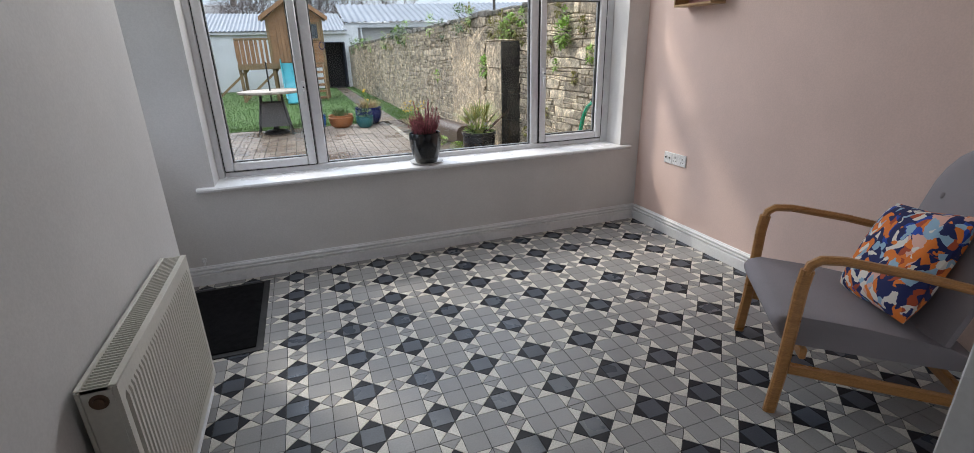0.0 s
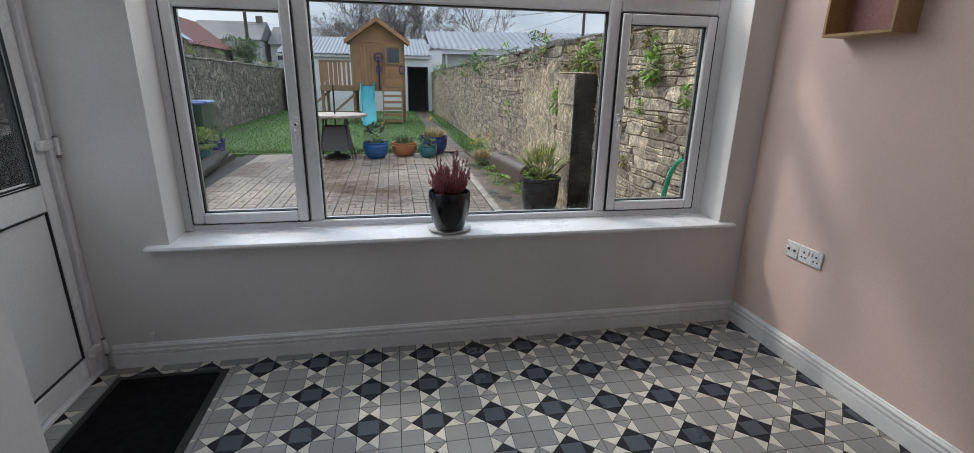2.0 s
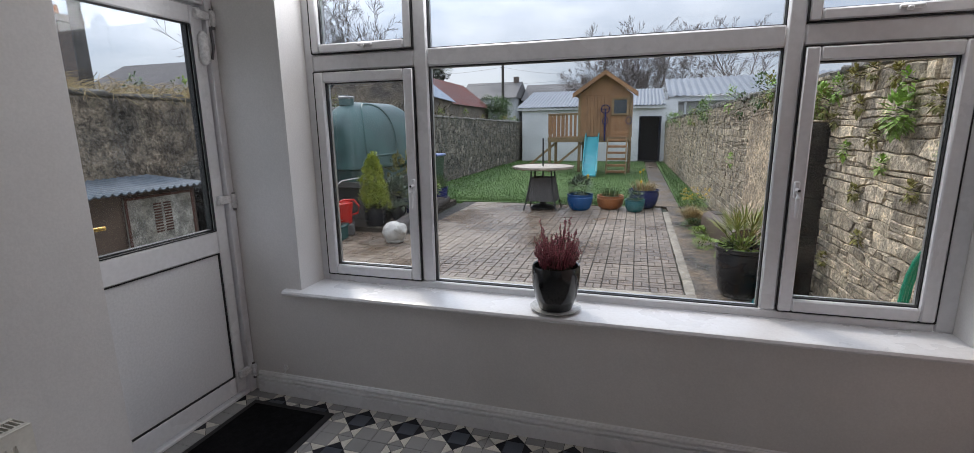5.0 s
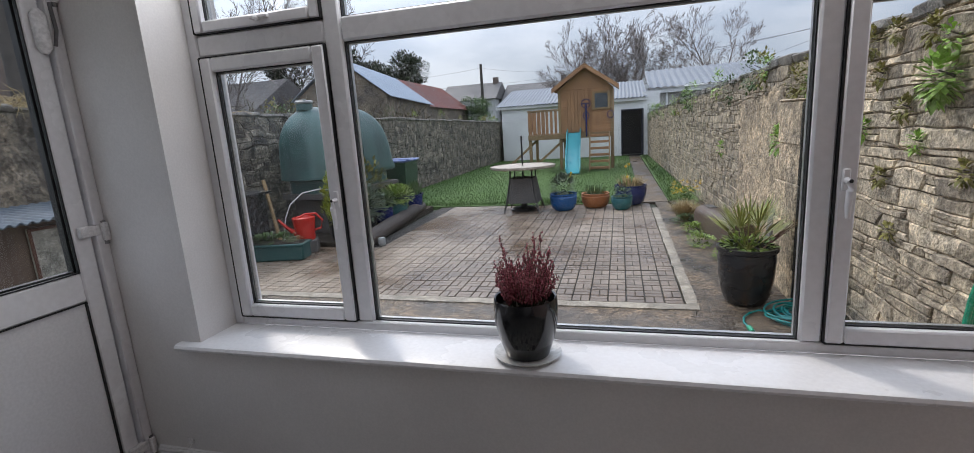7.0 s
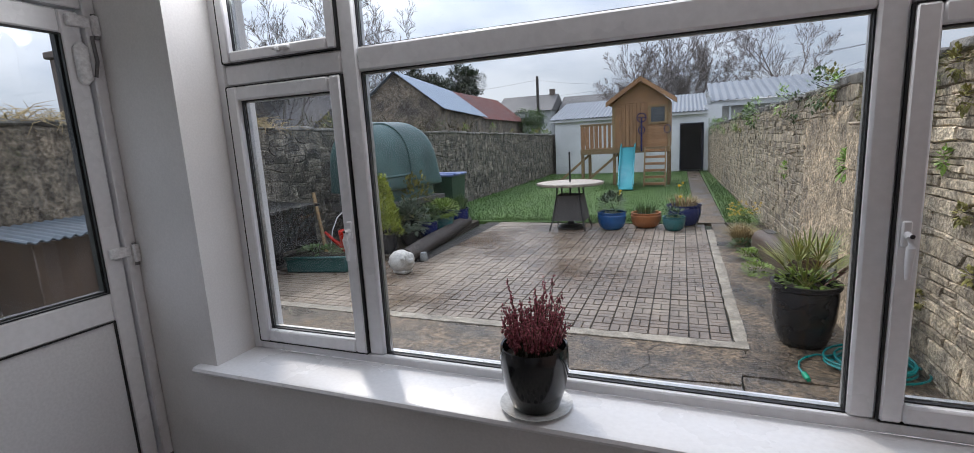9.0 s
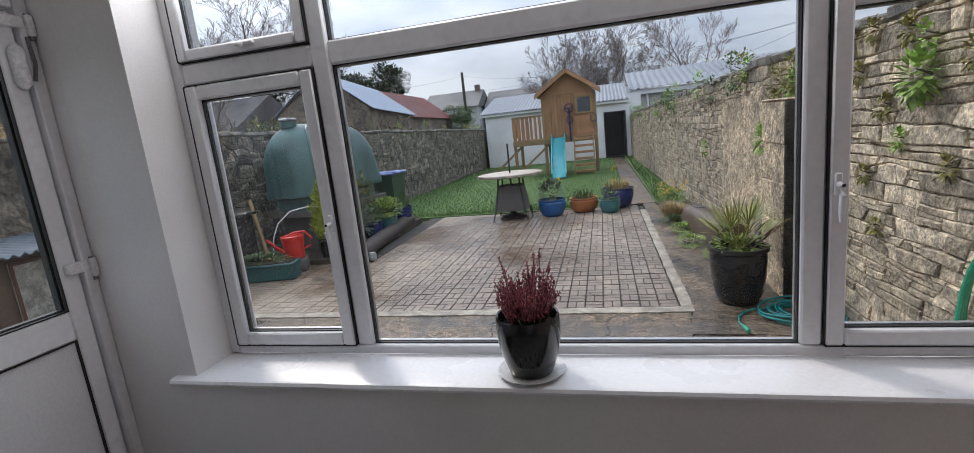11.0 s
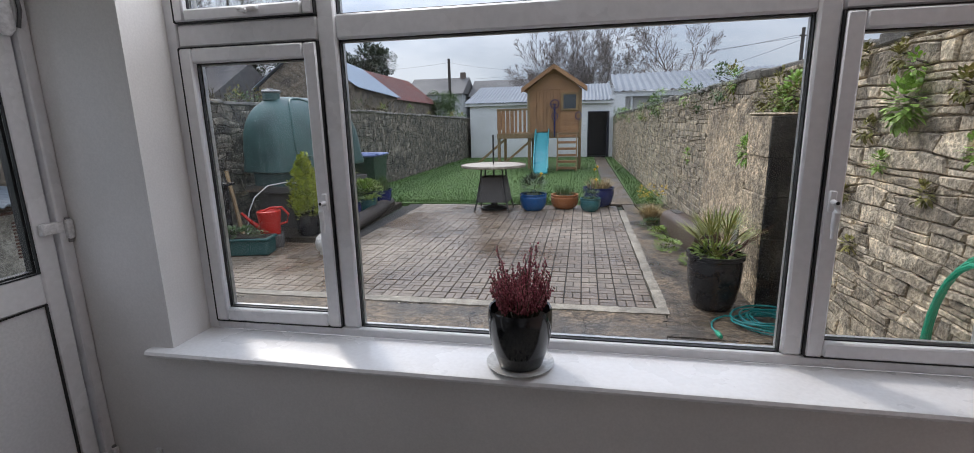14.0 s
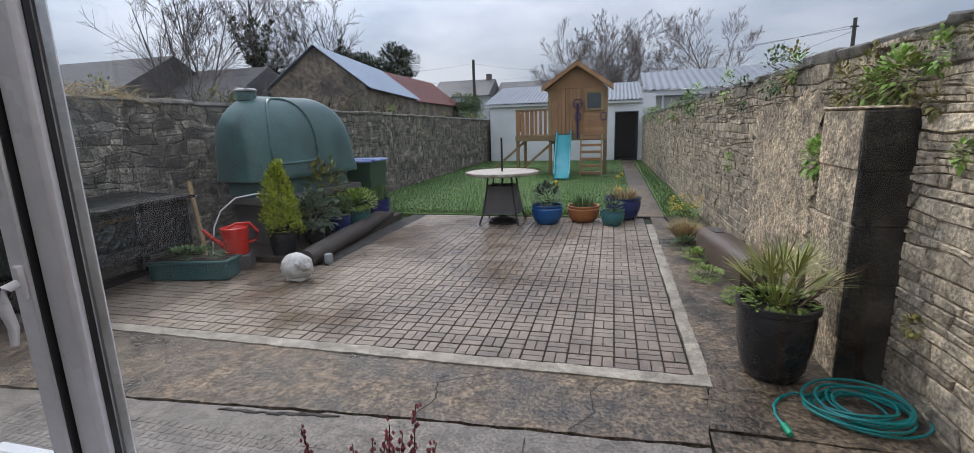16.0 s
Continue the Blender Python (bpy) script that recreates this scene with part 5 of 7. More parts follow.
LEAFY, MOSSY = "bright green leafy weed rooted in the stone wall", "olive moss and fern tufts on the stone wall"
wall_weed(3.61, 4.79, 1.56, 0.10, 190, 0.062, M_MOSS, LEAFY)
wall_weed(3.61, 4.76, 1.74, 0.06, 50, 0.035, M_MOSS, LEAFY)
wall_weed(east_x(7.3) - 0.02, 7.0, 1.18, 0.12, 230, 0.055, M_MOSS, LEAFY)
wall_weed(3.62, 6.15, 1.68, 0.13, 240, 0.05, M_MOSS, LEAFY)
wall_weed(3.62, 6.45, 1.62, 0.10, 160, 0.045, M_MOSS, LEAFY)
wall_weed(east_x(9.6), 9.6, 0.95, 0.09, 50, 0.05, M_MOSS, LEAFY)
for y, z, s in ((4.45, 1.62, .06), (5.15, 1.42, .06), (5.45, 1.62, .05), (5.0, 1.24, .045), (5.35, 1.02, .04), (5.85, 1.53, .05), (6.3, 1.60, .12), (6.8, 1.66, .14), (5.75, .42, .05), (5.3, 1.85, .06), (6.05, 1.66, .13), (6.45, 1.72, .15), (6.9, 1.55, .08), (4.95, 1.80, .06), (5.6, 1.30, .05), (5.2, .72, .04), (4.3, 1.35, .06), (4.6, 1.12, .045), (4.1, 1.75, .07), (5.55, 1.82, .08), (5.85, 1.76, .09)):
    wall_weed(3.63, y, z, s, int(1700 * s), 0.036, rng.choice((M_FERN, M_FERN, M_MOSS)), MOSSY)
for i in range(26):
    y = 7.5 + 14.5 * rng.random()
    wall_weed(east_x(y) + 0.02, y, east_top(y) + rng.uniform(-0.12, 0.08), rng.uniform(0.08, 0.22), 150, 0.042, rng.choice((M_FERN, M_SHRUB, M_MOSS)), MOSSY)
for i in range(22):
    y = 4.2 + 19 * rng.random()
    wall_weed(west_x(y) - 0.1, y, west_top(y) + 0.06, rng.uniform(0.1, 0.28), 150, 0.045, rng.choice((M_FERN, M_SHRUB, M_SHRUBLIGHT)), "straggling weeds along the top of the rubble wall")
brush = Geo()
for i in range(900):
    y = 3.6 + 4.2 * rng.random()
    p = Vector((west_x(y) - rng.uniform(-0.05, 0.4), y, west_top(y) + 0.03))
    q = p + Vector((rng.uniform(-0.2, 0.35), rng.uniform(-0.35, 0.35), rng.uniform(-0.15, 0.18)))
    brush.tube([p, (p + q) / 2 + Vector((0, 0, 0.05)), q], [0.004, 0.003, 0.001], 4)
solo("dead_brush", brush, M_DRYGRASS, "dead tangled stems hanging over the rubble wall", "plant", kind="stuff")

scrub = Geo()
for i in range(26):
    x, y = rng.uniform(-9.5, -3.9), rng.uniform(4.5, 17)
    for _ in range(60):
        p = Vector((x + rng.gauss(0, 0.5), y + rng.gauss(0, 0.6), rng.uniform(0.9, 2.15)))
        q = p + Vector((rng.uniform(-0.4, 0.4), rng.uniform(-0.4, 0.4), rng.uniform(0.0, 0.4)))
        scrub.tube([p, (p + q) / 2 + Vector((0, 0, 0.08)), q], [0.012, 0.009, 0.004], 3)
    leafy(scrub, (x, y, 1.3), (0.9, 0.9, 0.75), 160, 0.13, rng)
solo("scrub", scrub, M_SCRUB, "brown winter scrub on the bank beyond the rubble wall", "bush", kind="stuff", smooth=0)
solo("ground_bank", Geo().prism([(-12, 3.0), (-3.8, 3.0), (-3.6, 17.5), (-12, 17.5)], -0.2, 1.05), M_EARTH, kind="structure", smooth=0)

# ---- buildings beyond ----
def corrugated(g, a, b, c, pitch=0.146, amp=0.018, th=0.012):
    """A wavy sheet: a to b along the eave, a to c up the slope."""
    a, b, c = Vector(a), Vector(b), Vector(c)
    along, up = b - a, c - a
    nrm = along.cross(up).normalized()
    if nrm.z < 0:
        nrm = -nrm
    k = max(2, int(along.length / pitch)) * 6
    vs = []
    for i in range(k + 1):
        o = nrm * amp * math.sin(i / 6 * 2 * math.pi)
        p = a + along * i / k + o
        vs += [p, p + up, p - nrm * th, p + up - nrm * th]
    fs = []
    for i in range(k):
        o = i * 4
        fs += [(o, o + 4, o + 5, o + 1), (o + 2, o + 3, o + 7, o + 6), (o, o + 2, o + 6, o + 4), (o + 1, o + 5, o + 7, o + 3)]
    fs += [(0, 1, 3, 2), (k * 4, k * 4 + 2, k * 4 + 3, k * 4 + 1)]
    return g.add(vs, fs)


shed = thing("white_outbuilding", "low whitewashed outbuilding with corrugated roof and open doorway", "building")
part("wall", Geo().box(-2.75, 2.16, 22.7, 22.95, -0.2, 2.2).box(3.02, 3.62, 22.7, 22.95, -0.2, 2.45).box(2.16, 3.02, 22.7, 22.95, 1.82, 2.2).box(-2.75, -2.5, 22.95, 26.0, -0.2, 2.2).box(3.37, 3.62, 22.95, 26, -0.2, 2.45).box(-2.5, 3.37, 25.75, 26, -0.2, 2.9), M_WHITEWASH, shed, smooth=0)
part("roof", corrugated(Geo(), (-2.95, 22.5, 2.26), (3.15, 22.5, 2.26), (-2.95, 26.1, 3.12)), M_TIN, shed, "galvanised corrugated roof")
part("fascia", Geo().box(-2.95, 3.15, 22.56, 22.62, 2.13, 2.23, 0.01), M_WHITEWASH, shed)
part("doorway_lining", Geo().box(2.16, 2.2, 22.68, 22.9, -0.02, 1.82).box(2.98, 3.02, 22.68, 22.9, -0.02, 1.82).box(2.2, 2.98, 22.68, 22.9, 1.78, 1.82), M_NAVYPAINT, shed)
# near-black back wall and floor carry the room's shade in their colour
part("inside", Geo().box(-2.5, 3.37, 23.6, 23.7, -0.1, 2.2).box(-2.5, 3.37, 22.95, 23.6, -0.1, -0.01), M_ROOMSHADE, shed)
part("open_door", Geo().box(2.955, 2.99, 22.9, 23.55, 0.0, 1.78, 0.01), M_NAVYPAINT, shed, "dark blue door standing open inwards")

barn_r = thing("grey_outbuilding", "grey rendered outbuilding with white fascia and tin roof", "building")
part("wall", Geo().box(3.75, 16.0, 26.0, 32.0, -0.3, 2.62), M_GREYWALL, barn_r)
part("roof", corrugated(Geo(), (3.35, 25.6, 2.72), (16.2, 25.6, 2.95), (3.35, 29.2, 3.75), 0.3, 0.03), M_TIN, barn_r, "ribbed galvanised roof")
part("fascia", Geo().box(3.4, 16.2, 25.75, 25.82, 2.48, 2.70, 0.01), M_WHITEWASH, barn_r)
part("downpipe", Geo().tube([(4.15, 25.9, 2.5), (4.15, 25.9, -0.1)], 0.05, 8), M_WHITEWASH, barn_r)


def gabled(name, label, p0, p1, half, eave, ridge, wall_m, roof_m, tin=True, base=-0.3, cat="building"):
    """A long pitched-roof building from p0 to p1 (the middle of its gables)."""
    b = thing(name, label, cat)
    p0, p1 = Vector((*p0, 0)), Vector((*p1, 0))
    d = (p1 - p0).normalized()
    s = Vector((-d.y, d.x, 0))
    z = Vector((0, 0, 1))
    vs = []
    for p in (p0, p1):
        vs += [p - s * half + z * base, p + s * half + z * base, p + s * half + z * eave, p + z * ridge, p - s * half + z * eave]
    part("wall", Geo().add(vs, [(0, 1, 2, 3, 4), (5, 9, 8, 7, 6), (0, 5, 6, 1), (1, 6, 7, 2), (0, 4, 9, 5), (2, 7, 8, 3), (3, 8, 9, 4)]), wall_m, b, smooth=0)
    for sg in (-1, 1):
        a, bb, c = p0 - d * 0.15 + s * sg * (half + 0.2) + z * (eave - 0.08), p1 + d * 0.15 + s * sg * (half + 0.2) + z * (eave - 0.08), p0 - d * 0.15 + z * (ridge + 0.06)
        if tin:
            part("roof", corrugated(Geo(), a, bb, c, 0.25, 0.02), roof_m, b)
        else:
            e1, e2 = c, bb + (c - a)
            th = z * 0.06
            part("roof", Geo().add([a, bb, e2, e1, a - th, bb - th, e2 - th, e1 - th], [(0, 1, 2, 3), (7, 6, 5, 4), (0, 4, 5, 1), (1, 5, 6, 2), (2, 6, 7, 3), (3, 7, 4, 0)]), roof_m, b, smooth=0)
    return b


gabled("stone_barn", "stone barn with a blue-grey sheet roof", (-7.5, 18.0), (-9.0, 26.0), 1.65, 2.85, 4.15, M_BARNWALL, M_TINBLUE)
gabled("red_barn", "stone barn with a rusty red sheet roof", (-10.4, 27.5), (-10.9, 38.0), 2.0, 2.9, 4.5, M_BARNWALL, M_TINRED)
def far_house(name, label, x0, x1, y, depth, eave, ridge, wins, cat="house", wall_m=None, roof_m=None):
    h = thing(name, label, cat)
    part("wall", Geo().box(x0, x1, y, y + depth, -0.3, eave), wall_m or M_FARWALL, h)
    yr = y + depth / 2
    vs = [(x0 - .2, y - .3, eave - .1), (x1 + .2, y - .3, eave - .1), (x1 + .2, yr, ridge), (x0 - .2, yr, ridge), (x0 - .2, y + depth + .3, eave - .1), (x1 + .2, y + depth + .3, eave - .1)]
    part("roof", Geo().add(vs, [(0, 1, 2, 3), (3, 2, 5, 4), (0, 3, 4), (1, 5, 2), (0, 4, 5, 1)]), roof_m or M_ROOFTILE, h, smooth=0)
    for wx, wz in wins:
        w = part("window", Geo().box(wx - 0.5, wx + 0.5, y - 0.05, y + 0.02, wz - 0.6, wz + 0.6), M_FARWALL, h)
        part("pane", Geo().box(wx - 0.42, wx + 0.42, y - 0.07, y - 0.05, wz - 0.52, wz + 0.52), M_FARGLASS, w)
    if wins:
        part("chimney", Geo().box(x1 - 0.9, x1 - 0.3, yr - 0.3, yr + 0.3, ridge - 0.5, ridge + 0.6), M_CHIMNEY, h)
    return h


far_house("terrace_house", "pale two-storey house with a grey roof, far behind the wall", -19.0, -12.2, 60, 7, 4.9, 6.9, [(-17.5, 3.6), (-15.5, 3.6), (-13.5, 3.6), (-15.5, 1.2)])
far_house("terrace_house", "pale two-storey house with a grey roof, far behind the wall", -11.6, -4.0, 62, 7, 4.6, 6.6, [(-10.5, 3.4), (-8.5, 3.4), (-6.0, 3.4)])
far_house("slate_house", "low dark house with a slate roof and chimneys", -27.0, -19.5, 20, 8, 3.0, 5.3, [], wall_m=M_CHIMNEY, roof_m=M_SLATE)
far_house("slate_house", "low dark house with a slate roof and chimneys", -19.2, -15.2, 22, 7, 2.6, 4.7, [], wall_m=M_CHIMNEY, roof_m=M_SLATE)
stack = thing("chimney_stack", "big rendered chimney stack with clay pots", "chimney")
part("shaft", Geo().box(-15.2, -13.7, 11.4, 12.4, -0.3, 4.6, 0.03).box(-15.3, -13.6, 11.3, 12.5, 4.6, 4.8, 0.03), M_CHIMNEY, stack)
for i in range(5):
    part("chimney_pot", Geo().lathe([(0.13, 4.8), (0.11, 5.0), (0.13, 5.05)], 10, (-15.0 + i * 0.27, 11.9, 0)), M_TERRA, stack)

# ---- poles and wires ----
for x, y, h, r in ((-9.6, 45.0, 6.9, 0.16), (10.7, 25.0, 4.95, 0.09), (-7.5, 8.0, 6.5, 0.12)):
    p = thing("utility_pole", "dark wooden utility pole with wires", "pole", "utility poles")
    part("shaft", Geo().tube([(x, y, -0.3), (x, y, h)], [r, r * 0.7], 10), M_POLE, p)
    part("insulator", Geo().box(x - 0.14, x + 0.14, y - 0.03, y + 0.03, h - 0.33, h - 0.28, 0.01), M_POLE, p)
for i, (a, b) in enumerate((((10.7, 25.0, 4.7), (-9.6, 45.0, 6.6)), ((10.7, 25.0, 4.5), (6.0, 60.0, 6.4)), ((10.7, 25.0, 4.6), (-30, 70.0, 8.0)), ((-9.6, 45.0, 6.6), (-30, 40.0, 7.5)))):
    a, b = Vector(a), Vector(b)
    solo("overhead_wire", Geo().tube([a.lerp(b, t / 12) - Vector((0, 0, 1.0 * 4 * (t / 12) * (1 - t / 12))) for t in range(13)], 0.007, 4), M_STEEL, "thin black overhead wire between poles", "cable", "overhead wires")


# ---- trees ----
def branch(g, r, p, d, length, rad, depth, limbs, droop, thin=0.011):
    """A limb with its side shoots; shoots climb at a narrow angle and end in fine twigs."""
    k = 5 if depth > 2 else 3
    pts, rs = [p], [rad]
    for i in range(k):
        d = (d + Vector((r.uniform(-1, 1), r.uniform(-1, 1), r.uniform(-0.5, 0.8) - droop * (3 if depth < 2 else 1))) * 0.15).normalized()
        pts.append(pts[-1] + d * length / k)
        rs.append(max(thin * 0.7, rad * (1 - 0.72 * (i + 1) / k)))
    g.tube(pts, rs, 6 if depth > 2 else 3)
    if depth > 2:
        limbs.append((pts, rs))
    if depth == 0:
        return
    count = (4, 5, 6, 8)[min(depth, 4) - 1]
    for i in range(count):
        t = (0.22 if depth > 2 else 0.12) + 0.76 * (i + r.random()) / count
        j = min(int(t * k), k - 1)
        q = pts[j].lerp(pts[j + 1], t * k - j)
        side = d.cross(Vector((r.gauss(0, 1), r.gauss(0, 1), r.gauss(0, 1))))
        side = side.normalized() if side.length > 0.01 else Vector((1, 0, 0))
        a = r.uniform(0.45, 0.9)
        way = (d * math.cos(a) + side * math.sin(a) + Vector((0, 0, 0.18 - droop))).normalized()
        branch(g, r, q, way, length * r.uniform(0.36, 0.58) * (1.2 - 0.5 * t), max(rs[j + 1] * 0.6, thin), depth - 1, limbs, droop, thin)


def bare_tree(x, y, height, seed, label, stems=1, depth=4, droop=0.0, ivy=0, spread=0.28, base=-0.2, bark=None):
    t = thing("bare_tree", label, "tree", "leafless trees")
    r, g, limbs = random.Random(seed), Geo(), []
    for s in range(stems):
        out = spread if stems > 1 else 0.06
        lean = Vector((r.uniform(-out, out), r.uniform(-out, out), 1)).normalized()
        branch(g, r, Vector((x + r.uniform(-0.4, 0.4) * (stems > 1), y, base)), lean, height * r.uniform(0.62, 0.74), height * 0.0105 / stems ** 0.45, depth, limbs, droop)
    part("branches", g, bark or M_BARK, t)
    if ivy:
        lv = Geo()
        for pts, rs in limbs:
            if rs[0] < height * 0.0026:
                continue
            for a, b in list(zip(pts, pts[1:]))[:4]:
                m = max(2, int((b - a).length / 0.28))
                for k in range(m):
                    w = r.uniform(0.20, 0.38) * (0.6 + 9 * rs[0])
                    leafy(lv, a.lerp(b, k / m) + Vector((r.uniform(-.1, .1), r.uniform(-.1, .1), 0)), (w, w, w * 1.1), ivy, 0.22, r)
        part("ivy", lv, M_IVY, t, "dark ivy clinging to the limbs", 0)
    return t


bare_tree(-17.6, 29.0, 13.5, 3, "tall leafless tree clad in dark ivy behind the stone barn", 2, 4, 0, 40, 0.34)
bare_tree(-13.6, 30.5, 12.0, 7, "leafless tree with thick ivy-covered limbs", 2, 4, 0, 46, 0.26)
bare_tree(-16.2, 21.5, 11.0, 12, "slender leafless tree with fine twigs", 3, 3, spread=0.34)
bare_tree(-18.2, 24.0, 11.5, 14, "slender leafless tree with fine twigs", 2, 4, spread=0.30)
bare_tree(0.3, 42.0, 10.2, 21, "leafless birch behind the outbuilding", 4, 4, 0.0, spread=0.26, bark=M_FARBARK)
bare_tree(2.8, 43.5, 10.2, 22, "leafless birch behind the outbuilding", 4, 4, 0.0, spread=0.26, bark=M_FARBARK)
bare_tree(8.8, 42.0, 11.4, 25, "rounded leafless tree behind the grey outbuilding", 2, 4, 0, spread=0.22, bark=M_FARBARK)
bare_tree(5.0, 45.0, 8.6, 31, "twiggy leafless tree behind the outbuilding", 4, 4, spread=0.4, bark=M_FARBARK)
bare_tree(-1.0, 45.0, 7.6, 32, "twiggy leafless tree behind the outbuilding", 3, 4, spread=0.4, bark=M_FARBARK)
bare_tree(13.0, 50.0, 7.4, 28, "leafless tree far behind the wall", 2, 4, bark=M_FARBARK)


def leaf_tree(name, label, x, y, z, rad, seed, material, leaves):
    t = thing(name, label, "tree")
    r = random.Random(seed)
    tips, g = [], Geo()
    branch(g, r, Vector((x, y, -0.3)), Vector((0, 0, 1)), z * 0.8, 0.12, 2, tips, 0)
    part("trunk", g, M_BARK, t)
    c = Geo()
    for i in range(16):
        q = (x + r.uniform(-1, 1) * rad * 0.75, y + r.uniform(-1, 1) * rad * 0.6, z + r.uniform(-0.7, 0.7) * rad * 0.6)
        leafy(c, q, (rad * 0.4, rad * 0.4, rad * 0.36), leaves * 2 // 16, 0.16 * rad / 2, r)
    part("crown", c, material, t, smooth=0)


leaf_tree("evergreen_tree", "dark evergreen tree behind the red barn", -16.0, 40.0, 5.6, 3.0, 1, M_IVY, 5200)
leaf_tree("evergreen_tree", "dark evergreen tree behind the red barn", -20.0, 42.0, 5.6, 2.9, 2, M_IVY, 5000)
leaf_tree("green_bush", "light green bush beyond the rubble wall", -8.3, 37.5, 2.6, 1.6, 3, M_SHRUB, 2600)
leaf_tree("green_bush", "ivy bush on the bank beyond the rubble wall", -4.9, 12.0, 1.7, 0.8, 4, M_SHRUB, 1400)

# ---- playhouse ----
def playhouse():
    p = thing("playhouse", "wooden raised playhouse with porch, slide and ladder on the lawn", "playhouse")
    x0, x1, y0, y1, dz = 0.27, 1.93, 17.5, 18.9, 1.12
    px = -0.70
    for x in (px + 0.05, x0 + 0.05, x1 - 0.05):
        for y in (y0 + 0.05, y1 - 0.05):
            part("post", Geo().box(x - 0.045, x + 0.045, y - 0.045, y + 0.045, G - 0.02, dz - 0.12, 0.006), M_PINEGREY, p)
    deck = Geo()
    for i in range(12):
        deck.box(px, x1, y0 - 0.02 + i * 0.12, y0 + 0.09 + i * 0.12, dz - 0.03, dz, 0.004)
    deck.box(px, x1, y0 - 0.06, y0 - 0.022, dz - 0.16, dz - 0.0, 0.005).box(px, px + 0.04, y0 - 0.02, y1, dz - 0.16, dz - 0.03, 0.005)
    part("deck", deck, M_PINEGREY, p, "boarded deck")
    brace = bent(Geo(), [(0, 0, 0), (0, 0.1, 0.1), (0, 1.15, 0.98)], 0.07, 0.07)
    for bx in (px - 0.26, x0 - 0.35):
        g = Geo().add([T((bx - 0.62, y0 + 0.12, G)) @ rz(-90) @ Vector(v) for v in brace.v], brace.f)
        part("brace", g, M_PINEGREY, p)
    front = Geo()
    nb = 13
    zt = 2.42
    for i in range(nb):                                  # upright boards beside the doorway, lying boards elsewhere
        za = dz + i * 0.1
        front.box(x0 + 1.02, x1 - 0.08, y0, y0 + 0.02, za, za + 0.097, 0.004)
    part("front_cladding", Geo().add(front.v, front.f), M_PINE, p)
    dg = Geo()
    for i in range(6):
        dg.box(x0 + 0.29 + i * 0.105, x0 + 0.39 + i * 0.105, y0 - 0.012, y0 + 0.012, dz + 0.02, 2.41, 0.004)
    part("door", dg, M_PINE, p, "boarded playhouse door")
    sg = Geo()
    for i in range(nb):
        za = dz + i * 0.1
        sg.box(x0 + 0.08, x0 + 0.285, y0, y0 + 0.02, za, za + 0.097, 0.004)
        for x in (x0, x1 - 0.02):
            sg.box(x, x + 0.02, y0 + 0.08, y1 - 0.08, za, za + 0.097, 0.004)
        sg.box(x0 + 0.08, x1 - 0.08, y1 - 0.02, y1, za, za + 0.097, 0.004)
    part("side_cladding", sg, M_PINE, p)
    for xa in (x0, x1 - 0.08):
        for ya_, yb_ in ((y0 - 0.015, y0 + 0.08), (y1 - 0.08, y1)):
            part("corner_post", Geo().box(xa, xa + 0.08, ya_, yb_, dz, zt, 0.005), M_PINEGREY, p)
    gb = Geo().add([(x0, y0, zt), (x1, y0, zt), ((x0 + x1) / 2, y0, 3.06), (x0, y0 + 0.02, zt), (x1, y0 + 0.02, zt), ((x0 + x1) / 2, y0 + 0.02, 3.06)], [(0, 1, 2), (5, 4, 3), (0, 3, 4, 1), (1, 4, 5, 2), (2, 5, 3, 0)])
    part("gable", gb, M_PINE, p, "triangular boarded gable", 0)
    part("front_frame", Geo().box(x0 + 0.08, x1 - 0.08, y0 + 0.022, y0 + 0.05, dz, zt, 0.004), M_PINE, p)
    w = part("window", Geo().box(1.30, 1.38, y0 - 0.03, y0 - 0.002, 1.78, 2.32, 0.005).box(1.76, 1.84, y0 - 0.03, y0 - 0.002, 1.78, 2.32, 0.005).box(1.38, 1.76, y0 - 0.03, y0 - 0.002, 1.78, 1.84, 0.005).box(1.38, 1.76, y0 - 0.03, y0 - 0.002, 2.26, 2.32, 0.005), M_PINEGREY, p, "square playhouse window")
    part("pane", Geo().box(1.38, 1.76, y0 - 0.014, y0 - 0.006, 1.84, 2.26), M_FARGLASS, w)
    xm, ov = (x0 + x1) / 2, 0.16
    for sgn in (-1, 1):
        a, b = Vector((xm, 0, 3.14)), Vector((xm + sgn * ((x1 - x0) / 2 + ov), 0, 2.46))
        vs = [Vector((q.x, yy, q.z - t)) for yy in (y0 - 0.22, y1 + 0.1) for q in (a, b) for t in (0, 0.05)]
        part("roof", Geo().add(vs, [(0, 2, 6, 4), (1, 5, 7, 3), (0, 1, 3, 2), (4, 6, 7, 5), (2, 3, 7, 6), (0, 4, 5, 1)]), M_PINEGREY, p, "boarded roof slope", 0)
        part("bargeboard", Geo().add([Vector((q.x, yy, q.z - t)) for yy in (y0 - 0.25, y0 - 0.22) for q in (a, b) for t in (-0.015, 0.12)], [(0, 2, 6, 4), (1, 5, 7, 3), (0, 1, 3, 2), (4, 6, 7, 5), (2, 3, 7, 6), (0, 4, 5, 1)]), M_PINE, p, smooth=0)
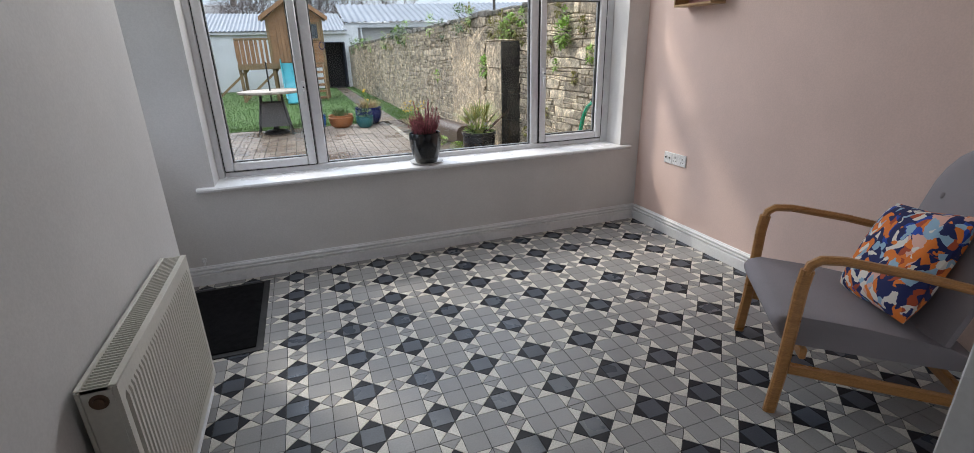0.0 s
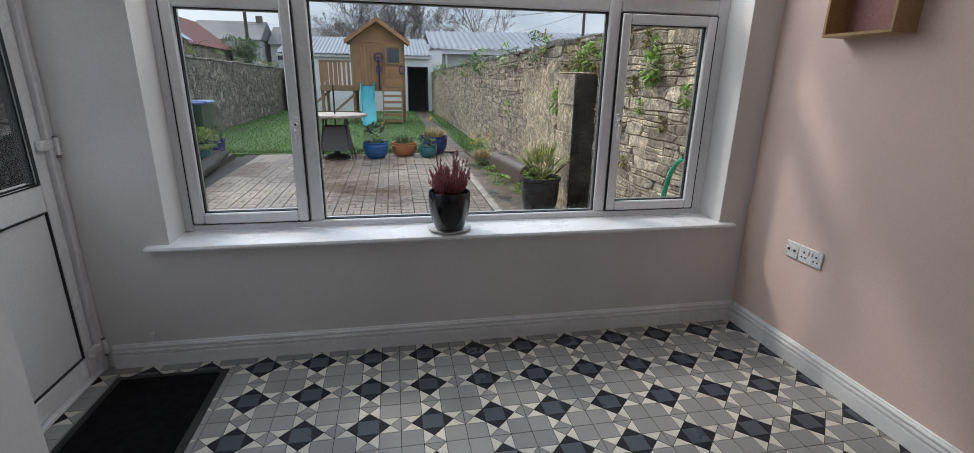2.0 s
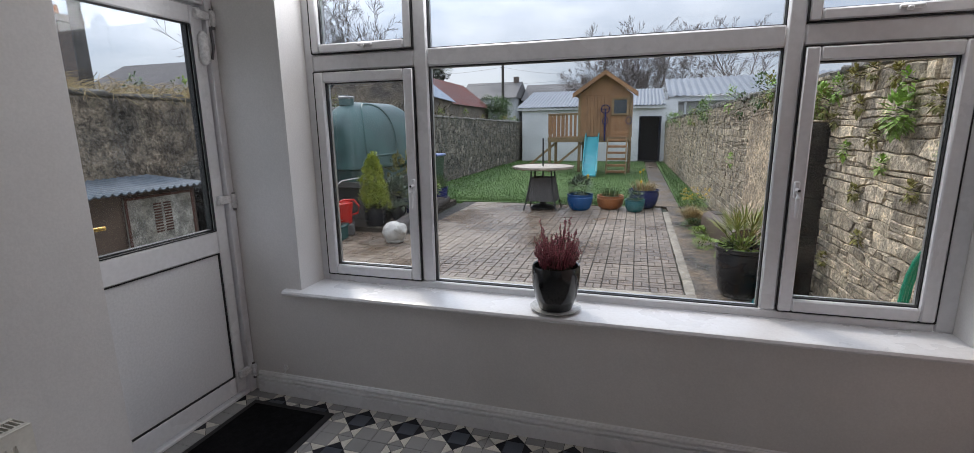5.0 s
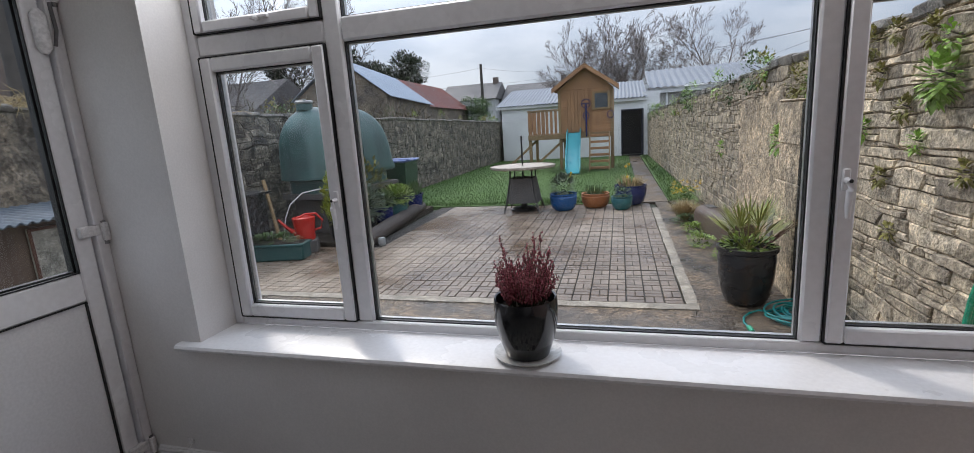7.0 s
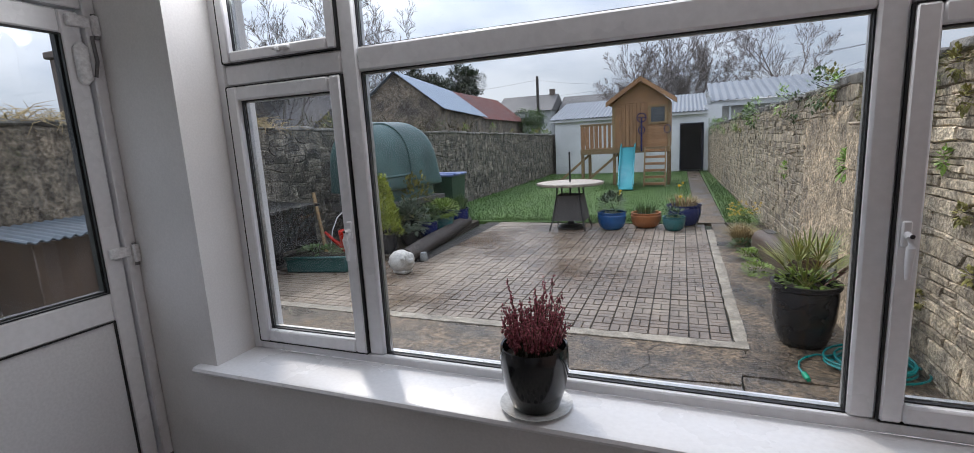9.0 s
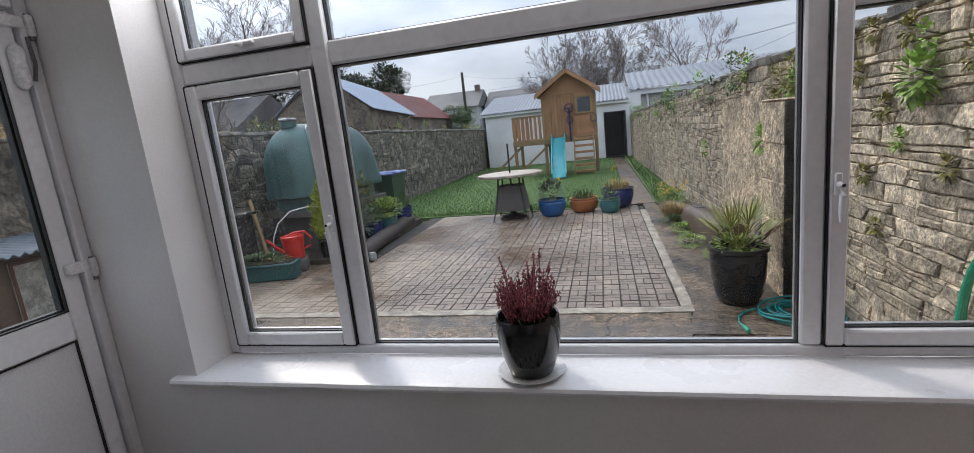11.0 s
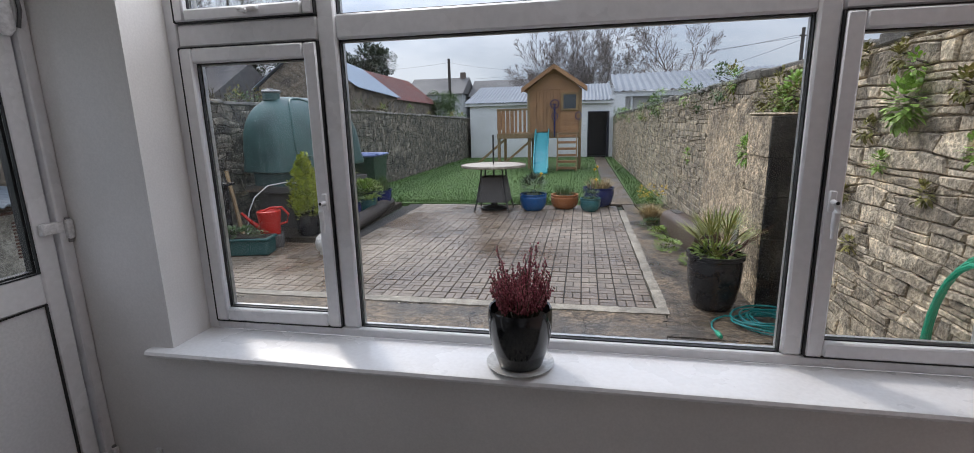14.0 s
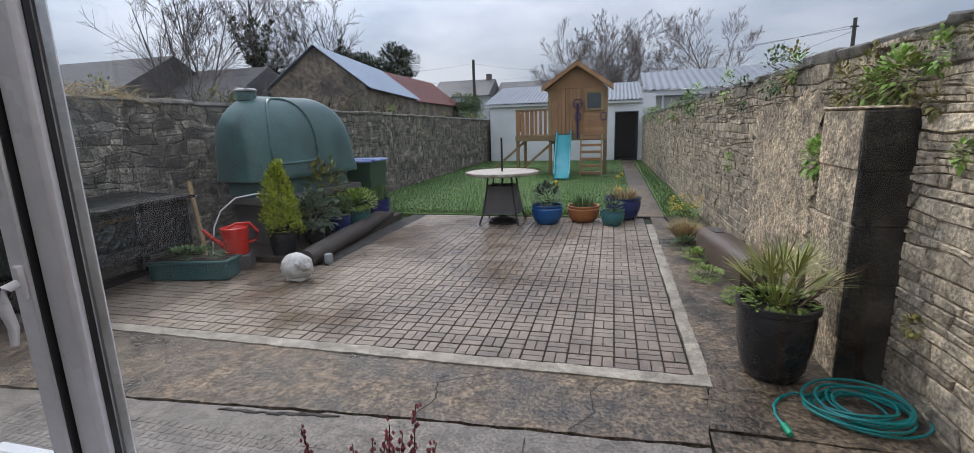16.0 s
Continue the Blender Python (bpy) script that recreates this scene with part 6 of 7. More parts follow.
    rail = Geo().box(px, x0, y0 - 0.03, y0 + 0.03, 1.82, 1.88, 0.006).box(px, px + 0.05, y0, y1, 1.82, 1.88, 0.006)
    part("handrail", rail, M_PINEGREY, p)
    for i in range(7):
        bx = px + 0.02 + i * 0.137
        part("baluster", Geo().box(bx, bx + (0.11 if i < 4 else 0.08), y0 - 0.015, y0 + 0.008, dz - 0.04, 1.86, 0.004), M_PINE, p)
    part("baluster", Geo().box(px, px + 0.02, y0 + 0.02, y1, dz + 0.1, 1.80, 0.004), M_PINE, p)
    # slide
    sp = [(0.74, 17.46, 1.13), (0.74, 17.25, 1.02), (0.77, 16.5, 0.42), (0.80, 16.1, 0.12), (0.815, 15.88, 0.05)]
    bed_, lipl, lipr = Geo(), [], []
    for q in sp:
        lipl.append((q[0] - 0.2, q[1], q[2] + 0.10))
        lipr.append((q[0] + 0.2, q[1], q[2] + 0.10))
    vs = []
    for q in sp:
        vs += [(q[0] - 0.2, q[1], q[2] + 0.1), (q[0] - 0.17, q[1], q[2]), (q[0] + 0.17, q[1], q[2]), (q[0] + 0.2, q[1], q[2] + 0.1), (q[0] + 0.2, q[1], q[2] - 0.03), (q[0] - 0.2, q[1], q[2] - 0.03)]
    fs = []
    for i in range(len(sp) - 1):
        for k in range(6):
            q = (k + 1) % 6
            fs.append((i * 6 + k, (i + 1) * 6 + k, (i + 1) * 6 + q, i * 6 + q))
    fs += [tuple(range(6)), tuple(range(24, 30))[::-1]]
    slide = part("slide", bed_.add(vs, fs), M_SLIDE, p, "turquoise plastic slide", 30)
    part("slide_lip", Geo().tube(lipl, 0.022, 8).tube(lipr, 0.022, 8), M_SLIDE, slide)
    lad = Geo()
    for x in (1.22, 1.80):
        lad.add(*(lambda b: (b.v, b.f))(bent(Geo(), [(x, 16.95, G - 0.02), (x, 17.2, 0.5), (x, 17.45, 1.1)], 0.04, 0.09)))
    ladder = part("ladder", lad, M_PINEGREY, p, "wooden ladder with wide treads")
    for i in range(6):
        t = (i + 0.35) / 5.9
        part("tread", Geo().box(1.24, 1.78, 16.90 + 0.5 * t, 17.03 + 0.5 * t, 1.12 * t - 0.035, 1.12 * t + 0.035, 0.005), M_PINE, ladder)
    part("toy_wheel", Geo().tube([(1.12 + 0.13 * math.cos(t), 17.4, 1.98 + 0.13 * math.sin(t)) for t in [k * 0.4488 for k in range(14)]], 0.014, 6, True).tube([(1.0, 17.42, 1.98), (1.24, 17.42, 1.98)], 0.012, 6).box(1.1, 1.14, 17.40, 17.5, 1.0, 1.98, 0.006), M_POTNAVY, p, "dark blue toy steering wheel")
    for hx in (1.12, 1.84):
        part("hand_grip", Geo().tube([(hx + 0.09 * math.cos(t), 17.42, 1.62 + 0.11 * math.sin(t)) for t in [k * 0.5236 for k in range(12)]], 0.012, 6, True), M_POTNAVY, p)
    return p


playhouse()

# ---- patio table ----
tab = thing("patio_table", "round mosaic garden table with grey wicker base and parasol pole", "table", m=T((0.46, 10.35, G)))
part("tabletop", Geo().lathe([(0.02, 0.755), (0.54, 0.755), (0.555, 0.77), (0.555, 0.785), (0.54, 0.79), (0.02, 0.79)], 44), M_MOSAIC, tab, "mosaic stone top")
part("rim", Geo().lathe([(0.556, 0.75), (0.57, 0.76), (0.57, 0.79), (0.556, 0.797)], 44, cap=False), M_CONC2, tab)
for i in range(4):
    an = math.pi / 4 + i * math.pi / 2
    c, s = math.cos(an), math.sin(an)
    part("leg", Geo().tube([(0.26 * c, 0.26 * s, 0.755), (0.27 * c, 0.27 * s, 0.6), (0.33 * c, 0.33 * s, 0.25), (0.43 * c, 0.43 * s, 0.0)], 0.014, 8), M_STEEL, tab)
wk = Geo()
ring = lambda r, z: [(r * math.cos(math.pi / 4 + i * math.pi / 2 + o), r * math.sin(math.pi / 4 + i * math.pi / 2 + o), z) for i in range(4) for o in (-0.12, 0.12)]
a8, b8 = ring(0.27, 0.58), ring(0.36, 0.16)
wk.add(a8 + b8 + [(x * 0.93, y * 0.93, z) for x, y, z in a8] + [(x * 0.93, y * 0.93, z) for x, y, z in b8], [(i, i + 8, (i + 1) % 8 + 8, (i + 1) % 8) for i in range(8)] + [(i + 16, (i + 1) % 8 + 16, (i + 1) % 8 + 24, i + 24) for i in range(8)] + [(i, (i + 1) % 8, (i + 1) % 8 + 16, i + 16) for i in range(8)] + [(i + 8, i + 24, (i + 1) % 8 + 24, (i + 1) % 8 + 8) for i in range(8)])
part("wicker_skirt", wk, M_WICKER, tab, "woven grey skirt", 0)
part("parasol_pole", Geo().tube([(0, 0, 0.05), (0, 0, 1.30)], 0.015, 10), M_STEEL, tab)
part("parasol_base", Geo().lathe([(0.02, 0.0), (0.23, 0.0), (0.235, 0.03), (0.18, 0.055), (0.06, 0.075), (0.04, 0.15), (0.02, 0.16)], 26), M_STEEL, tab)


# ---- pots and plants ----
def pot_prof(r, h, belly=1.0):
    return [(r * 0.62, 0.0), (r * 0.68, 0.012), (r * 0.80 * belly, h * 0.16), (r * 0.92 * belly, h * 0.45), (r * 0.97 * belly, h * 0.8), (r * 0.94, h * 0.9), (r * 1.03, h * 0.93), (r * 1.03, h), (r * 0.92, h), (r * 0.9, h * 0.86), (0.01, h * 0.85)]


def potted(name, label, x, y, z, r, h, pot_m, build, leaf_m, seed, pot_label="", belly=1.0, extra=None, group="potted plants on the patio"):
    t = thing(name, label, "plant", group, m=T((x, y, z)))
    part("pot", Geo().lathe(pot_prof(r, h, belly), 30), pot_m, t, pot_label)
    part("soil", Geo().lathe([(0.001, h * 0.88), (r * 0.9, h * 0.87)], 18, cap=False), M_SOIL, t)
    rr = random.Random(seed)
    g = Geo()
    build(g, rr, r, h)
    part("foliage", g, leaf_m, t, smooth=0)
    if extra:
        extra(t, rr, r, h)
    return t


def bushy(rad, ht, count, size):
    return lambda g, rr, r, h: leafy(g, (0, 0, h + ht * 0.4), (rad, rad, ht * 0.6), count, size, rr, 0.4)


def grassy(ht, count, spread=0.6, width=0.012):
    def f(g, rr, r, h):
        for _ in range(count):
            an, q = rr.uniform(0, 6.283), r * 0.7 * math.sqrt(rr.random())
            d = Vector((math.cos(an) * rr.uniform(0, spread), math.sin(an) * rr.uniform(0, spread), 1))
            g.leaf((q * math.cos(an), q * math.sin(an), h * 0.85), d, ht * rr.uniform(0.6, 1.15), width, 0.5)
    return f


def flowers(col, count, ht):
    def f(t, rr, r, h):
        for _ in range(count):
            an, q = rr.uniform(0, 6.283), r * 0.6
            p = Vector((q * math.cos(an), q * math.sin(an), h + ht * rr.uniform(0.8, 1.1)))
            s = part("flower_stem", Geo().tube([(p.x * 0.6, p.y * 0.6, h * 0.86), p], 0.004, 5), M_SHRUBLIGHT, t)
            g = Geo()
            for k in range(6):
                g.leaf(p, (math.cos(k * 1.047), math.sin(k * 1.047), 0.35), 0.045, 0.03, 0)
            g.lathe([(0.012, -0.01), (0.016, 0.03)], 8, p)
            part("flower_head", g, col, s, "yellow daffodil flower", 0)
    return f


potted("potted_lavender", "blue glazed pot with grey-green lavender on the patio", 1.16, 10.30, G, 0.23, 0.29, M_POTBLUE, bushy(0.22, 0.34, 420, 0.07), M_LAVENDER, 1, "bright blue glazed pot", 1.06, flowers(M_YELLOW, 2, 0.34))
potted("potted_grass", "orange terracotta bowl with tufted grass on the patio", 1.69, 10.52, G, 0.235, 0.25, M_TERRA, grassy(0.26, 120, 0.5), M_SHRUB, 2, "orange terracotta bowl", 1.08)
potted("potted_bulbs", "small teal glazed pot with spring bulbs", 2.13, 10.28, G, 0.17, 0.22, M_POTTEAL, bushy(0.13, 0.14, 130, 0.06), M_SHRUB, 3, "teal glazed pot", 1.05, flowers(M_YELLOW, 1, 0.36))
potted("potted_shrub", "navy glazed pot with dry stems and yellow flowers", 2.28, 10.78, G, 0.27, 0.34, M_POTNAVY, grassy(0.3, 200, 0.8, 0.014), M_DRYGRASS, 4, "navy glazed pot", 1.05, flowers(M_YELLOW, 2, 0.36))


def tufted(g, rr, r, h):
    """A dwarf conifer: a cone of many uneven upright tufts."""
    for k in range(64):
        t = (k + 0.5) / 64
        out, an = (0.235 - 0.195 * t ** 1.7) * rr.uniform(0.45, 1.08), k * 2.4 + rr.uniform(-0.4, 0.4)
        w = rr.uniform(0.055, 0.085) * (1.1 - 0.4 * t)
        leafy(g, (out * math.cos(an), out * math.sin(an), h + 0.02 + 0.74 * t), (w, w, w * 1.35), 60, 0.05, rr, 1.0)


LOGBED = G + 0.05
potted("potted_conifer", "golden dwarf conifer in a black pot by the log", -1.72, 7.92, LOGBED - 0.05, 0.17, 0.34, M_POTBLACK, tufted, M_CONIFER, 5, group="potted plants by the log")
potted("potted_fern", "dark pot with a spreading dark green shrub behind the log", -1.62, 8.45, LOGBED, 0.17, 0.24, M_POTBLACK, bushy(0.30, 0.44, 800, 0.08), M_LAVENDER, 6, group="potted plants by the log")
potted("potted_shrub", "cobalt blue pot with a low shrub behind the log", -1.60, 9.0, LOGBED, 0.16, 0.28, M_POTNAVY, bushy(0.20, 0.26, 360, 0.07), M_SHRUB, 7, group="potted plants by the log")
potted("potted_shrub", "teal pot with a light green mound behind the log", -1.58, 9.45, LOGBED, 0.20, 0.28, M_POTTEAL, bushy(0.30, 0.30, 720, 0.07), M_SHRUBLIGHT, 8, group="potted plants by the log")
potted("potted_bulbs", "navy pot with upright bulb leaves behind the log", -1.62, 10.15, LOGBED, 0.23, 0.32, M_POTNAVY, grassy(0.40, 260, 0.45, 0.018), M_SHRUB, 9, group="potted plants by the log")
potted("potted_spirea", "brownish arching shrub in a dark pot behind the log", -1.98, 9.1, LOGBED, 0.2, 0.3, M_POTBLACK, bushy(0.40, 0.80, 800, 0.09), M_FERN, 10, group="potted plants by the log")


def palm(g, rr, r, h):
    for c in range(16):
        an = c * 2.4
        el = 0.62 + 0.78 * (c / 16)
        d = Vector((math.cos(an) * math.cos(el), math.sin(an) * math.cos(el), math.sin(el)))
        base = Vector((0, 0, h * 0.9))
        hub = base + d * rr.uniform(0.18, 0.27)
        g.tube([base, hub], 0.005, 4)
        side = d.cross(Vector((0, 0, 1))).normalized()
        for k in range(13):
            t = (k - 6) / 6 * 1.25
            g.leaf(hub, d * math.cos(t) + side * math.sin(t) + Vector((0, 0, 0.1)), rr.uniform(0.22, 0.31), 0.012, 0.25)


pt = potted("potted_palm", "dwarf fan palm in a large black planter beside the wall", 3.06, 5.98, G - 0.006, 0.215, 0.46, M_POTBLACK, palm, M_PALM, 12, "large black planter", 1.0)
g = Geo()
rr = random.Random(3)
leafy(g, (0, 0, 0.47), (0.21, 0.21, 0.05), 190, 0.05, rr, 0.3)
part("underplanting", g, M_SHRUBLIGHT, pt, "light green seedlings round the palm", 0)
g = Geo()
for k in range(9):
    g.tube([(0.1, 0.0, 0.42), (0.2 + 0.02 * k, 0.05 * math.sin(k), 0.52 + 0.02 * k), (0.30 + 0.02 * k, 0.1 * math.sin(k * 2.0), 0.58 + 0.025 * k)], [0.003, 0.002, 0.001], 4)
part("twigs", g, M_TWIG, pt, "thin reddish twigs")

log = Geo()
pts = [(-1.18 - 0.05 * i + 0.012 * math.sin(i * 2), 7.55 + i * 0.4, G + 0.095) for i in range(8)]
log.tube(pts, [0.10, 0.115, 0.112, 0.118, 0.113, 0.117, 0.115, 0.105], 14)
solo("log", log, M_LOG, "dark wet round log edging the planting bed", "log")


def oil_tank():
    m = T((-2.08, 8.02, 0)) @ rz(-11.5)
    t = thing("oil_tank", "dark green plastic oil tank on concrete blocks by the wall", "tank", m=m)
    W, L, z0 = 0.86, 1.95, 0.66
    # height, inset of the near end, the far end and the sides
    levels = [(z0, 0.10, 0.16, 0.07), (0.84, 0.10, 0.16, 0.07), (0.855, 0.03, 0.03, 0.015), (0.87, 0.0, 0.0, 0.0), (0.93, 0.0, 0.0, 0.0), (1.02, 0.008, 0.03, 0.012), (1.25, 0.012, 0.065, 0.022), (1.42, 0.022, 0.10, 0.038),
              (1.56, 0.05, 0.145, 0.066), (1.68, 0.095, 0.205, 0.108), (1.78, 0.155, 0.28, 0.165), (1.855, 0.225, 0.375, 0.232), (1.90, 0.29, 0.48, 0.300), (1.925, 0.36, 0.60, 0.365), (1.932, 0.42, 0.70, 0.41)]
    vs, fs, n = [], [], 32
    for z, near, far, side in levels:
        ya, yb, xa, xb = near, L - far, -W + side, -side
        rad = min(0.19, (xb - xa) / 2 - 0.004)
        for cx, cy, q in ((xb - rad, ya + rad, -1), (xb - rad, yb - rad, 0), (xa + rad, yb - rad, 1), (xa + rad, ya + rad, 2)):
            for k in range(8):
                t_ = (q + k / 7) * math.pi / 2
                vs.append((cx + rad * math.cos(t_), cy + rad * math.sin(t_), z))
    for i in range(len(levels) - 1):
        fs += [(i * n + j, i * n + (j + 1) % n, (i + 1) * n + (j + 1) % n, (i + 1) * n + j) for j in range(n)]
    body = part("body", Geo().add(vs, fs + [tuple(range(n))[::-1], tuple(range((len(levels) - 1) * n, len(levels) * n))]), M_TANK, t, "rounded moulded tank body with a skirt", 50)

    def side_at(z):
        for (za_, _, _, a_), (zb_, _, _, b_) in zip(levels, levels[1:]):
            if za_ <= z <= zb_:
                return a_ + (b_ - a_) * (z - za_) / (zb_ - za_)
        return 0.4

    arch = []
    for k in range(41):
        u = math.pi * k / 40
        yy, zz = 0.68 - 0.385 * math.copysign(abs(math.cos(u)) ** 0.75, math.cos(u)), 1.20 + 0.70 * math.sin(u) ** 0.8
        arch.append((-side_at(zz) + 0.004, yy, zz))
    arch += [(-side_at(zz) + 0.004, yy, zz) for yy, zz in ((1.06, 1.13), (1.03, 1.09), (0.97, 1.07), (0.68, 1.065), (0.39, 1.07), (0.33, 1.09), (0.30, 1.13))]
    part("moulded_arch", Geo().tube(arch, 0.020, 8, True), M_TANK, body)
    part("label", Geo().box(-0.52, -0.26, 0.06, 0.075, 1.52, 1.68, 0.002, m=T((0, 0.10, -0.14)) @ Matrix.Rotation(radians(-14), 4, "X")), M_TANKDARK, body)
    part("filler_neck", Geo().lathe([(0.12, 1.88), (0.12, 1.97), (0.10, 1.985)], 20, (-0.42, 0.34, 0)), M_TANK, t)
    part("filler_cap", Geo().lathe([(0.13, 1.98), (0.135, 2.0), (0.11, 2.02), (0.02, 2.025)], 20, (-0.42, 0.34, 0)).box(-0.52, -0.32, 0.26, 0.30, 2.02, 2.035, 0.005), M_CAP, t, "weathered grey filler cap")
    st = Geo()
    for y in (0.25, 0.85, 1.5):
        st.box(-W + 0.05, -0.08, y, y + 0.22, -0.1, 0.56, 0.01)
    part("block_stand", st.box(-W - 0.02, 0.0, 0.1, L - 0.05, 0.56, 0.66, 0.01), M_BLOCK, t, "concrete block stand")


oil_tank()

bin_ = thing("wheelie_bin", "green wheelie bin with a blue and white lid behind the tank", "bin", m=T((-1.95, 10.45, G + 0.0)))
vs = [(-0.22, -0.22, 0), (0.22, -0.22, 0), (0.22, 0.22, 0), (-0.22, 0.22, 0), (-0.27, -0.3, 0.95), (0.27, -0.3, 0.95), (0.27, 0.3, 0.95), (-0.27, 0.3, 0.95)]
part("body", Geo().add(vs, [(3, 2, 1, 0), (4, 5, 6, 7), (0, 1, 5, 4), (1, 2, 6, 5), (2, 3, 7, 6), (3, 0, 4, 7)]), M_BIN, bin_, smooth=0)
part("lid", Geo().box(-0.29, 0.31, -0.33, 0.33, 0.95, 1.0, 0.02).box(-0.28, 0.36, -0.30, -0.24, 0.97, 1.02, 0.015), M_BINBAG, bin_, "blue and white lid")

sheep = Geo().blob((0, 0, 0.15), (0.185, 0.14, 0.15), 0.06, 20, 14, 5).blob((0.175, -0.06, 0.215), (0.075, 0.07, 0.085), 0.05, 12, 8)
sheep.blob((0.125, -0.12, 0.215), (0.045, 0.02, 0.03), 0, 8, 6).blob((0.14, 0.03, 0.22), (0.045, 0.02, 0.03), 0, 8, 6).blob((0.235, -0.09, 0.195), (0.038, 0.04, 0.04), 0, 8, 6).box(-0.1, 0.12, -0.09, 0.09, 0, 0.06, 0.02)
solo("sheep_ornament", sheep, M_SHEEP, "white painted concrete sheep ornament on the paving", "ornament", m=T((-0.98, 7.12, G + 0.003)) @ rz(-8) @ Matrix.Diagonal((0.95, 0.95, 0.95, 1)), smooth=60)

can = thing("watering_can", "red plastic watering can by the rubble wall", "watering can", m=T((-1.98, 7.45, G)) @ rz(-60))
part("body", Geo().lathe([(0.02, 0.0), (0.12, 0.0), (0.125, 0.02), (0.125, 0.12), (0.14, 0.22), (0.15, 0.30), (0.13, 0.31), (0.12, 0.29)], 26, (0, 0, 0.16)), M_RED, can)
part("spout", Geo().tube([(0, -0.11, 0.24), (0, -0.22, 0.34), (0, -0.32, 0.46)], [0.035, 0.022, 0.016], 10), M_RED, can)
part("handle", Geo().tube([(0, 0.10, 0.27), (0, 0.21, 0.30), (0, 0.235, 0.40), (0, 0.16, 0.50), (0, 0.02, 0.50), (0, -0.08, 0.455)], 0.016, 8), M_RED, can)
part("stand_block", Geo().box(-0.15, 0.15, -0.15, 0.15, 0, 0.16, 0.01), M_BLOCK, can, "grey block under the can")

tr = thing("planter_trough", "dark green plastic trough of small plants", "planter", m=T((-2.15, 7.02, G)) @ rz(12))
part("box", Geo().box(-0.42, 0.42, -0.13, 0.13, 0.0, 0.20, 0.02).box(-0.44, 0.44, -0.15, 0.15, 0.18, 0.215, 0.01), M_TROUGH, tr)
part("soil", Geo().box(-0.40, 0.40, -0.115, 0.115, 0.215, 0.222), M_SOIL, tr)
part("plants", leafy(Geo(), (0, 0, 0.26), (0.36, 0.11, 0.06), 260, 0.06, random.Random(2), 0.5), M_SHRUB, tr, smooth=0)
solo("spade_handle", Geo().tube([(-2.25, 7.3, G), (-2.42, 7.42, 0.45), (-2.58, 7.52, 0.95)], [0.03, 0.026, 0.026], 8), M_PINEGREY, "weathered wooden handle leaning by the wall", "tool")
solo("white_tube", Geo().tube([(-2.3, 7.5, 0.42), (-2.24, 7.56, 0.60), (-2.1, 7.66, 0.74), (-1.92, 7.8, 0.77), (-1.75, 7.95, 0.74)], 0.008, 8).tube([(-2.3, 7.5, 0.42), (-2.33, 7.47, 0.2), (-2.34, 7.46, G)], 0.008, 8), M_WHITEPIPE, "bent white plastic tube by the tank", "tube")
jar = Geo().lathe([(0.02, 0), (0.045, 0), (0.05, 0.02), (0.05, 0.09), (0.04, 0.11), (0.035, 0.11)], 16)
solo("glass_jar", jar, M_CAP, "small silvery lantern jar at the log", "jar", m=T((-1.02, 7.75, G + 0.0)))

bench = thing("covered_bench", "low bench under black polythene by the rubble wall", "bench")
cv = Geo()
nx, ny = 8, 16
vs = []
for j in range(ny + 1):
    for i in range(nx + 1):
        x, y = -3.15 + 0.85 * i / nx, 5.75 + 1.55 * j / ny
        vs.append((x, y, 0.86 - 0.03 * i / nx + 0.02 * noise.noise(Vector((x * 5, y * 5, 0)))))
k = len(vs)
vs += [(x, y, z - 0.03) for x, y, z in vs]
fs = [(j * (nx + 1) + i, j * (nx + 1) + i + 1, (j + 1) * (nx + 1) + i + 1, (j + 1) * (nx + 1) + i) for j in range(ny) for i in range(nx)]
rim = list(range(nx + 1)) + [j * (nx + 1) + nx for j in range(1, ny + 1)] + [ny * (nx + 1) + i for i in range(nx - 1, -1, -1)] + [j * (nx + 1) for j in range(ny - 1, 0, -1)]
fs += [tuple(i + k for i in f[::-1]) for f in fs] + [(rim[i], rim[i] + k, rim[(i + 1) % len(rim)] + k, rim[(i + 1) % len(rim)]) for i in range(len(rim))]
part("cover", cv.add(vs, fs), M_BLACKFILM, bench, "wrinkled black polythene cover")
part("frame", Geo().box(-3.1, -2.36, 5.8, 7.25, 0.30, 0.81, 0.01).box(-3.1, -3.0, 5.8, 5.9, -0.1, 0.30).box(-2.46, -2.36, 5.8, 5.9, -0.1, 0.30).box(-2.46, -2.36, 7.15, 7.25, -0.1, 0.30).box(-3.1, -3.0, 7.15, 7.25, -0.1, 0.30), M_BLACKFILM, bench)

hutch = thing("boiler_hutch", "low hutch with a grey louvred metal front and corrugated lid", "hutch")
part("body", Geo().box(-3.1, -2.45, 4.2, 5.40, -0.1, 0.94, 0.01), M_BROWNBENCH, hutch)
fp = part("front_panel", Geo().box(-2.45, -2.42, 4.60, 5.34, 0.0, 0.90, 0.008), M_GREYMETAL, hutch, "old grey metal panel")
for k in range(2):
    lv = Geo()
    for i in range(11):
        lv.box(-2.42, -2.412, 4.88 + k * 0.11, 4.96 + k * 0.11, 0.52 + i * 0.028, 0.535 + i * 0.028, 0.002)
    part("louvre", lv, M_RUST, fp, "rusty louvre slots")
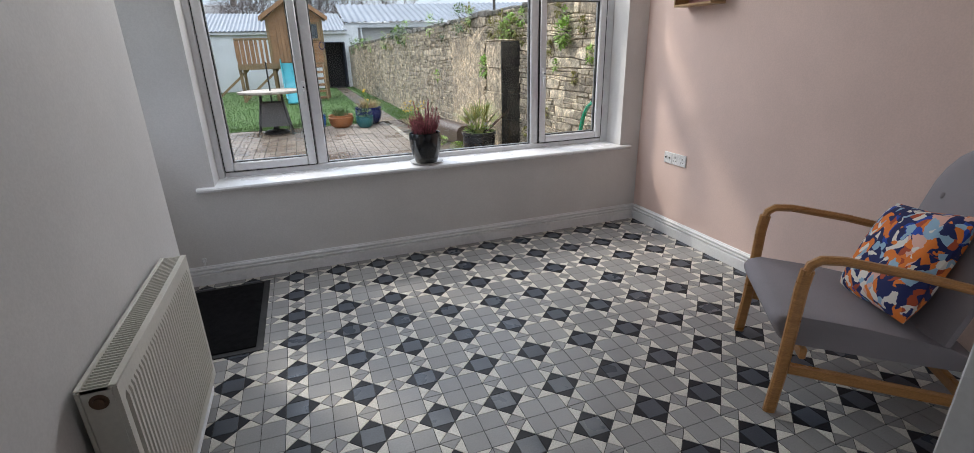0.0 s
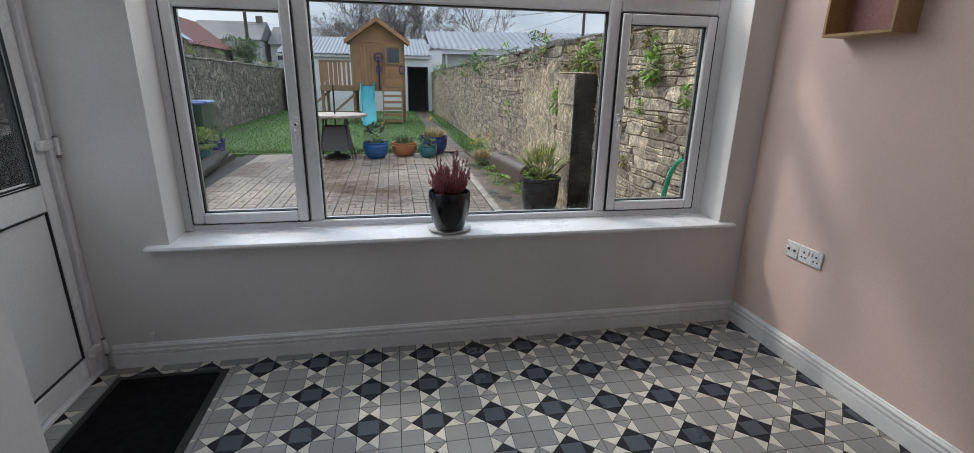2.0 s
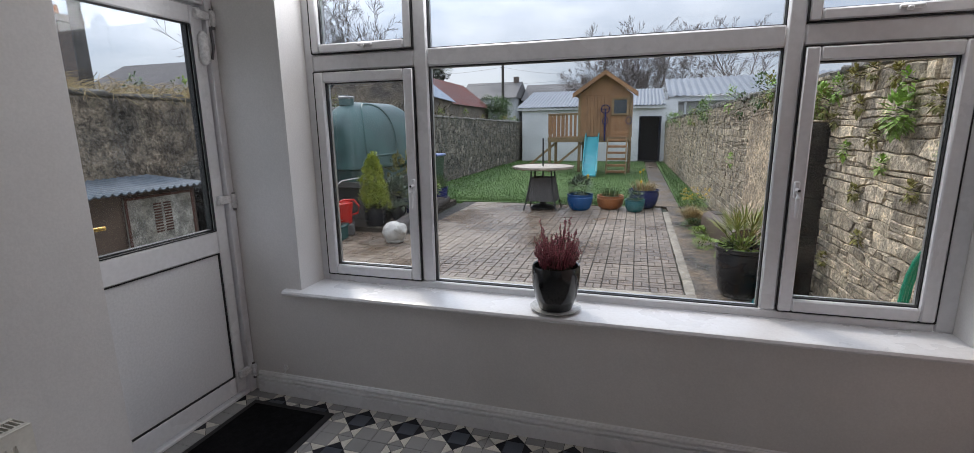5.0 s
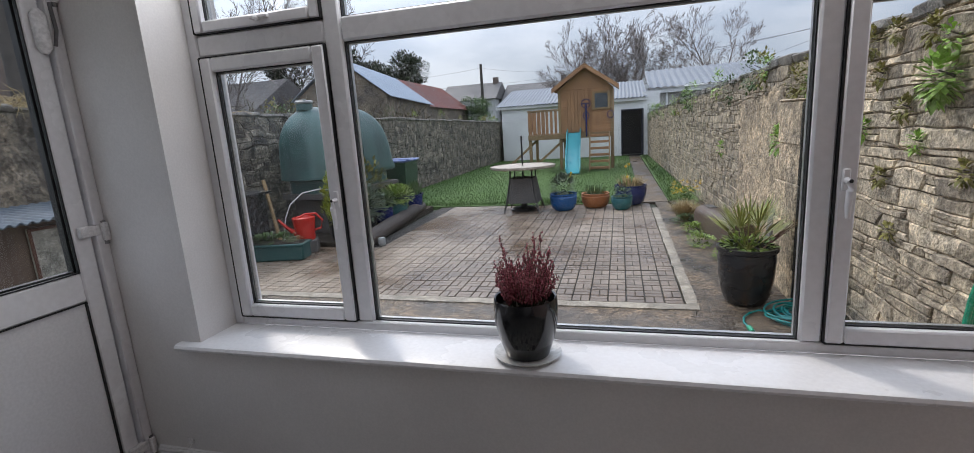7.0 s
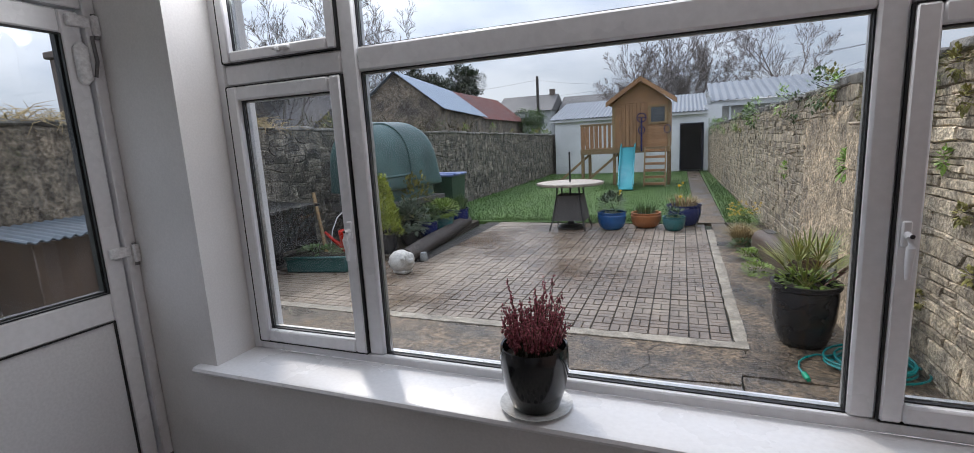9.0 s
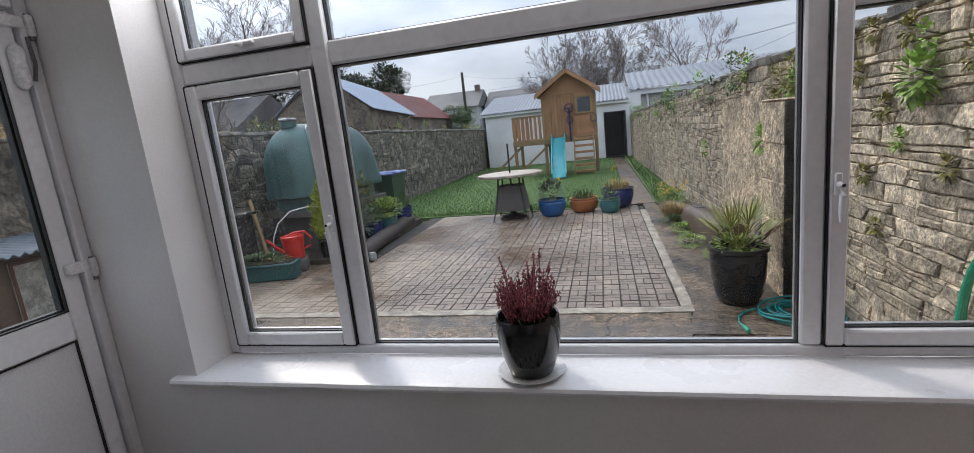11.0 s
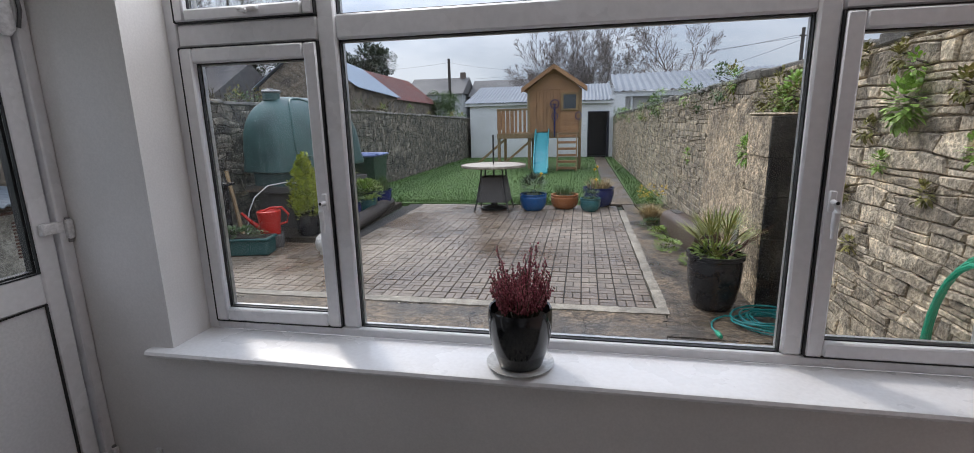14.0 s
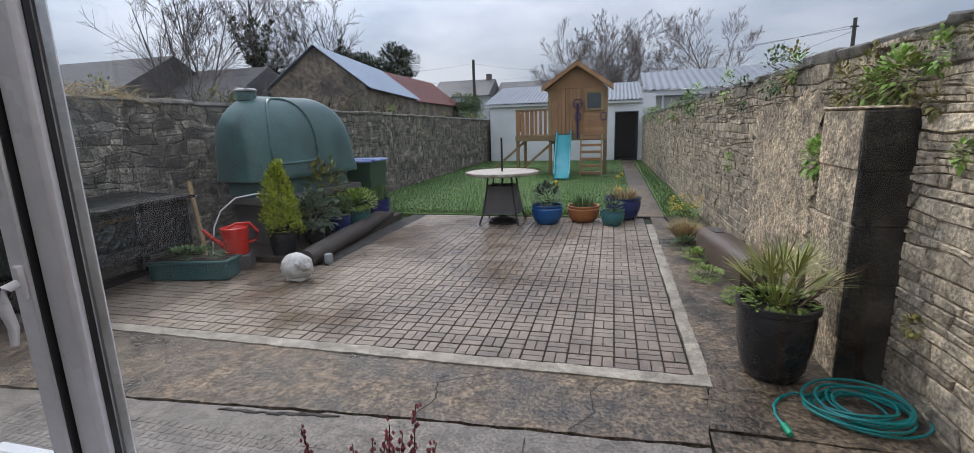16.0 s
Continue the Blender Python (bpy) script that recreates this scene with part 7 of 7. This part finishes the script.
part("edging", Geo().box(-2.424, -2.414, 4.60, 4.625, 0.0, 0.90, 0.002).box(-2.424, -2.414, 5.315, 5.34, 0.0, 0.90, 0.002).box(-2.424, -2.414, 4.625, 5.315, 0.875, 0.90, 0.002), M_RUST, fp, "rusty edging")
part("lid", corrugated(Geo(), (-2.30, 4.1, 0.965), (-2.30, 5.48, 0.965), (-3.15, 4.1, 1.03), 0.075, 0.012), M_TINDARK, hutch, "blue-grey corrugated lid")

# hoses
coil = []
for i in range(340):
    t = i / 340
    an = t * 2 * math.pi * 9.4 + 2.2
    rr_ = 0.195 + 0.07 * math.sin(t * 21.0) + 0.03 * math.sin(an * 0.37 + 1.0)
    coil.append((3.37 + rr_ * 0.95 * math.cos(an) + 0.035 * math.sin(t * 31), 5.60 + rr_ * 0.80 * math.sin(an) + 0.025 * math.cos(t * 27),
                 G + 0.010 + 0.045 * t + 0.016 * (1 + math.sin(an * 1.3 + t * 9)) * min(1, t * 4)))
coil = [(2.96, 5.40, G + 0.012), (2.95, 5.50, G + 0.010), (2.97, 5.60, G + 0.008), (3.02, 5.68, G + 0.008), (3.10, 5.74, G + 0.012)] + coil[2:]
hose = thing("hose_coil", "coiled teal garden hose lying on the concrete", "hose")
part("tube", Geo().tube(coil, 0.0072, 7), M_HOSE, hose)
part("connector", Geo().tube([(2.96, 5.41, G + 0.014), (2.965, 5.36, G + 0.014), (2.967, 5.33, G + 0.014)], [0.016, 0.018, 0.014], 10), M_HOSEGREEN, hose)
hh = Geo()
for k in range(3):
    hh.tube([(3.46 + 0.03 * k, 3.95 + (0.24 + 0.035 * k) * math.sin(t), 0.52 + (0.42 + 0.02 * k) * math.cos(t)) for t in [q * 0.2417 for q in range(26)]], 0.012, 8, True)
hung = thing("hung_hose", "bright green hose hanging in loops on the stone wall", "hose")
part("loops", hh, M_HOSEGREEN, hung)
part("hook", Geo().tube([(3.68, 3.95, 0.92), (3.46, 3.95, 0.92), (3.43, 3.95, 0.98)], 0.010, 6), M_STEEL, hung)

# wooden trough and border plants along the east wall
def sleeper():
    """A stout weathered beam, rounded at its far end, lying along the wall foot."""
    t = thing("timber_sleeper", "weathered brown timber sleeper lying at the wall foot", "timber", m=T((3.20, 8.95, G)) @ rz(7.5))
    prof = [(-0.15, 0.0), (-0.155, 0.20), (-0.13, 0.26), (-0.07, 0.295), (0.06, 0.30), (0.12, 0.27), (0.145, 0.20), (0.14, 0.0)]
    rows = [(0.0, 0.72), (-0.03, 0.88), (-0.10, 0.98), (-0.4, 1.0), (-0.9, 0.985), (-1.35, 1.0), (-1.40, 0.97)]
    n = len(prof)
    vs = [(x * k, y, z * k) for y, k in rows for x, z in prof]
    fs = [(i * n + j, (i + 1) * n + j, (i + 1) * n + (j + 1) % n, i * n + (j + 1) % n) for i in range(len(rows) - 1) for j in range(n)]
    part("beam", Geo().add(vs, fs + [tuple(range(n)), tuple(range((len(rows) - 1) * n, len(rows) * n))[::-1]]), M_BROWNBENCH, t, smooth=50)
    part("iron_plate", Geo().box(-0.06, 0.05, -0.42, -0.18, 0.296, 0.306, 0.004), M_BLOCK, t, "dark rusted fixing plate")


sleeper()
slate = Geo().box(-0.035, 0.035, -0.08, 0.08, 0.0, 0.60, 0.008, jit=0.008)
solo("slate_post", slate, M_COPING, "grey upright stone slab behind the palm pot", "stone", m=T((3.40, 6.72, G - 0.006)) @ Matrix.Rotation(radians(5), 4, "Y"))
rng = random.Random(17)
for x, y, rad, ht, mt, label, cnt in ((3.0, 9.35, .22, .50, M_DRYGRASS, "fawn ornamental grass by the wall", 0), (3.1, 10.1, .25, .40, M_SHRUBLIGHT, "yellow-green shrub by the wall", 260), (2.98, 9.0, .18, .14, M_SHRUB, "low green weeds at the wall foot", 160), (3.02, 8.5, .14, .12, M_SHRUBLIGHT, "low green weeds at the wall foot", 140),
                                   (3.0, 7.8, .16, .12, M_SHRUBLIGHT, "low green weeds at the wall foot", 150), (3.16, 7.2, .13, .11, M_SHRUBLIGHT, "low green weeds at the wall foot", 140), (3.2, 10.7, .2, .25, M_SHRUB, "low green weeds at the wall foot", 200), (3.22, 6.75, .12, .12, M_SHRUB, "low green weeds at the wall foot", 110)):
    g = Geo()
    if cnt:
        leafy(g, (x, y, G + ht * 0.45), (rad, rad * 1.3, ht * 0.5), cnt * 2, 0.036, rng, 0.4)
    else:
        for _ in range(420):
            an = rng.uniform(0, 6.283)
            g.leaf((x + 0.05 * math.cos(an), y + 0.05 * math.sin(an), G), (math.cos(an) * rng.uniform(0, 0.8), math.sin(an) * rng.uniform(0, 0.8), 1), ht * rng.uniform(0.7, 1.2), 0.008, 0.9)
    solo("border_plant", g, mt, label, "plant", "border plants", smooth=0)
fl = Geo()
for _ in range(60):
    p = Vector((3.1 + rng.uniform(-.22, .22), 10.1 + rng.uniform(-.22, .22), G + rng.uniform(.25, .48)))
    for k in range(4):
        fl.leaf(p, (math.cos(k * 1.57), math.sin(k * 1.57), 0.5), 0.03, 0.022, 0)
solo("yellow_blossom", fl, M_YELLOW, "small yellow blossoms on a shrub", "flower", kind="stuff", smooth=0)

# ---- paving: pressed flags in a basket pattern ----
paving = thing("pavement_patio", "wet brown pressed paving flags in a basket pattern", "pavement", kind="structure")
part("bed", Geo().prism([(-3.2, 5.857), (2.603, 5.857), (2.603, 10.84), (-1.28, 10.84), (-1.22, 7.60), (-3.2, 7.60)], -0.15, G - 0.012), M_JOINT, paving, smooth=0)
F, C = 0.45, 0.15
variants = []
for v in range(4):
    g, r = Geo(), random.Random(40 + v)
    for i in range(3):
        for j in range(3):
            x, y = i * C + 0.003, j * C + 0.003
            upright = (i + j + v) % 2
            s, q, p_ = C - 0.004, 0.003, 0.0055
            z1 = -r.uniform(0, 0.002)
            if upright:
                g.box(x + q, x + s / 2 - q * 0.9, y + p_, y + s - p_, -0.02, z1, 0.003).box(x + s / 2 + q * 0.9, x + s - q, y + p_, y + s - p_, -0.02, z1, 0.003)
            else:
                g.box(x + q, x + s - q, y + p_, y + s / 2 - p_ * 0.8, -0.02, z1, 0.003).box(x + q, x + s - q, y + s / 2 + p_ * 0.8, y + s - p_, -0.02, z1, 0.003)
    variants.append(g.mesh("paving_flag", M_FLAG, 0))
r = random.Random(9)
for j in range(11):
    for i in range(13):
        x, y = 2.60 - F * (i + 1), 5.862 + F * j
        if (y < 7.3 and x > -3.2) or x > -1.25:
            ob = new("paving_flag", variants[(i + j) % 2 + 2 * r.randrange(2)])
            ob.parent = paving
            ob.matrix_basis = T((x, y, G + r.uniform(-0.003, 0.002))) @ Matrix.Rotation(radians(r.uniform(-0.25, 0.25)), 4, "X")

# ---- floor tiles ----
W = 0.278 / 3
SX, SY = 1.345, 2.475
e = 0.0015


def inset(poly):
    c = Vector((sum(p[0] for p in poly) / len(poly), sum(p[1] for p in poly) / len(poly)))
    out = []
    n = len(poly)
    for i in range(n):
        a, b, d = Vector(poly[i - 1]), Vector(poly[i]), Vector(poly[(i + 1) % n])
        u, w = (a - b).normalized(), (d - b).normalized()
        k = (u + w)
        k = k.normalized() if k.length > 1e-6 else (c - b).normalized()
        s = abs(u.x * w.y - u.y * w.x) ** 0.5
        half = math.acos(max(-1, min(1, u.dot(w)))) / 2
        out.append(tuple(b + k * e / max(0.25, math.sin(half))))
    return out


kinds = []
h = W / 2
for i in (0, 1):
    for j in (0, 1):
        kinds.append(("square_tile", M_TILE_GREY, [(h + i * W, h + j * W), (h + (i + 1) * W, h + j * W), (h + (i + 1) * W, h + (j + 1) * W), (h + i * W, h + (j + 1) * W)]))
kinds.append(("star_tile", M_TILE_BLUE, [(-h, -h), (h, -h), (h, h), (-h, h)]))
for q in range(4):
    rot = Matrix.Rotation(q * math.pi / 2, 2)
    kinds.append(("point_tile", M_TILE_BLACK, [tuple(rot @ Vector(p)) for p in ((h, -h), (2 * h, 0), (h, h))]))
for q in (0, 1):
    sw = (lambda p: p) if q == 0 else (lambda p: (-p[1], p[0]))
    for s in (1, -1):
        for x0, x1, xt in ((h, h + W, W), (h + W, h + 2 * W, h + 1.5 * W)):
            kinds.append(("wedge_tile", M_TILE_WHITE, [sw(p) for p in ((x0, s * h), (xt, 0), (x1, s * h))][::s]))
    kinds.append(("half_diamond_tile", M_TILE_GREY, [sw(p) for p in ((W, 0), (h + W, -h), (h + W, h))]))
    kinds.append(("half_diamond_tile", M_TILE_GREY, [sw(p) for p in ((h + W, -h), (2 * W, 0), (h + W, h))]))
fixed = []
for name, mt, poly in kinds:
    area = sum(poly[i - 1][0] * poly[i][1] - poly[i][0] * poly[i - 1][1] for i in range(len(poly)))
    fixed.append((name, mt, inset(poly if area > 0 else poly[::-1])))
shared = [Geo().prism(poly, -0.008, 0.0).mesh(name, mt, 0) for name, mt, poly in fixed]
rest = {}
for i in range(-6, 10):
    for j in range(-17, 5):
        cx, cy = SX + i * 3 * W, SY + j * 3 * W
        if not (-0.2 < cx < 3.9 and -2.4 < cy < 3.7):
            continue
        own = 1.2 < cx < 2.6 and 2.1 < cy < 2.9
        for k, (name, mt, poly) in enumerate(fixed):
            mx, my = cx + sum(p[0] for p in poly) / len(poly), cy + sum(p[1] for p in poly) / len(poly)
            if not (0.0 < mx < XE - 0.004 and -2.19 < my < YN - 0.004):
                continue
            if own:
                ob = new(name, shared[k])
                ob.parent, ob.matrix_basis = FLOOR, T((cx, cy, 0))
            else:
                rest.setdefault((name, mt.name), (Geo(), mt))[0].prism([(cx + p[0], cy + p[1]) for p in poly], -0.008, 0.0)
for (name, _), (g, mt) in rest.items():
    tagged(part(name + "s", g, mt, FLOOR, "floor tiles laid in a star pattern", 0), kind="stuff")
